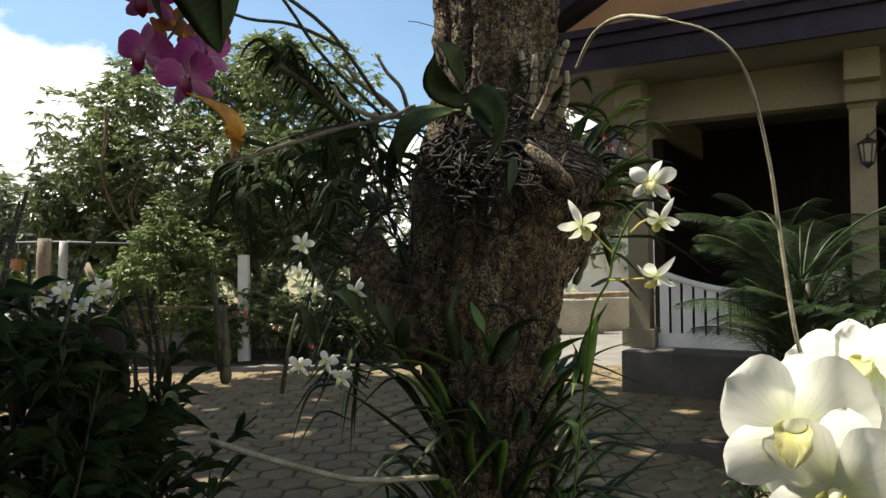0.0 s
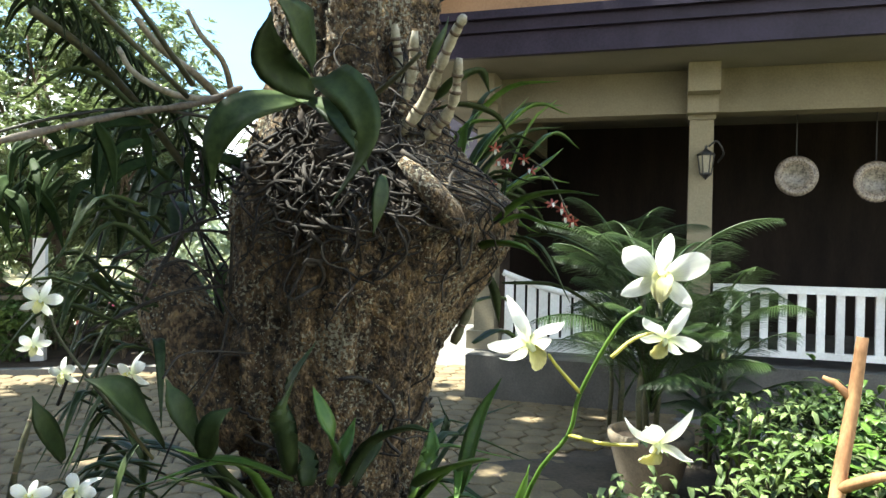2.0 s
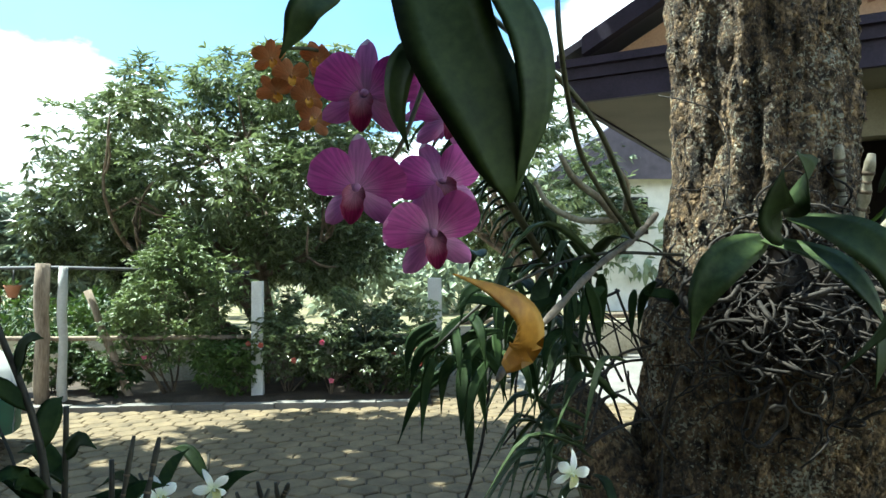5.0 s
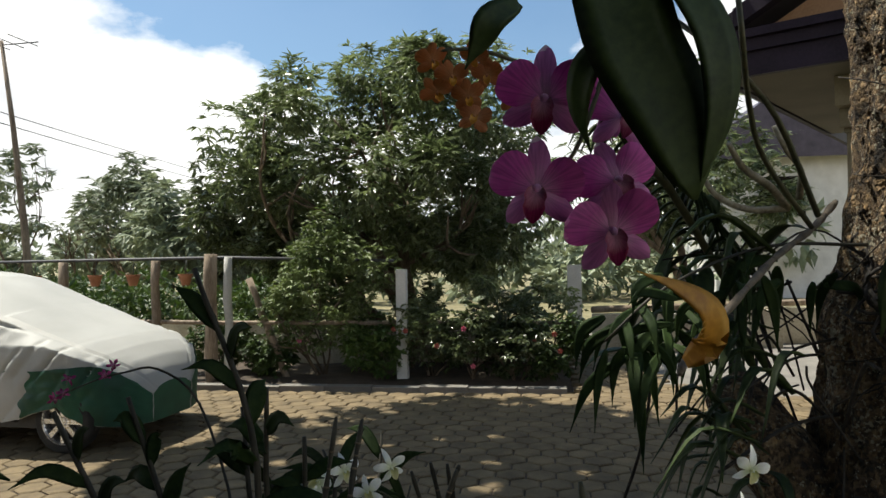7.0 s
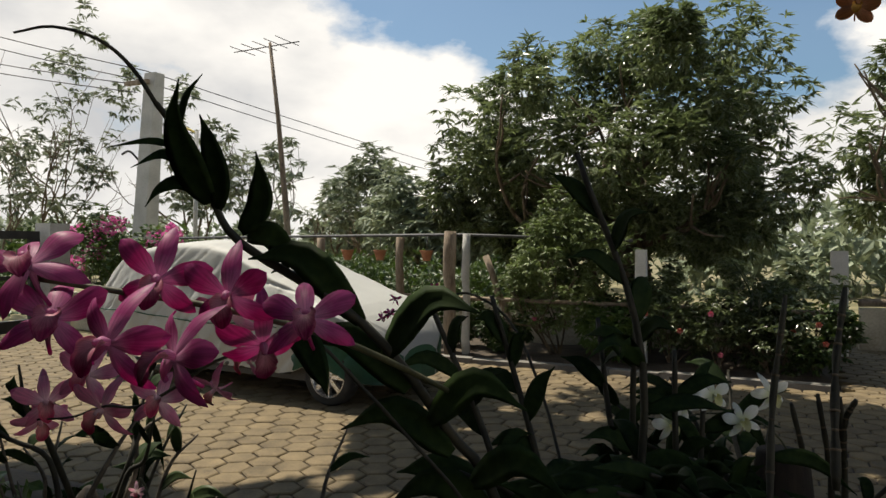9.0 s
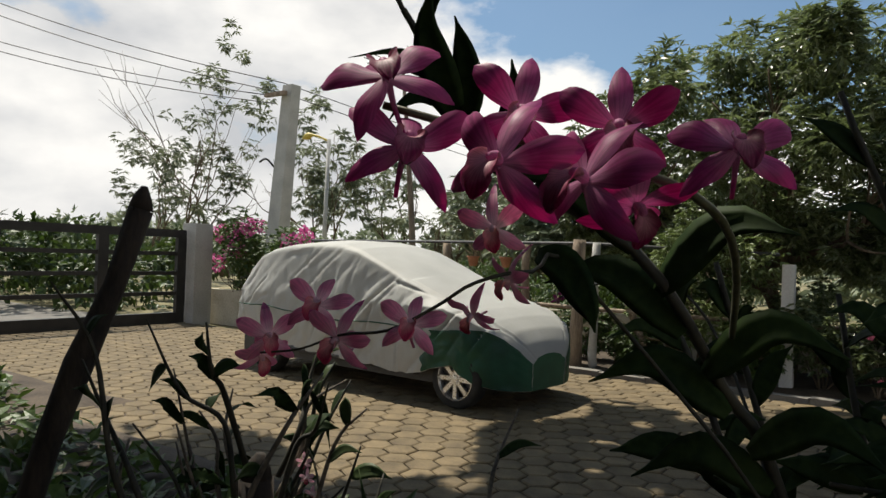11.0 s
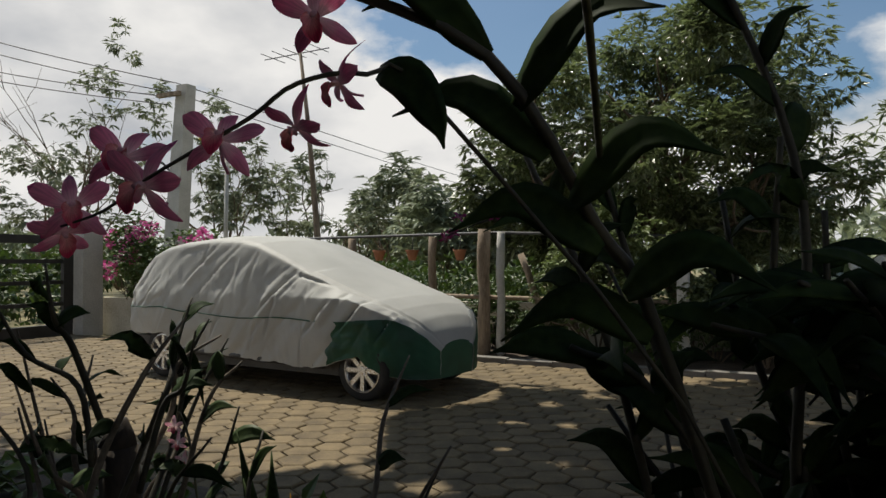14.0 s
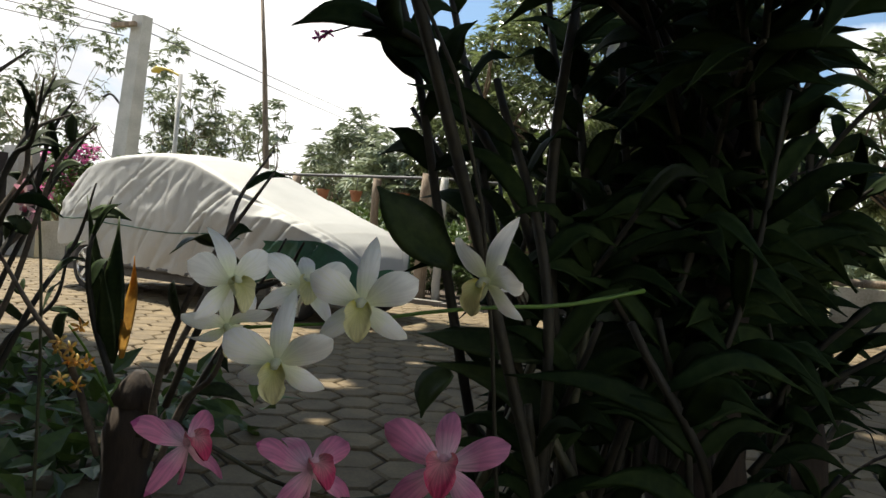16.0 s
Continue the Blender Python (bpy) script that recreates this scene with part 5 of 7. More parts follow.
# Dark sheet under the roots, standing in for the shaded gaps between them.
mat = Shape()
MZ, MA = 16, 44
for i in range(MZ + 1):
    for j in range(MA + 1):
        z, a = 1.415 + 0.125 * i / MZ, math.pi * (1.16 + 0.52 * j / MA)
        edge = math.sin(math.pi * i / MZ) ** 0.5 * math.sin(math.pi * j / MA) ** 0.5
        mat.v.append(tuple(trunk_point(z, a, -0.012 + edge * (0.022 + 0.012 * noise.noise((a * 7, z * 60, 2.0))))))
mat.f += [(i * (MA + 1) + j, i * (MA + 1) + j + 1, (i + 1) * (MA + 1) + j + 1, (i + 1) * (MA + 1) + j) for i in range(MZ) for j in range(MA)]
part("root_mat", mat, M_DARKBARK, ot, "matted old roots, shade of the gaps in its dark colour")
rng = np.random.default_rng(17)
for k in range(115):
    # dark tangle below the broad leaves
    a = math.pi * 1.44 + rng.normal(0, 0.38)
    z = 1.475 + rng.normal(0, 0.035)
    n = int(rng.integers(5, 10))
    pts = root_run(z, a, n, rng, rng.normal(-0.008, 0.010), rng.normal(0, 0.07), rng.uniform(0.010, 0.028))
    r = rng.choice([0.0016, 0.0024, 0.0034, 0.0046])
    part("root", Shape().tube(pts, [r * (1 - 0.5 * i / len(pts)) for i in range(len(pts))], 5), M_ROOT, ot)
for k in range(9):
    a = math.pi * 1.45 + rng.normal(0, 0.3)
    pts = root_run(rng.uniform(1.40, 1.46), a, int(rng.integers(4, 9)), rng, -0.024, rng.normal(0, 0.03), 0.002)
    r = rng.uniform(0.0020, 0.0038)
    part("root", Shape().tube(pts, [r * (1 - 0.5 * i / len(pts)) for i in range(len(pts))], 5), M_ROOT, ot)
for k in range(16):
    a = rng.uniform(math.pi * 1.0, math.pi * 2.1)
    pts = root_run(rng.uniform(1.08, 1.16), a, 7, rng, rng.normal(0, 0.008), rng.choice([-0.12, 0.12]), 0.010)
    part("root", Shape().tube(pts, rng.uniform(0.002, 0.004), 5), M_ROOT, ot)
# wire loop tied round the trunk
part("tie_wire", Shape().tube(curve([(0.3957, 1.9936, 1.5897), (0.4482, 1.9389, 1.6662), (0.4888, 1.9186, 1.7296), (0.4960, 1.9048, 1.8262), (0.4890, 1.9309, 1.9050), (0.4396, 1.9459, 1.9332), (0.4050, 1.9909, 1.9538)], 6), 0.0013, 4), M_ROOT, ot, "thin pale wire loop")

# ---------------------------------------------------------------- orchid parts
def petal_sheet(s, a, length, half, bend, cup, rng, tip=2.4, tip_curl=0.25, twist=0.0, foot=0.2, wide_at=0.58):
    """A petal along angle a in the flower's plane: cupped across, bent along, wavy at the rim, of some thickness."""
    nl, nw, th = 11, 6, 0.010
    d, e = Vector((math.sin(a), math.cos(a), 0)), Vector((math.cos(a), -math.sin(a), 0))
    ph, sway = rng.uniform(0, 6.28), rng.normal(0, 0.07)
    top, low = [], []
    for i in range(nl + 1):
        t = i / nl
        grow = foot + (1 - foot) * math.sin(0.5 * math.pi * min(1, t / wide_at)) ** 1.2
        close = max(0.0, 1 - max(0.0, (t - wide_at) / (1 - wide_at)) ** tip) ** 0.62
        w = max(0.012, half * grow * close)
        mid = d * (length * (0.03 + 0.97 * t)) + e * (sway * length * t * t)
        mid.z = bend * t * t - tip_curl * max(0, t - 0.55) ** 2 * 2.2 - 0.03
        q = Matrix.Rotation(twist * t, 3, d)
        for k in range(nw + 1):
            u = 2 * k / nw - 1
            o = q @ (e * (w * u) + Vector((0, 0, cup * w * u * u + 0.07 * half * abs(u) ** 2 * math.sin(9 * t + ph + 2 * u) - 0.05 * half * math.exp(-(u * 3) ** 2))))
            top.append(mid + o + Vector((0, 0, th * (1 - abs(u)))))
            low.append(mid + o - Vector((0, 0, th * (1 - abs(u)))))
    n = len(top)
    f = []
    for i in range(nl):
        for k in range(nw):
            p, c = i * (nw + 1) + k, nw + 1
            f += [(p, p + 1, p + c + 1, p + c), (n + p, n + p + c, n + p + c + 1, n + p + 1)]
    return s.add(top + low, f)


def flower_lip(s, length, wide, ruffle, rng):
    """A lip rolled up round the column at its foot, spreading into a ruffled lobe."""
    nl, nw = 12, 10
    top = []
    for i in range(nl + 1):
        t = i / nl
        mid = Vector((0, 0.04 - length * (0.25 * t + 0.75 * t * t), 0.04 + 0.62 * length * math.sin(math.pi * min(1, 0.62 * t + 0.05))))
        w = wide * (0.55 + 0.45 * math.sin(math.pi * min(1, 0.25 + 0.8 * t)))
        if 0.45 < t < 0.62:
            w *= 0.86
        if t > 0.8:
            w *= max(0.05, 1 - ((t - 0.8) / 0.2) ** 2) ** 0.5
        roll = 1.9 * max(0.0, 1 - 1.5 * t) + 0.25
        for k in range(nw + 1):
            u = 2 * k / nw - 1
            g = u * roll
            x = w * (math.sin(g) / roll if roll > 0.05 else u)
            h = w * (1 - math.cos(g)) / roll
            wave = ruffle * wide * abs(u) ** 2 * math.sin(11 * u + 8 * t) * max(0, t - 0.3)
            top.append(mid + Vector((x, h * 0.55, h * 0.75 + wave)))
    n = len(top)
    low = [p - Vector((0, 0.004, 0.016)) for p in top]
    f = []
    for i in range(nl):
        for k in range(nw):
            p, c = i * (nw + 1) + k, nw + 1
            f += [(p, p + 1, p + c + 1, p + c), (n + p, n + p + c, n + p + c + 1, n + p + 1)]
    return s.add(top + low, f)


def flower_meshes(name, petal_mat, sepal_mat, lip_mat, petal_w=0.22, sepal_w=0.15, curl=0.18, lip_l=0.5, tip=2.4, foot=0.2, wide_at=0.58):
    """Three unit flowers, radius 1, that differ as flowers of one spray do: sepals with column and stalk, one petal to each side, lip."""
    kinds = []
    for v in range(3):
        rng = np.random.default_rng(sum(map(ord, name)) + 31 * v)
        sp = Shape()
        for a, r, b in ((0.0, 1.0, -curl), (radians(130), 0.94, -curl * 0.4), (radians(-130), 0.94, -curl * 0.4)):
            petal_sheet(sp, a + rng.normal(0, 0.07), r * rng.uniform(0.94, 1.05), sepal_w, b + rng.normal(0, 0.10), -0.30, rng, max(1.5, tip - 0.6), curl, rng.normal(0, 0.25), 0.35, 0.48)
        sp.tube([(0, 0.02, -0.05), (0, 0.06, 0.10), (0, 0.03, 0.24)], [0.06, 0.085, 0.06], 8)
        sp.tube(curve([(0, 0, -0.03), (0, -0.10, -0.16), (0, -0.30, -0.38), (0.04, -0.42, -0.72)], 3), [0.07, 0.075, 0.07, 0.06, 0.052, 0.045, 0.04, 0.038, 0.036, 0.035], 6)
        out = {"flower": sp.mesh(name + "_sepals")}
        out["flower"].materials.append(sepal_mat)
        for side in (-1, 1):
            me = petal_sheet(Shape(), side * radians(rng.uniform(56, 68)), rng.uniform(0.95, 1.05), petal_w, curl * 0.5 + rng.normal(0, 0.16), -0.22, rng, tip, curl * 1.3, side * rng.normal(0.15, 0.3), foot, wide_at).mesh(name + "_petal")
            me.materials.append(petal_mat)
            out[side] = me
        out["lip"] = flower_lip(Shape(), lip_l * 1.15, 0.26, 0.30, rng).mesh(name + "_lip")
        out["lip"].materials.append(lip_mat)
        kinds.append(out)
    return kinds


F_WHITE = flower_meshes("white", M_WHITEPETAL, M_WHITEPETAL, M_WHITELIP, 0.285, 0.18, 0.52)
F_PHAL = flower_meshes("round_white", M_WHITEPETAL, M_WHITEPETAL, M_WHITELIP, 0.60, 0.36, 0.08, 0.4, 3.2, 0.3)
F_PURPLE = flower_meshes("purple", M_PURPLE, M_PALEPURPLE, M_PURPLELIP, 0.47, 0.23, 0.18, 0.55, 3.0)
F_MAGENTA = flower_meshes("magenta", M_MAGENTA, M_MAGENTA, M_PURPLELIP, 0.235, 0.19, 0.5, 0.5)
F_PINK = flower_meshes("pink", M_PINK, M_PINK, M_PINKLIP, 0.23, 0.18, 0.55, 0.5)
F_ORANGE = flower_meshes("orange", M_ORANGE, M_ORANGE, M_YELLOW, 0.42, 0.30, 0.12, 0.4, 3.0)
F_YELLOW = flower_meshes("yellow", M_YELLOWFL, M_YELLOWFL, M_YELLOW, 0.18, 0.15, 0.3, 0.4)
F_PALE = flower_meshes("pale_pink", M_PALEPINK, M_PALEPINK, M_PINKLIP, 0.26, 0.22, 0.3, 0.5)
F_RED = flower_meshes("red", M_REDFL, M_REDFL, M_WHITEPETAL, 0.2, 0.18, 0.1, 0.7)
BLOOMS = itertools.count()


def bloom(parent, kind, where, normal, size, up=(0, 0, 1)):
    m = turned(where, normal, up, size * GROW)
    kind = kind[next(BLOOMS) % 3]
    f = part("flower", kind["flower"], None, parent, m=m)
    part("petal", kind[-1], None, f, m=m)
    part("petal", kind[1], None, f, m=m)
    part("lip", kind["lip"], None, f, m=m)
    return f


def stem(parent, pts, r0, r1, mat=M_CANEDARK, n=6, name="stem", k=4):
    p = curve(pts, k)
    return part(name, Shape().tube(p, [GROW * (r0 + (r1 - r0) * i / (len(p) - 1)) for i in range(len(p))], n), mat, parent)


def cane(parent, pts, r, mat=M_CANE, nodes=8, name="cane"):
    """A jointed cane: narrow at each node, a ring there."""
    p, r = curve(pts, 6), r * GROW
    L = len(p) - 1
    rad = [r * (0.72 + 0.4 * abs(math.sin(math.pi * nodes * i / L))) * (1 - 0.35 * i / L) for i in range(L + 1)]
    s = Shape().tube(p, rad, 8)
    c = part(name, s, mat, parent)
    for k in range(1, nodes):
        i = min(L - 1, max(1, round(L * k / nodes)))
        d = (p[i + 1] - p[i - 1]).normalized()
        part("node", Shape().tube([p[i] - d * r * 0.25, p[i] + d * r * 0.25], rad[i] * 1.12, 8), M_BARK2, c)
    return c


def leaf(parent, pts, w, mat=M_LEAF, fold=0.3, up=(0, 0, 1), base=0.35, name="leaf", twist=0.0, k=4, thick=0.0011):
    p = curve(pts, k)
    return part(name, Shape().blade(p, profile_leaf(len(p), w * GROW, base), fold, thick, up, twist), mat, parent)


def toward(p, t, spin=0.0, tip=0.0):
    """A direction from p towards an eye point t, tipped by spin (sideways) and tip (up or down)."""
    d = (Vector(t) - Vector(p)).normalized()
    side = d.cross(Vector((0, 0, 1))).normalized()
    return (d + side * spin + Vector((0, 0, tip))).normalized()


FRONT = (0.25, 0.6, 1.44)
# broad-leaved orchid high on the trunk
po = thing("moth_orchid_plant", trunk_point(1.55, radians(255)), "moth orchid tied to the trunk, broad drooping leaves and bare roots", "orchid")
leaf(po, [(0.5178, 1.8358, 1.6823), (0.4281, 1.7784, 1.6462), (0.3879, 1.7788, 1.5904), (0.3834, 1.8044, 1.5223)], 0.019, up=(0, -1, 0.6))
leaf(po, [(0.5178, 1.8358, 1.6823), (0.5577, 1.7239, 1.6477), (0.5906, 1.6853, 1.5966), (0.6167, 1.6816, 1.5448)], 0.014, up=(0, -1, 0.6))
leaf(po, [(0.5557, 1.8156, 1.7168), (0.5569, 1.6784, 1.6853), (0.5940, 1.6385, 1.6382), (0.6014, 1.6385, 1.5751), (0.5575, 1.6924, 1.4930)], 0.019, up=(-0.3, -1, 0.5), twist=0.2)
leaf(po, [(0.5414, 1.8261, 1.6937), (0.4776, 1.7340, 1.7071), (0.4629, 1.6925, 1.7381), (0.4666, 1.6778, 1.7760)], 0.021, up=(0, -1, 0.1))
leaf(po, [(0.5386, 1.8165, 1.7327), (0.5134, 1.7087, 1.7539), (0.4940, 1.6701, 1.7753), (0.4621, 1.6350, 1.7937)], 0.022, up=(0.6, -1, 0.1))
leaf(po, [(0.6472, 1.7404, 1.5518), (0.6384, 1.7305, 1.5034), (0.6319, 1.7353, 1.4522)], 0.009, up=(0.3, -1, 0))
# pale jointed canes above the bulge
dc = thing("dendrobium_plant", (0.7334, 1.9092, 1.6375), "dendrobium with pale jointed leafless canes on the trunk", "orchid")
for pts in ([(0.7093, 1.9003, 1.6446), (0.7453, 1.8507, 1.7086), (0.7646, 1.7788, 1.7848), (0.7774, 1.7376, 1.8208)], [(0.6983, 1.9211, 1.6572), (0.7212, 1.8928, 1.7357), (0.7225, 1.8634, 1.8268)], [(0.7512, 1.8829, 1.6337), (0.7857, 1.8346, 1.6889), (0.7865, 1.7930, 1.7652)], [(0.7120, 1.9293, 1.6781), (0.7061, 1.9268, 1.7716), (0.6929, 1.9069, 1.8485)], [(0.6903, 1.9261, 1.6484), (0.6200, 1.9238, 1.7015), (0.5936, 1.9168, 1.7629)]):
    cane(dc, pts, 0.0075)
stem(dc, [(0.5514, 1.7293, 1.6333), (0.5995, 1.7065, 1.6533), (0.6361, 1.6464, 1.6775), (0.6694, 1.5800, 1.7089)], 0.003, 0.002, name="stem")
for pts, w in (([(0.7687, 1.8775, 1.7067), (0.8042, 1.8504, 1.7382), (0.8405, 1.8440, 1.7564), (0.8644, 1.8586, 1.7249)], 0.016), ([(0.7541, 1.8883, 1.7638), (0.7790, 1.8779, 1.8171), (0.7880, 1.8759, 1.8627)], 0.018), ([(0.7623, 1.8848, 1.6897), (0.8247, 1.8875, 1.7020), (0.8901, 1.8921, 1.6868), (0.9173, 1.9015, 1.6561)], 0.012), ([(0.5585, 1.9441, 1.7684), (0.6022, 1.9425, 1.7890), (0.6191, 1.9494, 1.7448)], 0.012)):
    leaf(dc, pts, w)
# strap-leaved orchid behind the bulge with small red flowers
on = thing("oncidium_plant", (0.8865, 1.9214, 1.4584), "strap-leaved orchid with sprays of small red and white flowers", "orchid")
for pts, w in (([(0.8618, 1.8976, 1.4485), (0.9170, 1.8206, 1.5200), (0.9619, 1.7452, 1.5364), (1.0033, 1.6899, 1.5294)], 0.009), ([(0.8618, 1.8976, 1.4485), (0.9220, 1.8589, 1.4947), (0.9649, 1.8298, 1.4842), (1.0115, 1.7949, 1.4720)], 0.009), ([(0.8534, 1.8832, 1.4295), (0.8738, 1.8320, 1.4433), (0.9067, 1.7905, 1.4384), (0.9298, 1.7739, 1.4251)], 0.012), ([(0.8740, 1.9094, 1.4679), (0.9136, 1.9214, 1.5272), (0.9281, 1.9271, 1.5771)], 0.010), ([(0.8732, 1.9957, 1.5940), (0.9353, 2.0042, 1.6799), (1.0007, 2.0059, 1.7562)], 0.009), ([(0.8649, 2.0013, 1.5842), (0.9268, 2.0298, 1.6736), (1.0186, 2.0430, 1.7222)], 0.008), ([(0.9520, 2.0125, 1.5552), (1.0353, 2.0125, 1.6098), (1.0839, 2.0126, 1.6540)], 0.009), ([(0.8783, 1.9644, 1.4186), (0.9187, 1.9757, 1.3458), (0.9412, 1.9940, 1.2809)], 0.010), ([(0.8611, 2.0378, 1.6093), (0.8806, 2.0527, 1.6868), (0.9190, 2.0580, 1.7431)], 0.009), ([(0.8951, 1.9549, 1.4589), (0.9006, 2.0040, 1.5538), (0.9225, 2.0221, 1.6192)], 0.010)):
    leaf(on, pts, w, M_LEAF if w in (0.008, 0.010) else M_LEAFBRIGHT, base=0.5, fold=0.5)
rng = np.random.default_rng(12)
for k in range(34):
    p = Vector((0.8929, 2.0108, 1.5229)) + Vector((rng.normal(0, 0.05), rng.normal(0.05, 0.06), rng.normal(0, 0.12)))
    d = Vector((rng.uniform(0.35, 1.0), rng.normal(-0.1, 0.4), rng.normal(0.35, 0.45))).normalized()
    L = rng.uniform(0.14, 0.30)
    leaf(on, [p, p + d * L * 0.5 + Vector((0, 0, 0.03)), p + d * L + Vector((0, 0, -0.02))], rng.uniform(0.006, 0.010), (M_LEAF, M_LEAF, M_LEAFBRIGHT)[k % 3], base=0.5, fold=0.5)
stem(on, [(0.8952, 1.9549, 1.4488), (0.9087, 2.0184, 1.5552), (0.9469, 2.0239, 1.6413), (1.0251, 1.9797, 1.6054), (1.0669, 1.9391, 1.5093)], 0.002, 0.0012)
rng = np.random.default_rng(5)
for p in ((0.9312, 2.0131, 1.6445), (0.9400, 2.0121, 1.6183), (0.9066, 2.0357, 1.5833), (0.9335, 2.0414, 1.5682), (1.0049, 1.9937, 1.6015), (0.9910, 1.9996, 1.6230), (1.0449, 1.9739, 1.5320), (1.0693, 1.9582, 1.5051), (1.0811, 1.9501, 1.4944), (1.0611, 1.9633, 1.5210), (0.9490, 1.9883, 1.6101)):
    bloom(on, F_RED, p, toward(p, FRONT, rng.normal(0, 0.4), rng.normal(0, 0.3)), 0.0085)
cane(on, [(0.8371, 1.9705, 1.2464), (0.8671, 1.9642, 1.3174), (0.8819, 1.9608, 1.3781), (0.8868, 1.9406, 1.4488)], 0.006, M_CANEDARK, 6)

# vanda on the left of the trunk: fans of narrow leaves, wiry stems
va = thing("vanda_plant", (0.3798, 2.1994, 1.7186), "vanda orchid with long strap leaves and wiry roots", "orchid")
rng = np.random.default_rng(23)
VT = [(0.0492, 2.0567, 1.8550), (0.1296, 2.1669, 1.8060), (0.1963, 2.2714, 1.7372), (0.2633, 2.3534, 1.6486), (0.3387, 2.4268, 1.5456)]
VC = curve(VT, 8)
part("stem", Shape().tube(VC, 0.009, 7), M_CANEDARK, va)
for k in range(26):
    p = VC[int(len(VC) * k / 26)]
    for sd in (-1, 1):
        d = Vector((-0.55 if sd < 0 else 0.30, 0.05 * sd, 0.42 if sd < 0 else 0.25))
        ln = rng.uniform(0.09, 0.15)
        leaf(va, [p, p + d * ln * 0.6 + Vector((0, 0, 0.03)), p + d * ln * 1.15 - Vector((0, 0, 0.017)), p + d * ln * 1.5 - Vector((0, 0, 0.08))], 0.0062, fold=0.6, base=0.7)
for pts, r in (([(0.3778, 2.1789, 1.7362), (0.2901, 2.1352, 1.7338), (0.2201, 2.0960, 1.7619), (0.1922, 2.0837, 1.8062)], 0.0042), ([(0.3778, 2.1789, 1.7362), (0.3308, 2.1232, 1.7740), (0.2691, 2.0824, 1.8102), (0.2310, 2.0356, 1.8510)], 0.005), ([(0.3989, 2.1718, 1.7571), (0.3814, 2.1102, 1.8041), (0.3422, 2.0689, 1.8400), (0.3173, 2.0565, 1.8831)], 0.004)):
    stem(va, pts, r * 1.1, r * 0.7, M_CANE)
for k in range(24):
    p = Vector((0.3412, 2.2938, 1.5371)) + Vector(rng.normal(0, 0.08, 3))
    d = Vector((rng.normal(-0.2, 0.5), rng.normal(0, 0.4), rng.normal(-0.35, 0.6)))
    L = rng.uniform(0.08, 0.22)
    part("root", Shape().tube(curve([p, p + d * L + Vector(rng.normal(0, 0.02, 3)), p + d * L * 1.8 + Vector((0, 0, -0.03)) + Vector(rng.normal(0, 0.02, 3))], 4), rng.uniform(0.0016, 0.0040), 5), M_ROOT, va)
for k in range(22):
    p = Vector((0.3026, 2.4621, 1.5476)) + Vector((rng.normal(0, 0.08), rng.normal(0, 0.08), rng.normal(0, 0.11)))
    d = Vector((rng.normal(-0.3, 0.4), rng.normal(0, 0.4), rng.normal(-0.2, 0.5))).normalized()
    L = rng.uniform(0.12, 0.22)
    leaf(va, [p, p + d * L * 0.6 + Vector((0, 0, 0.015)), p + d * L - Vector((0, 0, 0.03))], 0.014, M_LEAF)

rng = np.random.default_rng(77)
for k in range(60):
    z = rng.uniform(0.95, 1.62)
    p = Vector((0.30 - 0.10 * rng.uniform(), 2.0 + rng.normal(0, 0.08), z + rng.normal(0, 0.04)))
    d = Vector((rng.normal(-0.75, 0.35), rng.normal(-0.35, 0.4), rng.normal(0.0, 0.45))).normalized()
    L = rng.uniform(0.09, 0.20)
    leaf(va, [p, p + d * L * 0.55 + Vector((0, 0, 0.03)), p + d * L - Vector((0, 0, 0.06))], rng.uniform(0.004, 0.009), M_LEAF, fold=0.5, base=0.5)
for k in range(12):
    p = trunk_point(rng.uniform(1.2, 1.5), radians(rng.uniform(175, 215)), 0.0)
    d = Vector((rng.normal(-0.6, 0.4), rng.normal(-0.3, 0.3), rng.normal(-0.2, 0.5))).normalized()
    L = rng.uniform(0.10, 0.26)
    part("root", Shape().tube(curve([p, p + d * L * 0.5 + Vector(rng.normal(0, 0.02, 3)), p + d * L + Vector((0, 0, -0.06))], 4), rng.uniform(0.0016, 0.0036), 5), M_ROOT, va)

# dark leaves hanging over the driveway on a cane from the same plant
stem(va, [(0.45, 2.0, 1.66), (0.25, 1.90, 1.66), (0.08, 1.82, 1.60), (-0.02, 1.78, 1.52)], 0.0020, 0.0013, M_SHADECANE)
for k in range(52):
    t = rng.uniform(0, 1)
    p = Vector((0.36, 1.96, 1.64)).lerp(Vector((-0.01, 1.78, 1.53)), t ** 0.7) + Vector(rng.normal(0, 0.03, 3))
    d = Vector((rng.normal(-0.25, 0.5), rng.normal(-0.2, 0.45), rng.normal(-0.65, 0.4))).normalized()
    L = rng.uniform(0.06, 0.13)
    leaf(va, [p, p + d * L * 0.5 + Vector((d.x, d.y, 0)) * 0.02, p + d * L - Vector((0, 0, 0.03))], rng.uniform(0.004, 0.007), M_SHADELEAF, up=(rng.normal(0, 0.4), -1, 0.3))

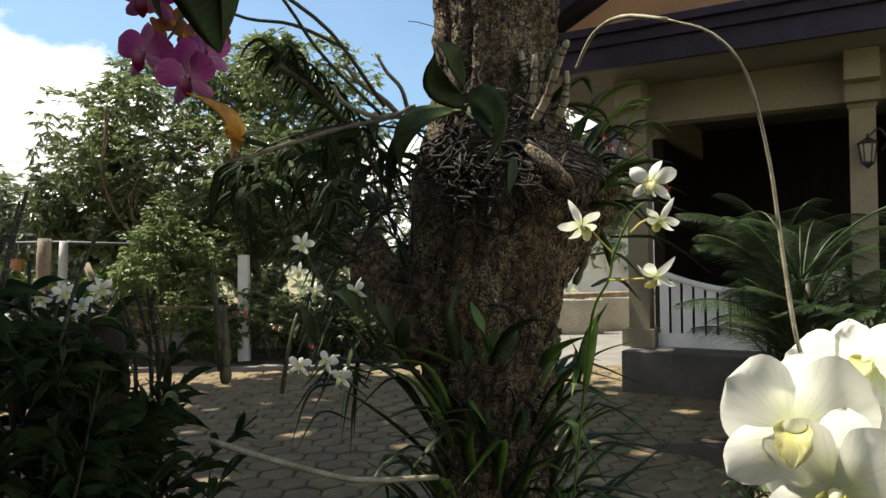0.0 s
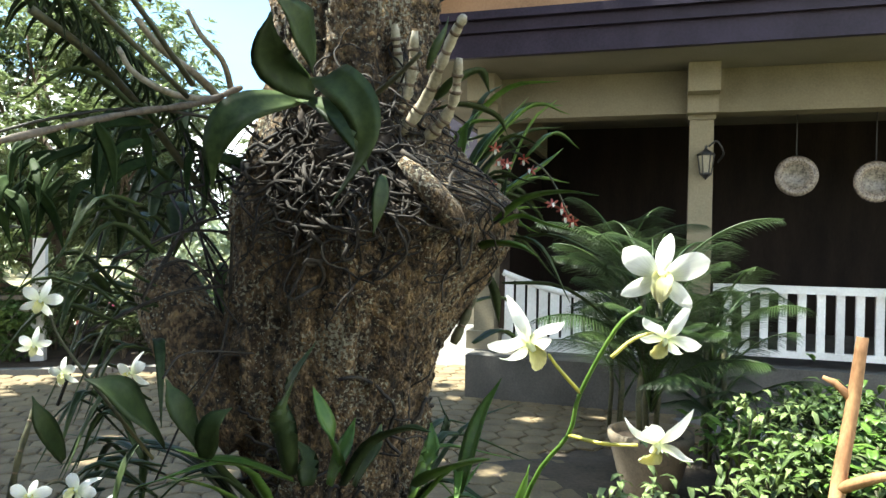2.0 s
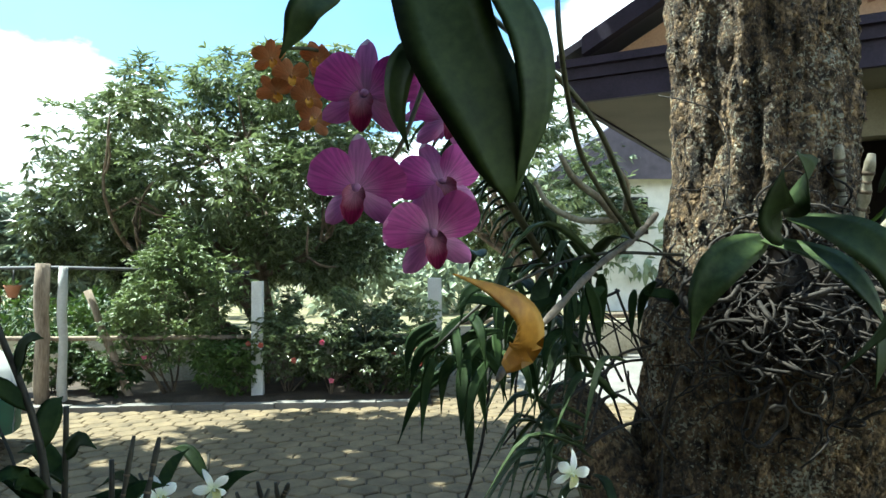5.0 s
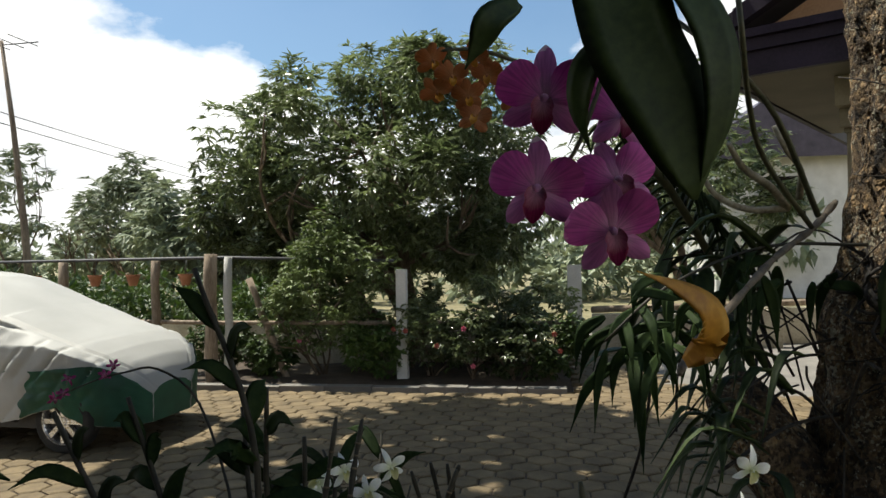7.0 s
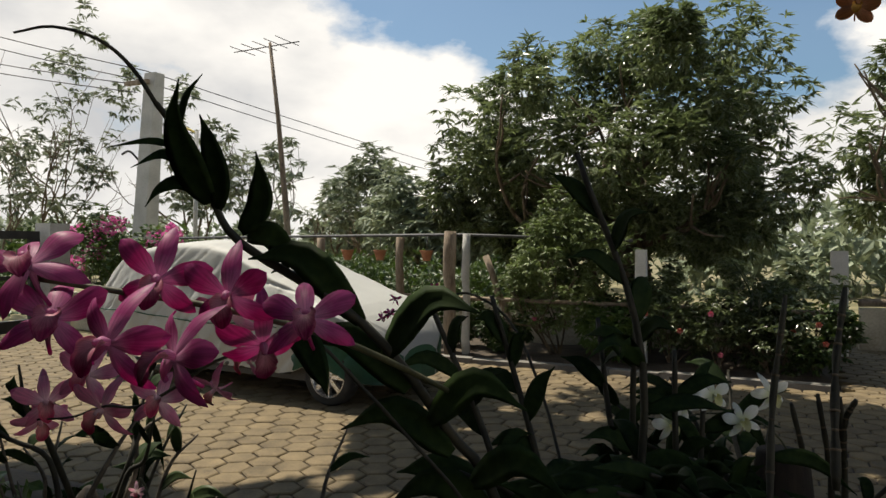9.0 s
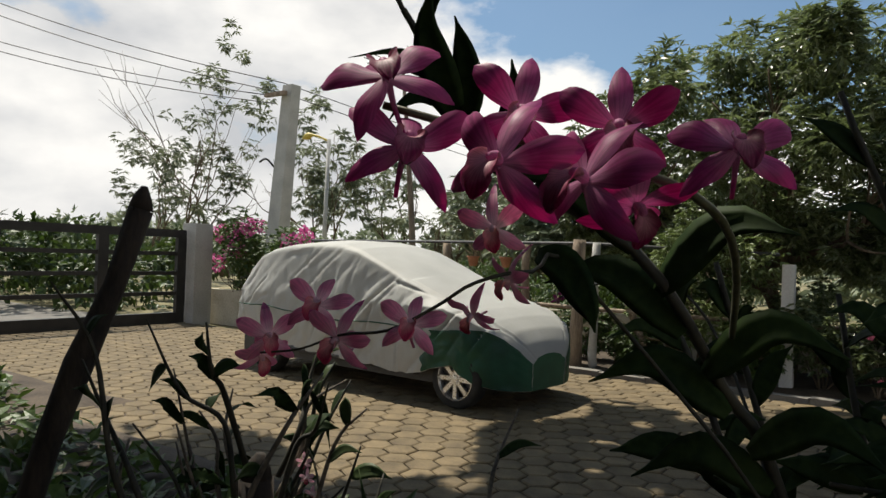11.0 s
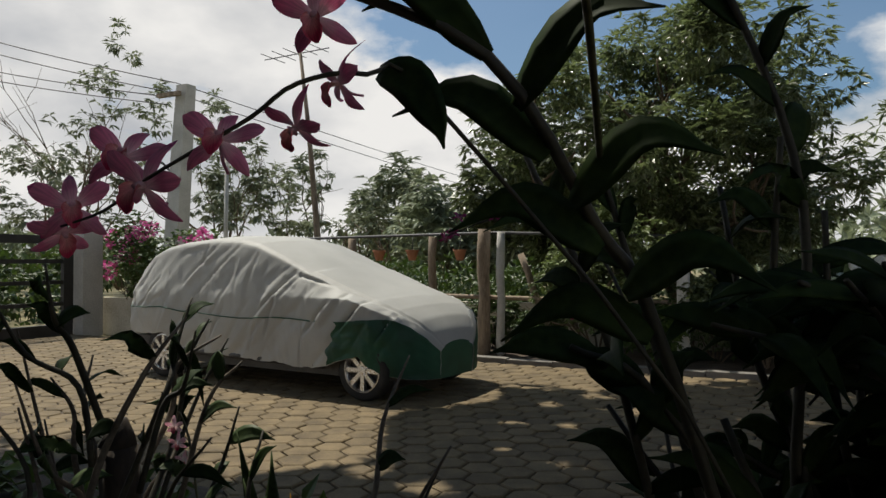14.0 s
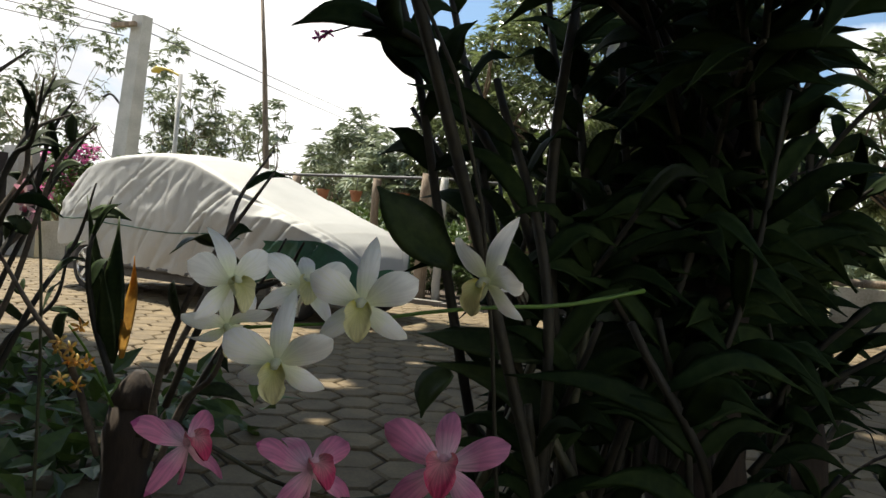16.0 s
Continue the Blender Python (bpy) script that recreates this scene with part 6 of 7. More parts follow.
# green strap leaves at the foot of the trunk
rng = np.random.default_rng(31)
gr = thing("ground_orchid_clump", (0.5587, 1.8364, 1.0166), "clump of upright glossy strap leaves at the trunk", "orchid")
for pts, w in (([(0.5059, 1.6964, 1.0903), (0.4954, 1.6737, 1.1728), (0.5095, 1.6692, 1.2386), (0.5427, 1.6866, 1.2926)], 0.012), ([(0.5825, 1.6698, 1.0931), (0.5608, 1.6639, 1.1561), (0.5481, 1.6811, 1.1966), (0.5393, 1.7002, 1.2226)], 0.010), ([(0.5873, 1.6626, 1.0805), (0.6210, 1.6171, 1.1516), (0.6567, 1.5705, 1.1841), (0.6838, 1.5359, 1.1890)], 0.012), ([(0.5670, 1.6704, 1.0794), (0.5871, 1.6806, 1.1264), (0.6061, 1.7063, 1.1709)], 0.010), ([(0.6063, 1.6883, 1.0688), (0.6341, 1.6952, 1.1178), (0.6498, 1.7201, 1.1562)], 0.010), ([(0.7969, 1.7694, 1.0199), (0.8367, 1.7877, 1.1328), (0.8795, 1.8011, 1.2070)], 0.012), ([(0.6927, 1.6489, 1.0758), (0.7056, 1.5766, 1.1162), (0.7335, 1.5279, 1.1448), (0.7548, 1.4970, 1.1602)], 0.012), ([(0.5144, 1.7235, 1.0717), (0.4422, 1.7187, 1.1030), (0.3837, 1.7333, 1.1105), (0.3400, 1.7448, 1.1255)], 0.010), ([(0.5324, 1.6826, 1.0780), (0.5304, 1.6987, 1.1175), (0.5045, 1.7164, 1.1445)], 0.010), ([(0.7136, 1.7702, 1.0104), (0.7472, 1.7814, 1.0804), (0.7551, 1.8141, 1.1312)], 0.011)):
    leaf(gr, pts, w, M_LEAFBRIGHT if rng.uniform() < 0.5 else M_LEAF, base=0.55, fold=0.45)
for k in range(105):
    a = rng.uniform(math.pi * 0.9, math.pi * 2.2)
    p = trunk_point(rng.uniform(0.78, 1.06), a, 0.005)
    d = Vector((math.cos(a), math.sin(a), 0))
    L = rng.uniform(0.13, 0.36)
    leaf(gr, [p, p + d * L * 0.45 + Vector((rng.normal(0, 0.02), rng.normal(0, 0.02), L * 0.5)), p + d * L * 0.9 + Vector((rng.normal(0, 0.05), 0, L * rng.uniform(0.1, 0.9)))], rng.uniform(0.005, 0.011), M_LEAF if k % 3 else M_LEAFBRIGHT, base=0.5, fold=0.4)
part("runner", Shape().tube(curve([(0.0153, 1.5060, 0.9691), (0.1687, 1.5594, 0.9016), (0.3003, 1.6147, 0.8536), (0.4629, 1.6990, 0.8306)], 6), 0.0065, 7), M_CANE, gr, "pale jointed runner")

# ---------------------------------------------------------------- white dendrobium spray, close on the right
GROW = 2.24
ws = thing("white_dendrobium_spray", (0.6883, 1.2444, 1.1644), "spray of open white dendrobium flowers on a thin stalk", "orchid")
WE = (0.50, 0.54, 1.40)
stem(ws, [(0.6837, 1.3193, 0.8964), (0.7023, 1.3082, 1.0811), (0.6953, 1.2116, 1.2237), (0.7117, 1.1711, 1.2798), (0.7180, 1.1629, 1.3173), (0.7366, 1.1369, 1.3752), (0.7548, 1.1298, 1.3929)], 0.0011, 0.0007, M_LEAFBRIGHT)
for pts in ([(0.7180, 1.1629, 1.3173), (0.6970, 1.1603, 1.3385), (0.6843, 1.1535, 1.3518)], [(0.7117, 1.1711, 1.2798), (0.7281, 1.1412, 1.2796), (0.7491, 1.1212, 1.2826)], [(0.7379, 1.1469, 1.3494), (0.7545, 1.1413, 1.3649), (0.7728, 1.1337, 1.3728)]):
    stem(ws, pts, 0.0008, 0.0006, M_WHITELIP, 5, "flower_stalk")
p = (0.7566, 1.1041, 1.4185)
bloom(ws, F_WHITE, p, toward(p, WE, 0.1, 0.1), 0.0168, (0.1, 0, 1))
p = (0.6688, 1.1584, 1.3592)
bloom(ws, F_WHITE, p, toward(p, WE, -0.55, -0.75), 0.0160, (-0.5, 0, 1))
p = (0.7780, 1.1309, 1.3653)
bloom(ws, F_WHITE, p, toward(p, WE, 0.5, -0.95), 0.0128, (0.6, 0, 1))
p = (0.7624, 1.1155, 1.2832)
bloom(ws, F_WHITE, p, toward(p, WE, 0.2, -1.1), 0.0137, (0.75, 0, 1))
leaf(ws, [(0.7053, 1.3074, 1.0812), (0.7155, 1.2883, 1.1734), (0.7199, 1.2760, 1.2219)], 0.005, M_LEAFBRIGHT)

# round white moth orchid blooms and their arching stalk
GROW = 1.3
ph = thing("white_moth_orchid", (0.6374, 0.4914, 1.1412), "large round white moth orchid blooms on an arching stalk", "orchid")
PE = (0.43, 0.12, 1.31)
for (pp, spin, tip, size) in (((0.6395, 0.5129, 1.2079), 0.05, 0.05, 0.036), ((0.6927, 0.5472, 1.2252), 0.3, 0.1, 0.034), ((0.6904, 0.5207, 1.2433), 0.5, 0.5, 0.026), ((0.6534, 0.4958, 1.1760), 0.1, -0.3, 0.036)):
    bloom(ph, F_PHAL, pp, toward(pp, PE, spin, tip), size)
stem(ph, [(0.5920, 0.5747, 1.4686), (0.6195, 0.5678, 1.4569), (0.6382, 0.5604, 1.4286), (0.6509, 0.5583, 1.3730), (0.6553, 0.5534, 1.3181), (0.6571, 0.5431, 1.2651), (0.6676, 0.5473, 1.2292), (0.6898, 0.5466, 1.1165), (0.7016, 0.5609, 0.9311)], 0.0007, 0.0012, M_CANE, 6)
stem(ph, [(0.5920, 0.5747, 1.4686), (0.5708, 0.6059, 1.4815), (0.5615, 0.6502, 1.4838), (0.5642, 0.7213, 1.4771)], 0.0013, 0.001, M_CANE, 6)

# bare orange-brown branch set in the soil
GROW = 1.0
br = thing("dry_branch", (2.5372, 2.7583, 0.3107), "bare orange-brown branch stuck in the bed", "branch")
part("limb", Shape().tube(curve([(2.5135, 2.7368, 0.2293), (2.5598, 2.7786, 0.3947), (2.6077, 2.8088, 0.5711), (2.6787, 2.8273, 0.8419), (2.7294, 2.8329, 1.1217)], 5), [0.034 - 0.0006 * i for i in range(21)], 9), M_STICK, br)
part("side_limb", Shape().tube([(2.5972, 2.8108, 0.5498), (2.6584, 2.7015, 0.6237), (2.6969, 2.6000, 0.6738)], [0.024, 0.02, 0.014], 8), M_STICK, br)
part("side_limb", Shape().tube([(2.6836, 2.8333, 0.8837), (2.6496, 2.8814, 0.9407), (2.6209, 2.9133, 0.9577)], [0.018, 0.014, 0.008], 8), M_STICK, br)

GROW = 1.66
# ---------------------------------------------------------------- white dendrobium group left of the trunk
wl = thing("white_dendrobium_plant", (0.2646, 1.7354, 1.0828), "dendrobium with small white flowers and broad green leaves", "orchid")
LE = (0.22, 0.80, 1.44)
for pts, w in (([(0.3251, 1.7467, 1.1261), (0.2912, 1.6848, 1.1984), (0.2632, 1.6620, 1.2371), (0.2303, 1.6654, 1.2485)], 0.020), ([(0.3745, 1.7715, 1.1140), (0.3461, 1.7288, 1.1901), (0.3257, 1.7419, 1.2332)], 0.014), ([(0.3837, 1.7333, 1.1105), (0.3960, 1.7146, 1.1682), (0.4231, 1.7161, 1.1921)], 0.013), ([(0.1946, 1.7159, 1.1254), (0.1768, 1.6823, 1.1866), (0.1649, 1.6751, 1.2266)], 0.010)):
    leaf(wl, pts, w, M_LEAF, up=(0, -0.7, 1))
stem(wl, [(0.3097, 1.7437, 1.1132), (0.2374, 1.7268, 1.2197), (0.1904, 1.7079, 1.2973), (0.1777, 1.7039, 1.3331)], 0.0018, 0.001, M_CANEDARK)
WLF = ((0.1665, 1.6969, 1.3515), (0.1571, 1.7045, 1.2889), (0.1928, 1.7153, 1.2465), (0.2844, 1.6976, 1.2487), (0.2231, 1.6650, 1.0967), (0.2549, 1.6623, 1.0604), (0.1617, 1.6811, 1.0872), (0.1688, 1.7239, 1.3631), (0.1623, 1.7508, 1.2740), (0.2661, 1.6712, 1.2557), (0.1872, 1.7516, 1.2248))
rng = np.random.default_rng(61)
for i, p in enumerate(WLF[:7]):
    bloom(wl, F_WHITE, p, toward(p, LE, rng.normal(0, 0.25), rng.normal(0, 0.2)), 0.0175 if i not in (1, 2) else 0.014, (rng.normal(0, 0.35), 0, 1))
stem(wl, [(0.3087, 1.6928, 1.0116), (0.2466, 1.6809, 1.0701), (0.1959, 1.6948, 1.1024), (0.1571, 1.6965, 1.0830)], 0.0014, 0.001, M_CANEDARK)
cane(wl, [(-0.0111, 1.7258, 1.0437), (-0.0099, 1.7219, 1.1274), (-0.0205, 1.7453, 1.2173)], 0.008, M_CANEDARK, 4)
cane(wl, [(-0.0337, 1.7651, 1.0638), (-0.0465, 1.7856, 1.1942), (-0.0604, 1.8021, 1.2967)], 0.0045, M_CANEDARK, 7)
cane(wl, [(0.1058, 1.7702, 1.0101), (0.1207, 1.7758, 1.1108), (0.1374, 1.8016, 1.1925)], 0.0035, M_CANEDARK, 5)

# ---------------------------------------------------------------- hanging purple orchid
GROW = 2.2
pu = thing("purple_dendrobium_plant", (0.2623, 1.7640, 1.6687), "hanging dendrobium with rich purple flowers and a yellowing leaf", "orchid")
PV = (-0.08, 0.70, 1.65)
cane(pu, [(0.42, 2.05, 1.74), (0.350, 1.97, 1.69), (0.245, 1.84, 1.640), (0.122, 1.665, 1.565), (0.074, 1.61, 1.536), (0.043, 1.53, 1.513)], 0.0030, M_STICKGREY, 10)
leaf(pu, [(0.0523, 1.5416, 1.5246), (0.0714, 1.5024, 1.5560), (0.0658, 1.4800, 1.5918), (0.0299, 1.4688, 1.6187), (-0.0126, 1.4654, 1.6366)], 0.0092, M_YELLOW, fold=0.12, up=(0.2, -1, 0.6))
leaf(pu, [(-0.0296, 1.4586, 1.9518), (-0.0124, 1.4553, 1.8786), (0.0292, 1.4584, 1.7956), (0.0509, 1.4671, 1.7123)], 0.0235, up=(0, -1, 0.2), fold=0.15, base=1.0)
leaf(pu, [(0.0237, 1.4504, 1.9613), (0.0638, 1.4432, 1.8875), (0.0729, 1.4483, 1.8116), (0.0568, 1.4644, 1.7302)], 0.0120, up=(0.4, -1, 0.2), fold=0.2, base=0.7)
leaf(pu, [(-0.0291, 1.4783, 1.8980), (-0.0601, 1.4620, 1.8621), (-0.0695, 1.4735, 1.8165), (-0.0575, 1.4824, 1.7693)], 0.0085, up=(-0.5, -1, 0.2))
leaf(pu, [(-0.1358, 1.5132, 1.9532), (-0.1676, 1.4902, 1.9284), (-0.1839, 1.4966, 1.9024), (-0.2004, 1.5021, 1.8757)], 0.0085, up=(0.4, -1, 0.3))
stem(pu, [(0.3327, 1.9258, 1.6913), (0.2134, 1.7689, 1.7886), (0.1615, 1.6563, 1.8502), (0.1194, 1.5315, 1.9166), (0.1392, 1.6331, 2.0402)], 0.0022, 0.0014, M_CANEDARK)
stem(pu, [(0.3417, 1.9219, 1.7107), (0.2277, 1.7557, 1.8462), (0.1098, 1.5860, 1.8988), (0.0579, 1.6201, 1.9597), (-0.0064, 1.5320, 1.9820)], 0.0024, 0.0014, M_CANEDARK)
stem(pu, [(0.0101, 1.6021, 2.0132), (-0.0280, 1.5781, 1.8977), (-0.0635, 1.5693, 1.7982), (-0.0911, 1.5602, 1.7491), (-0.0846, 1.5642, 1.7018)], 0.0019, 0.001, M_CANEDARK)
for (p, sp, tp, sz, up) in (((-0.1074, 1.5280, 1.8404), 0.15, -0.1, 0.0205, (0.1, 0, 1)), ((-0.1187, 1.5441, 1.7341), 0.1, -0.1, 0.0205, (0.15, 0, 1)), ((-0.0299, 1.5334, 1.6802), -0.1, -0.15, 0.0195, (-0.1, 0, 1)), ((-0.0169, 1.5911, 1.7452), -0.2, 0.1, 0.0195, (-0.25, 0, 1)), ((-0.0091, 1.5945, 1.8274), -0.4, 0.2, 0.0165, (0.3, 0, 1)), ((-0.0257, 1.6229, 1.8474), -0.2, 0.5, 0.014, (0.6, 0, 1))):
    bloom(pu, F_PURPLE, p, toward(p, PV, sp, tp), sz * 1.40, up)
GROW = 2.9
og = thing("orange_orchid_spray", (-0.1457, 1.8141, 2.0060), "faded orange orchid flowers on a hanging spray", "orchid")
stem(og, [(0.2061, 2.4177, 2.0060), (0.0363, 2.3778, 2.0737), (-0.1022, 2.3343, 2.0797), (-0.2416, 2.2704, 2.1147), (-0.3544, 2.2382, 2.1107)], 0.0022, 0.0012, M_CANEDARK)
rng = np.random.default_rng(62)
for p in ((-0.3482, 2.2454, 2.0892), (-0.3073, 2.2574, 2.0553), (-0.3409, 2.2648, 2.0232), (-0.2716, 2.2704, 2.0102), (-0.2522, 2.2754, 2.0992), (-0.2279, 2.2868, 2.0600), (-0.1808, 2.2976, 2.0137), (-0.2586, 2.2812, 1.9650)):
    bloom(og, F_ORANGE, p, toward(p, PV, rng.normal(0, 0.5), rng.normal(0, 0.4)), 0.0145, (rng.normal(0, 0.6), 0, 1))

# ---------------------------------------------------------------- leafy dendrobium by the driveway, magenta and pink sprays
GROW = 2.4
ld = thing("leafy_dendrobium_plant", (-0.5923, 1.6835, 0.6862), "dendrobium clump with pointed leaves on upright dark canes", "orchid")


def leafy_cane(parent, pts, r, n, L, w, seed, mat=M_SHADELEAF, dark=M_SHADECANE, first=0.30):
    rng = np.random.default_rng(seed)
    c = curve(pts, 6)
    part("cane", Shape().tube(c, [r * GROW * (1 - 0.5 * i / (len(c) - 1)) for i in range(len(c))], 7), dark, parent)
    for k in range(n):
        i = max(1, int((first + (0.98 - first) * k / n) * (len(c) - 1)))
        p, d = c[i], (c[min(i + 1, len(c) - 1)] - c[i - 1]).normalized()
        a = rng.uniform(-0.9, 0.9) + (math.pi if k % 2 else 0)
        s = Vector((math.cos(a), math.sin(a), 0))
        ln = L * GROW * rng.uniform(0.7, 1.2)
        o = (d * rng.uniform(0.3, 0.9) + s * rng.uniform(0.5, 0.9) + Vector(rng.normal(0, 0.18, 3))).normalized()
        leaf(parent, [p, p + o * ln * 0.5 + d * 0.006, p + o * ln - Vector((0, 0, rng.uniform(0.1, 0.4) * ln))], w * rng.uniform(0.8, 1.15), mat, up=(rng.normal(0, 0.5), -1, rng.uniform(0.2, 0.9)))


LB = Vector((-0.52, 1.80, 0.0))
for k, (tip, n, seed) in enumerate((((-0.9206, 1.7464, 1.4072), 8, 1), ((-0.6762, 1.7609, 1.6407), 7, 2), ((-0.8463, 1.8421, 1.4124), 7, 3), ((-0.6045, 1.8806, 1.4242), 6, 6), ((-0.6917, 1.9746, 1.3684), 6, 7), ((-0.5526, 1.9279, 1.3254), 6, 8), ((-0.5123, 1.9956, 1.2562), 6, 11))):
    rng = np.random.default_rng(200 + k)
    b, t = LB + Vector((rng.normal(0, 0.07), rng.normal(0, 0.05), -0.03)), Vector(tip)
    m1 = b.lerp(t, 0.45) + Vector((0, 0, 0.10)) + Vector((*rng.normal(0, 0.03, 2), 0))
    m2 = b.lerp(t, 0.78) + Vector((0, 0, 0.05)) + Vector((*rng.normal(0, 0.02, 2), 0))
    leafy_cane(ld, [b, m1, m2, t], 0.0036, n + 1, 0.048, 0.0066, seed, first=0.5)
leafy_cane(ld, [LB, LB + Vector((-0.05, -0.05, 0.75)), (-0.74, 1.74, 1.08), (-0.84, 1.69, 1.15)], 0.0036, 6, 0.050, 0.009, 4, first=0.55)
rng = np.random.default_rng(66)
for k in range(14):
    b = LB + Vector((rng.normal(-0.03, 0.06), rng.normal(0, 0.06), -0.03))
    h = rng.uniform(0.7, 1.26)
    d = Vector((rng.normal(0, 0.09), rng.normal(0, 0.13), 1)).normalized()
    leafy_cane(ld, [b, b + d * h * 0.4 + Vector(rng.normal(0, 0.02, 3)), b + d * h * 0.75 + Vector((rng.normal(0, 0.04), rng.normal(0, 0.04), 0)), b + d * h + Vector((rng.normal(0, 0.08), rng.normal(0, 0.08), 0))], rng.uniform(0.0025, 0.0042), int(rng.integers(6, 11)), rng.uniform(0.045, 0.07), rng.uniform(0.004, 0.007), 100 + k, first=0.66)
# short leafy shoots crowding the stump's top
for k in range(30):
    b = Vector((-0.42 + rng.normal(0, 0.045), 1.95 + rng.normal(0, 0.04), rng.uniform(0.66, 0.96)))
    a = rng.uniform(0, 2 * math.pi)
    d = Vector((0.75 * math.cos(a), 0.75 * math.sin(a), rng.uniform(0.1, 1.0))).normalized()
    ln = rng.uniform(0.12, 0.24)
    e = b + d * ln
    e.z = min(e.z, 1.16)
    leafy_cane(ld, [b, b.lerp(e, 0.5) + Vector(rng.normal(0, 0.015, 3)), e], 0.0026, 9, rng.uniform(0.040, 0.06), rng.uniform(0.006, 0.009), 600 + k, first=0.1)
# leafy canes arching from the stump over the path
for k in range(13):
    b = Vector((-0.38 + rng.normal(0, 0.03), 1.92 + rng.normal(0, 0.03), rng.uniform(0.92, 1.06)))
    e = Vector((rng.uniform(-0.44, -0.27), rng.uniform(1.28, 1.60), 0))
    e.z = 1.08 + 0.17 * (1.7 - e.y) / 0.5 + rng.uniform(-0.06, 0.05)
    leafy_cane(ld, [b, b.lerp(e, 0.4) + Vector((0, 0, 0.04)), b.lerp(e, 0.75) + Vector((0, 0, 0.03)), e], 0.0020, 10, rng.uniform(0.034, 0.046), rng.uniform(0.004, 0.006), 700 + k, first=0.25)
for k in range(7):
    b = Vector((-0.42 + rng.normal(0, 0.02), 1.92 + rng.normal(0, 0.03), rng.uniform(0.96, 1.08)))
    e = Vector((rng.uniform(-0.66, -0.52), rng.uniform(1.38, 1.56), rng.uniform(1.18, 1.26)))
    leafy_cane(ld, [b, b.lerp(e, 0.4) + Vector((0.01, 0, 0.03)), b.lerp(e, 0.75) + Vector((0.01, 0, 0.02)), e], 0.0020, 10, rng.uniform(0.036, 0.048), rng.uniform(0.004, 0.006), 760 + k, first=0.35)
# tall dark cane with pointed leaves
GROW = 1.5
tl = thing("tall_dendrobium_cane", LB, "tall dark dendrobium cane with pointed leaves and a bare tip", "orchid")
stem(tl, [LB + Vector((0.03, -0.05, -0.03)), LB + Vector((0.0, -0.12, 0.45)), (-0.6803, 1.4828, 1.1499), (-0.7356, 1.4231, 1.2883), (-0.7965, 1.3346, 1.4183), (-0.9442, 1.3180, 1.5013), (-0.9790, 1.3073, 1.5544), (-1.0133, 1.2839, 1.6330), (-1.0219, 1.2683, 1.6570)], 0.0050, 0.0022, M_SHADECANE)
for k in range(7):
    p = Vector((-0.7965, 1.3346, 1.4183)).lerp(Vector((-0.6803, 1.4828, 1.1499)), k / 7)
    o = Vector((0.10 if k % 2 else -0.11, -0.02, 0.08 - 0.01 * k))
    leaf(tl, [p, p + o * 0.6 + Vector((0, 0, 0.02)), p + o * 1.2 - Vector((0, 0, 0.03))], 0.013, M_SHADELEAF, up=(0.1, -1, 0.4))
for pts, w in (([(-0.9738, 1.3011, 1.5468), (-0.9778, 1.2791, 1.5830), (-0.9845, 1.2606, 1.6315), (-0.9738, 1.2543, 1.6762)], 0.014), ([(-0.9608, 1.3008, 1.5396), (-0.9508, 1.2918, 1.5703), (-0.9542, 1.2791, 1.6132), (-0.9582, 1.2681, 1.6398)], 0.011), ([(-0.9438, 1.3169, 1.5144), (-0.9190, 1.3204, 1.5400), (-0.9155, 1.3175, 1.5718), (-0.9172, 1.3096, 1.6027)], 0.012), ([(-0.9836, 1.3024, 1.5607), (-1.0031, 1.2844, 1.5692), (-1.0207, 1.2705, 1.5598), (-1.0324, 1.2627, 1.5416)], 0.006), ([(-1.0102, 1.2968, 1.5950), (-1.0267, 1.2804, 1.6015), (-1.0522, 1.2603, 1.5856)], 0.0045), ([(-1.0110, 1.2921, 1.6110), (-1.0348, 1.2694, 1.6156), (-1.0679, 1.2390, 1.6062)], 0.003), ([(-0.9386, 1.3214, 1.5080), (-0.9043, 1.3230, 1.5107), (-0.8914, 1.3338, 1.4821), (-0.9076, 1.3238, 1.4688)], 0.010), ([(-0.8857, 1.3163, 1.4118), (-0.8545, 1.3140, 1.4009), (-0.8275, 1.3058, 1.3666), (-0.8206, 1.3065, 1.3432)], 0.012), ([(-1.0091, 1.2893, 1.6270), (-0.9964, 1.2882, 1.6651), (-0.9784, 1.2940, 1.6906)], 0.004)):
    leaf(tl, pts, w, M_SHADELEAF, up=(0.1, -1, 0.2))
stem(tl, [(-1.0205, 1.2718, 1.6510), (-1.0322, 1.2454, 1.6916), (-1.0489, 1.2172, 1.7167), (-1.0754, 1.1837, 1.7246), (-1.1003, 1.1588, 1.7147)], 0.0018, 0.0008, M_SHADECANE)

GROW = 2.44
mg = thing("magenta_dendrobium_spray", (-0.7404, 1.3186, 1.3896), "dense spray of magenta dendrobium flowers seen close", "orchid")
ME = (-0.4520, 0.6450, 1.4460)
rng = np.random.default_rng(63)
MP = [(-0.7826, 0.9548, 1.4896), (-0.7764, 0.9640, 1.4586), (-0.7242, 0.9584, 1.4474), (-0.6918, 0.9724, 1.4402), (-0.6978, 1.0544, 1.4354), (-0.6444, 1.0272, 1.4588), (-0.7422, 1.0092, 1.4786), (-0.6956, 1.0194, 1.4698)]
for i, p in enumerate(MP):
    bloom(mg, F_MAGENTA, p, toward(p, ME, rng.normal(0, 0.55), rng.normal(0, 0.4)), (0.0137, 0.0137, 0.0135, 0.0135, 0.0135, 0.0125, 0.0133, 0.0130)[i], (rng.normal(0, 0.25), 0, 1))
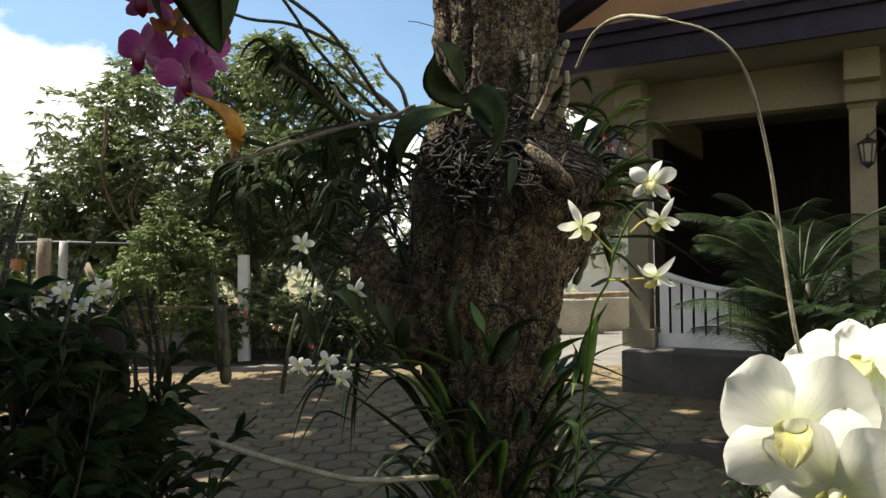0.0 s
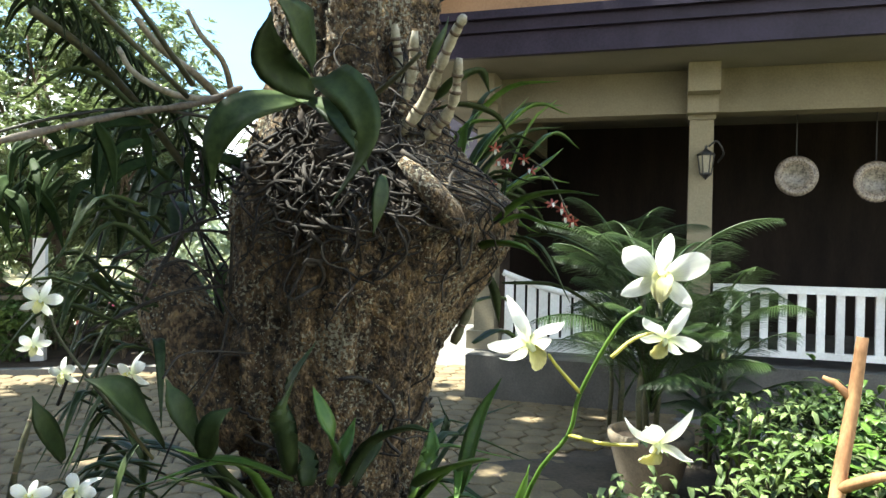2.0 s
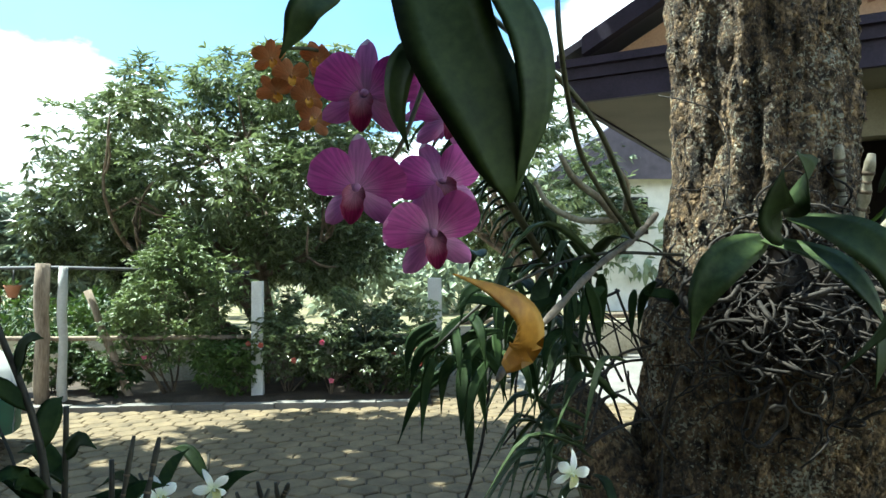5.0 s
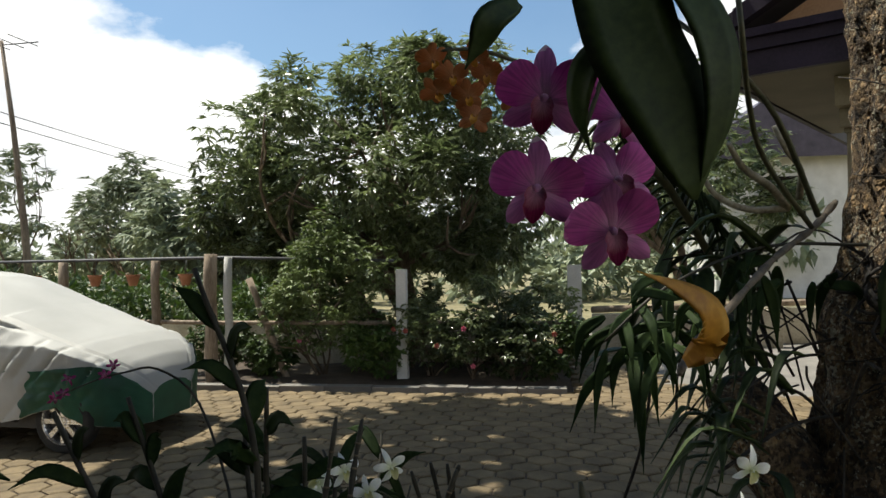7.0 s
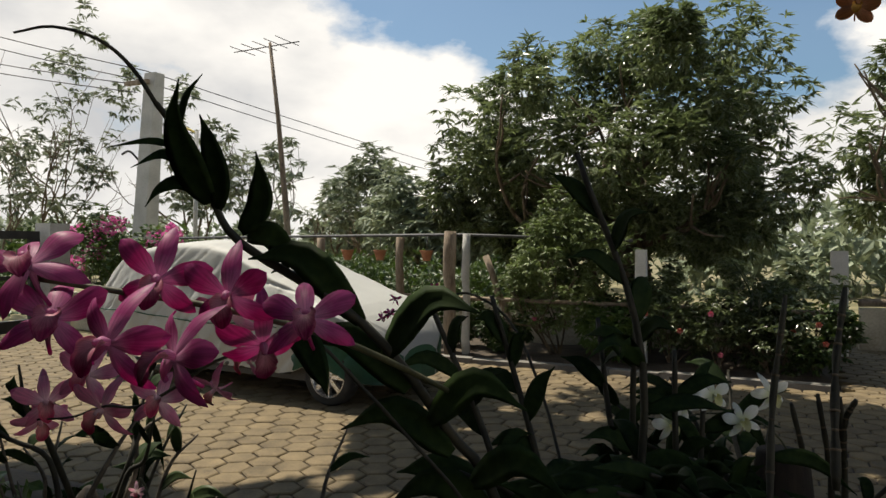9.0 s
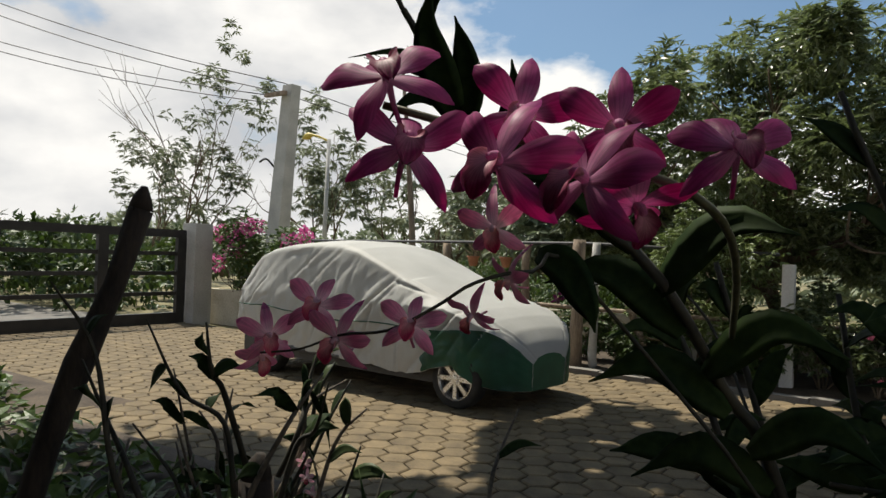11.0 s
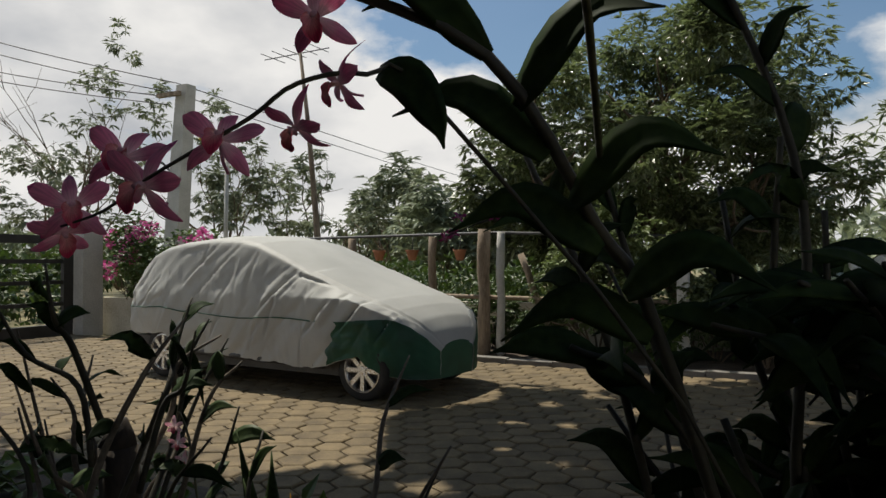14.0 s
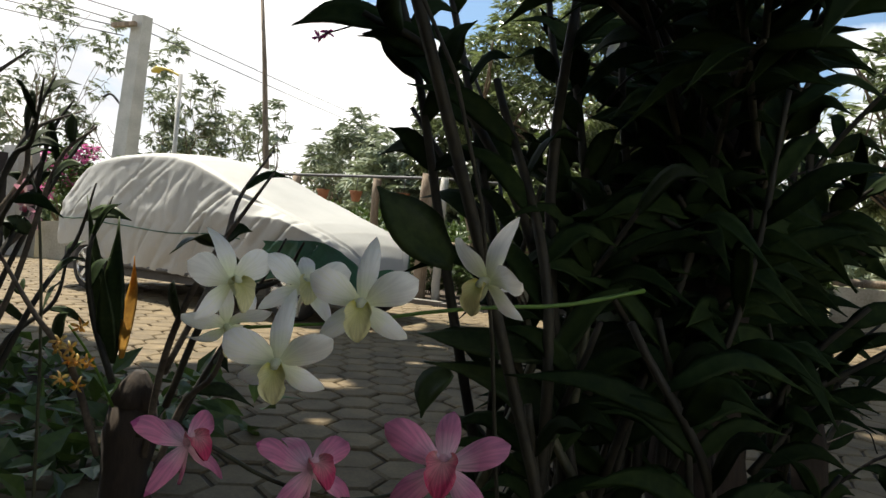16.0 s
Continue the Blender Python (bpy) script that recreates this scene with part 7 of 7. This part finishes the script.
stem(mg, [(-0.7296, 1.4218, 1.3326), (-0.6742, 1.1688, 1.4122), (-0.6768, 1.0788, 1.4436), (-0.7234, 1.0372, 1.4612), (-0.7640, 1.0040, 1.4712), (-0.7968, 0.9704, 1.4804)], 0.0012, 0.0008, M_CANEDARK)

GROW = 1.14
pk = thing("pink_dendrobium_spray", (-0.8676, 1.3005, 1.4000), "long arching spray of rosy pink dendrobium flowers", "orchid")
KE = (-0.7100, 0.8100, 1.3750)
stem(pk, [LB + Vector((-0.06, -0.16, 0.50)), LB + Vector((-0.1, -0.3, 1.02)), (-0.8429, 1.3431, 1.3817), (-0.8643, 1.2658, 1.3964), (-0.8993, 1.2287, 1.3857), (-0.9336, 1.2186, 1.3629), (-0.9759, 1.2040, 1.3389), (-1.0559, 1.2301, 1.3257), (-1.1286, 1.2450, 1.3029), (-1.1982, 1.2527, 1.2910)], 0.0020, 0.0011, M_SHADECANE)
KP = [((-0.8846, 1.2311, 1.4319), -0.1, -0.1, 0.030, (-0.15, 0, 1)), ((-0.9526, 1.2071, 1.3458), -0.1, 0.2, 0.030, (0.1, 0, 1)), ((-0.9079, 1.2370, 1.3546), 0.4, -0.7, 0.024, (0.4, 0, 1)), ((-0.8789, 1.2491, 1.3866), 0.6, -0.3, 0.024, (0.3, 0, 1)), ((-1.1104, 1.2510, 1.3506), 0.0, 0.25, 0.030, (0.2, 0, 1)), ((-1.0609, 1.2296, 1.3189), 0.3, -0.2, 0.029, (0.35, 0, 1)), ((-1.1913, 1.2592, 1.3087), -0.2, 0.0, 0.029, (-0.2, 0, 1)), ((-1.2084, 1.2624, 1.2841), -0.4, -0.4, 0.026, (-0.3, 0, 1))]
for p, sp, tp, sz, up in KP:
    bloom(pk, F_PINK, p, toward(p, KE, sp * 1.6 + 0.25, tp * 1.6), sz * (1.22 if p[0] < -1.05 else 1.0), up)

# ---------------------------------------------------------------- low white flowers among the canes
GROW = 1.25
wb = thing("white_dendrobium_plant", (-0.4241, 2.0783, 1.0567), "low stalk of white dendrobium flowers between dark canes", "orchid")
rng = np.random.default_rng(64)
BE = (-0.39, 0.7, 1.51)
for p in ((-0.5625, 1.9698, 1.1897), (-0.5453, 1.9809, 1.2231), (-0.4950, 1.9910, 1.2406), (-0.4486, 1.9858, 1.2038), (-0.4052, 1.9985, 1.2483)):
    bloom(wb, F_WHITE, p, toward(p, BE, rng.normal(0, 0.5), rng.normal(0, 0.3)), 0.028, (rng.normal(0, 0.4), 0, 1))
stem(wb, [(-0.3060, 2.0346, 0.9480), (-0.3513, 2.0089, 1.0919), (-0.4045, 1.9980, 1.1915), (-0.4860, 1.9982, 1.2108), (-0.5695, 1.9837, 1.1952)], 0.0018, 0.001, M_CANEDARK)
for pts in ([(-0.4043, 1.4931, 1.1405), (-0.4036, 1.5603, 1.3066), (-0.3899, 1.5895, 1.4436)], [(-0.2703, 1.5073, 1.1580), (-0.2557, 1.5600, 1.2924), (-0.2277, 1.5796, 1.3794)], [(-0.3477, 1.4545, 1.2689), (-0.3462, 1.4947, 1.3718), (-0.3361, 1.5192, 1.4579)]):
    cane(wb, pts, 0.0038, M_SHADECANE, 8)

# ---------------------------------------------------------------- white flowers low by the stump, pink ones under them
GROW = 0.84
wf = thing("white_dendrobium_spray", (-0.4283, 1.4471, 0.8404), "drooping stalk of large white dendrobium flowers with yellow lips", "orchid")
SE = (-0.3500, 0.9000, 0.8700)
stem(wf, [(-0.4283, 1.4471, 0.8404), (-0.4767, 1.4029, 0.8269), (-0.5195, 1.3546, 0.8230), (-0.5580, 1.3287, 0.8164), (-0.5970, 1.3068, 0.8077), (-0.6580, 1.2732, 0.7993)], 0.0022, 0.0014, M_LEAFBRIGHT)
for p, sp, tp, sz, up in (((-0.5836, 1.2968, 0.8211), 0.0, 0.05, 0.042, (0.0, 0, 1)), ((-0.6225, 1.2645, 0.7813), 0.05, -0.1, 0.041, (-0.05, 0, 1)), ((-0.5155, 1.3396, 0.8412), 0.5, -0.2, 0.040, (0.3, 0, 1)), ((-0.6672, 1.2699, 0.8283), -0.6, 0.2, 0.038, (-0.2, 0, 1)), ((-0.6389, 1.3126, 0.8279), -0.3, 0.5, 0.036, (0.2, 0, 1)), ((-0.6769, 1.2791, 0.7965), -0.5, -0.5, 0.034, (-0.4, 0, 1))):
    bloom(wf, F_WHITE, p, toward(p, SE, sp * 1.3 + 0.15, tp * 1.3 - 0.25), sz * 1.14, up)
pl = thing("pink_dendrobium_spray", (-0.5769, 1.2961, 0.6535), "rosy pink dendrobium flowers low over the driveway edge", "orchid")
for p, sp, tp, sz in (((-0.5213, 1.3051, 0.7267), 0.1, 0.3, 0.042), ((-0.5970, 1.2724, 0.7183), -0.5, 0.7, 0.034), ((-0.6699, 1.2420, 0.7277), -0.6, 0.8, 0.032)):
    bloom(pl, F_PINK, p, toward(p, SE, sp, tp), sz * 1.3)
stem(pl, [(-0.7040, 1.2335, 0.7286), (-0.6707, 1.2527, 0.7268), (-0.6243, 1.2700, 0.7061), (-0.5757, 1.2875, 0.6988), (-0.5193, 1.3179, 0.7073), (-0.4843, 1.3387, 0.6607)], 0.002, 0.0014, M_CANEDARK)
GROW = 1.2
lo = thing("broad_leaf_orchid", (-0.6843, 1.7127, 0.6734), "orchid with broad glossy green leaves near the stump", "orchid")
for pts, w in (([(-0.7041, 1.7271, 0.8338), (-0.7339, 1.7013, 0.8597), (-0.7680, 1.6837, 0.8991), (-0.7948, 1.6814, 0.9260)], 0.034), ([(-0.5456, 1.6863, 0.6491), (-0.5892, 1.6857, 0.6936), (-0.6419, 1.6724, 0.7139), (-0.6981, 1.6508, 0.7219)], 0.020), ([(-0.5323, 1.7089, 0.7380), (-0.6047, 1.6779, 0.7448), (-0.6715, 1.6672, 0.7503), (-0.7136, 1.6622, 0.7521)], 0.020), ([(-0.6662, 1.6625, 0.7117), (-0.6872, 1.6489, 0.6907), (-0.6908, 1.6390, 0.6590)], 0.018)):
    leaf(lo, pts, w, up=(0, -0.8, 1))
for pts in ([(-0.5037, 1.6979, 0.5774), (-0.5642, 1.6996, 0.6689), (-0.6119, 1.7005, 0.7412)], [(-0.5946, 1.6947, 0.5578), (-0.5429, 1.7264, 0.6537), (-0.5326, 1.7522, 0.7872), (-0.5352, 1.7678, 0.8623)], [(-0.6416, 1.6891, 0.5489), (-0.5940, 1.7401, 0.7182), (-0.6078, 1.7448, 0.7789)]):
    stem(lo, pts, 0.006, 0.004, M_CANEDARK)
leaf(lo, [(-0.5548, 1.7594, 0.7841), (-0.5364, 1.7543, 0.8278), (-0.5300, 1.7567, 0.8694)], 0.016, M_LEAF)

# ---------------------------------------------------------------- shaded orchid clumps between the driveway and the trunk
GROW = 2.0
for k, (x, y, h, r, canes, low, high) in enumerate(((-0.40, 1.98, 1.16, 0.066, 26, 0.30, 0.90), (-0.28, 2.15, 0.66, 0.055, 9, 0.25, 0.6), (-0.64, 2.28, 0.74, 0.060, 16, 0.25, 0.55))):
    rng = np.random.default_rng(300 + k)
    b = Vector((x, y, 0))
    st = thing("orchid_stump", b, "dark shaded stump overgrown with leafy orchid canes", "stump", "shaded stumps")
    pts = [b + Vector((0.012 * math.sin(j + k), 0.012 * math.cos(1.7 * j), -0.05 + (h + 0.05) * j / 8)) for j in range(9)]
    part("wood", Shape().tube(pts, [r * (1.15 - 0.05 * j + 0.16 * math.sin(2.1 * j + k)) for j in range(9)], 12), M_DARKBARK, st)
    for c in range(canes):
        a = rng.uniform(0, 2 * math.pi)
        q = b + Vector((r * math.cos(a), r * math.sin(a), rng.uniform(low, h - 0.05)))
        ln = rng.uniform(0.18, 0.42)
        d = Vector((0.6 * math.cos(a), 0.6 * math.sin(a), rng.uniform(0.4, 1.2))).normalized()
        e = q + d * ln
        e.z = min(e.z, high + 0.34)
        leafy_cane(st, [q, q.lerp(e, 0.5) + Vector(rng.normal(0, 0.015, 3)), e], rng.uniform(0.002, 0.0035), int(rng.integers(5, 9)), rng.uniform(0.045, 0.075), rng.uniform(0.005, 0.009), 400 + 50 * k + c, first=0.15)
    for c in range(26):
        a = rng.uniform(0, 2 * math.pi)
        q = b + Vector((r * math.cos(a), r * math.sin(a), rng.uniform(0.2, h)))
        d = Vector((math.cos(a), math.sin(a), rng.normal(-0.4, 0.5))) * rng.uniform(0.05, 0.16)
        part("root", Shape().tube(curve([q, q + d * 0.6 + Vector(rng.normal(0, 0.01, 3)), q + d + Vector((0, 0, -0.05))], 4), rng.uniform(0.0012, 0.003), 5), M_ROOT, st)

# small dusky flowers on a thin stalk above the car, and bare canes rising from the low shaded stump
GROW = 1.0
ds = thing("dusky_orchid_spray", (-0.8500, 2.5000, 1.0200), "small dusky purple orchid flowers on a thin bare stalk", "orchid")
stem(ds, [(-0.7500, 2.0800, 0.7000), (-0.8500, 2.2800, 1.0200), (-0.9900, 2.3900, 1.2800), (-1.1067, 2.3974, 1.3680), (-1.1773, 2.3608, 1.3656), (-1.2353, 2.3314, 1.3515), (-1.3151, 2.2909, 1.3168)], 0.0045, 0.0018, M_SHADECANE)
rng = np.random.default_rng(131)
for p in ((-1.3037, 2.2966, 1.3232), (-1.2874, 2.2948, 1.3612), (-1.2176, 2.3386, 1.3621), (-1.2000, 2.3480, 1.3850), (-1.3200, 2.2850, 1.3100)):
    bloom(ds, F_MAGENTA, p, toward(p, (-0.22, 0.70, 0.87), rng.normal(0, 0.7), rng.normal(0, 0.6)), 0.018, (rng.normal(0, 0.5), 0, 1))
bc = thing("bare_orchid_canes", (-0.3000, 2.1300, 0.0000), "tall bare dark canes standing in the soil beside a stump", "orchid")
for pts in ([(-0.3400, 2.1200, -0.0200), (-0.3534, 2.0896, 1.0106), (-0.3528, 2.0716, 1.1195), (-0.3749, 2.0421, 1.2304)], [(-0.3100, 2.1400, -0.0200), (-0.3106, 2.0886, 1.0119), (-0.3174, 2.0675, 1.1351), (-0.3353, 2.0355, 1.2507)], [(-0.2900, 2.1200, -0.0200), (-0.2902, 2.0876, 1.0125), (-0.2950, 2.0667, 1.1345), (-0.3024, 2.0352, 1.2486)], [(-0.2950, 2.0667, 1.1345), (-0.2943, 2.0487, 1.2038), (-0.2788, 2.0344, 1.2468)]):
    cane(bc, pts, 0.0065, M_SHADECANE, 7)

# ---------------------------------------------------------------- canes and weathered stumps at the driveway's edge
GROW = 1.0


def cane_stump(name, label, base, h, r, seed, canes, leaves, lean=(0, 0)):
    rng = np.random.default_rng(seed)
    b = Vector(base)
    t = thing(name, b, label, "stump", "weathered stumps")
    L = Vector((lean[0], lean[1], 1))
    pts = [b + L * (h * k / 8) + Vector((0.01 * math.sin(k + seed), 0.01 * math.cos(k * 1.7), -0.06)) for k in range(9)]
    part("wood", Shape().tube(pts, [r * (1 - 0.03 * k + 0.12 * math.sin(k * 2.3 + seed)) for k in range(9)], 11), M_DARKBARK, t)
    part("splinter", Shape().tube([pts[-1], pts[-1] + Vector((0.006, 0, 0.03)), pts[-1] + Vector((0.014, 0, 0.06))], [r * 0.8, r * 0.6, r * 0.22], 7), M_DARKBARK, t)
    for k in range(canes):
        a = rng.uniform(0, 2 * math.pi)
        p = b + L * (h * rng.uniform(0.45, 1.0)) + Vector((r * math.cos(a), r * math.sin(a), 0))
        ln = rng.uniform(0.28, 0.62)
        d = Vector((0.46 * math.cos(a) + rng.normal(0, 0.14), 0.46 * math.sin(a), 1)).normalized()
        c = curve([p, p + d * ln * 0.35 + Vector((0, 0, 0.03)) + Vector(rng.normal(0, 0.02, 3)), p + d * ln * 0.7 + Vector(rng.normal(0, 0.018, 3)), p + d * ln + Vector(rng.normal(0, 0.028, 3))], 5)
        part("cane", Shape().tube(c, [0.0072 * (1 - 0.8 * (i / len(c)) ** 2) for i in range(len(c))], 6), M_STICKGREY if k % 2 == 0 else M_SHADECANE, t)
        for j in range(leaves):
            q = c[int(len(c) * (0.45 + 0.5 * j / max(1, leaves)))]
            o = (d * 0.6 + Vector(rng.normal(0, 0.6, 3))).normalized()
            ll = rng.uniform(0.06, 0.13)
            leaf(t, [q, q + o * ll * 0.5, q + o * ll - Vector((0, 0, 0.3 * ll))], rng.uniform(0.010, 0.021), M_SHADELEAF if k % 3 else M_LEAF, up=(0, -1, 0.5))
    return t


cane_stump("cane_stump", "weathered stump with upright orchid canes and narrow leaves", (-1.8600, 1.8400, 0.0000), 0.93, 0.050, 3, 18, 3)
cane_stump("cane_stump", "short dark stump carrying yellow spotted orchid flowers", (-1.4400, 1.9300, 0.0000), 0.56, 0.060, 4, 7, 2)
cane_stump("cane_stump", "leaning bark-covered stump with many orchid canes", (-1.6000, 1.5500, 0.0000), 0.80, 0.055, 6, 12, 2, (-0.22, 0.05))
cane_stump("dark_stump", "tall dark broken stump leaning beside the driveway", (-2.50, 1.36, 0.0), 1.56, 0.040, 7, 0, 1, (0.15, 0.26))
# yellow spotted flowers, a yellowed leaf and a hanging pink one among the stumps
yo = thing("yellow_orchid_spray", (-1.4400, 1.8700, 0.55), "small yellow spotted orchid flowers on a short stalk", "orchid")
stem(yo, [(-1.4400, 1.8800, 0.50), (-1.4500, 1.8300, 0.60), (-1.4600, 1.7900, 0.66)], 0.003, 0.002, M_LEAFBRIGHT)
rng = np.random.default_rng(71)
for k in range(9):
    p = Vector((-1.4500, 1.7900, 0.60)) + Vector((rng.normal(0, 0.035), rng.normal(0, 0.02), rng.normal(0, 0.05)))
    bloom(yo, F_YELLOW, p, toward(p, SE, rng.normal(0, 0.4), rng.normal(0, 0.3)), 0.017, (rng.normal(0, 0.5), 0, 1))
leaf(yo, [(-1.4800, 1.9300, 0.58), (-1.5100, 1.9700, 0.66), (-1.5250, 1.9900, 0.72), (-1.5300, 1.9900, 0.78)], 0.016, M_YELLOW, up=(0.2, -1, 0.1))
for q, w in (((-1.5800, 1.9900, 0.86), 0.030), ((-1.6400, 1.9700, 0.80), 0.024), ((-1.5500, 1.9300, 0.76), 0.022), ((-1.6800, 1.9900, 0.90), 0.020)):
    b = Vector((-1.5300, 1.9500, 0.56))
    leaf(yo, [b, b.lerp(Vector(q), 0.5), q], w, M_LEAF, up=(0.2, -1, 0.2))
hf = thing("hanging_pink_orchid", (-1.7400, 1.9500, 0.0), "small pale pink orchid flower hanging from a thin stalk", "orchid")
stem(hf, [(-1.70, 1.93, -0.02), (-1.70, 1.92, 0.55), (-1.745, 1.93, 0.84), (-1.795, 1.94, 0.93), (-1.805, 1.94, 0.90)], 0.004, 0.0018, M_CANEDARK)
for z, dx in ((0.90, 0.0), (0.865, 0.012), (0.83, 0.03)):
    p = Vector((-1.80 + dx, 1.93, z))
    bloom(hf, F_PALE, p, toward(p, (-0.5, 0.6, 1.2), 0.2, -0.4), 0.022)

# low ferny weeds in the soil beside the stumps
rng = np.random.default_rng(91)
for k in range(26):
    x, y = rng.uniform(-4.4, -1.9), rng.uniform(1.35, 3.2)
    if k < 5:
        x, y = -2.35 + rng.normal(0, 0.18), 1.75 + rng.normal(0, 0.12)
    w = thing("fern_weed", (x, y, 0.0), "low bright green ferny weed in dark soil", "weed", "ferny weeds")
    for j in range(9):
        a = rng.uniform(0, 2 * math.pi)
        d = Vector((math.cos(a), math.sin(a), rng.uniform(0.6, 1.6))).normalized()
        L = rng.uniform(0.12, 0.28)
        b = Vector((x, y, -0.02))
        leaf(w, [b, b + d * L * 0.6, b + d * L + Vector((0, 0, -0.25 * L))], rng.uniform(0.008, 0.018), M_LEAFBRIGHT if j % 2 else M_LEAF, up=(0, 0, 1))
# Low plants, made denser than needed to darken soil that lies in shade.
rng = np.random.default_rng(92)
n = 4200
x = rng.uniform(-9.0, -2.1, n)
a = np.stack([x, rng.uniform(0.9, 3.4, n) + np.maximum(0, -6 - x) * 0.3, np.abs(rng.normal(0.03, 0.07, n)) + 0.02], 1)
v, f = leaf_cloud(a, rng.normal(0, 1, (n, 3)) * (1, 1, 0.5) + (0, 0, 0.4), 0.15, 0.035, rng, 0.2, 0.4)
w = part("ground_cover", cloud_mesh("ground_cover", v, f), M_BUSH)
tagged(w, "low dark green ground cover, thickened to stand for shade on soil", "ground cover", kind="stuff")


# ---------------------------------------------------------------- hexagonal pavers of the driveway
def hexagon(r, top, low, bevel):
    s = Shape()
    ring = lambda q, z: [(q * math.cos(math.pi / 3 * k + math.pi / 6), q * math.sin(math.pi / 3 * k + math.pi / 6), z) for k in range(6)]
    s.add(ring(r, low) + ring(r, top - bevel * 0.6) + ring(r - bevel, top), [(k, (k + 1) % 6, 6 + (k + 1) % 6, 6 + k) for k in range(6)] + [(6 + k, 6 + (k + 1) % 6, 12 + (k + 1) % 6, 12 + k) for k in range(6)] + [tuple(range(12, 18))])
    return s


R = 0.128
one = hexagon(R - 0.008, 0.0, -0.06, 0.012)
tile = one.mesh("paver", False)
tile.materials.append(M_PAVER)
rng = np.random.default_rng(90)
cells = []
dx, dy = R * math.sqrt(3), R * 1.5
for j in range(int(7.0 / dy) + 1):
    y = 2.1 + j * dy
    for i in range(int(17.4 / dx) + 1):
        x = -13.0 + i * dx + (dx / 2 if j % 2 else 0)
        if y < 8.9 and x < (4.0 if y > 5.2 else 2.5) and not (x < -3.5 and y < 3.65):
            cells.append((x, y))
for j in range(26):
    y = 8.9 + j * dy
    for i in range(5 if j > 3 else 8):
        cells.append((0.35 + i * dx + (dx / 2 if j % 2 else 0), y))
drive = thing("driveway", (-4, 5, 0), "driveway of worn hexagonal concrete pavers", "pavement", kind="structure")
near = sorted(cells, key=lambda c: (c[0] + 1.6) ** 2 + (c[1] - 2.6) ** 2)
for x, y in near[:300]:
    m = Matrix.Translation((x, y, 0.004 + rng.normal(0, 0.0022))) @ Matrix.Rotation(rng.normal(0, 0.012), 4, "X") @ Matrix.Rotation(rng.normal(0, 0.012), 4, "Y") @ Matrix.Rotation(rng.normal(0, 0.02), 4, "Z")
    part("paver", tile, M_PAVER, drive, m=m)
rest = Shape()
base_v, base_f = one.v, one.f
for x, y in near[300:]:
    z, a, b = 0.004 + rng.normal(0, 0.0022), rng.normal(0, 0.012), rng.normal(0, 0.012)
    rest.add([(x + p[0], y + p[1], z + p[2] + a * p[0] + b * p[1]) for p in base_v], base_f)
part("far_pavers", rest, M_PAVER, drive, smooth=False, kind="stuff")
sheet("joint_sand", -13.1, 4.1, 2.0, 8.98, -0.012, M_SOIL, "dark sandy joints under the driveway pavers", "sand", 0.003, 0.6, 0.02)
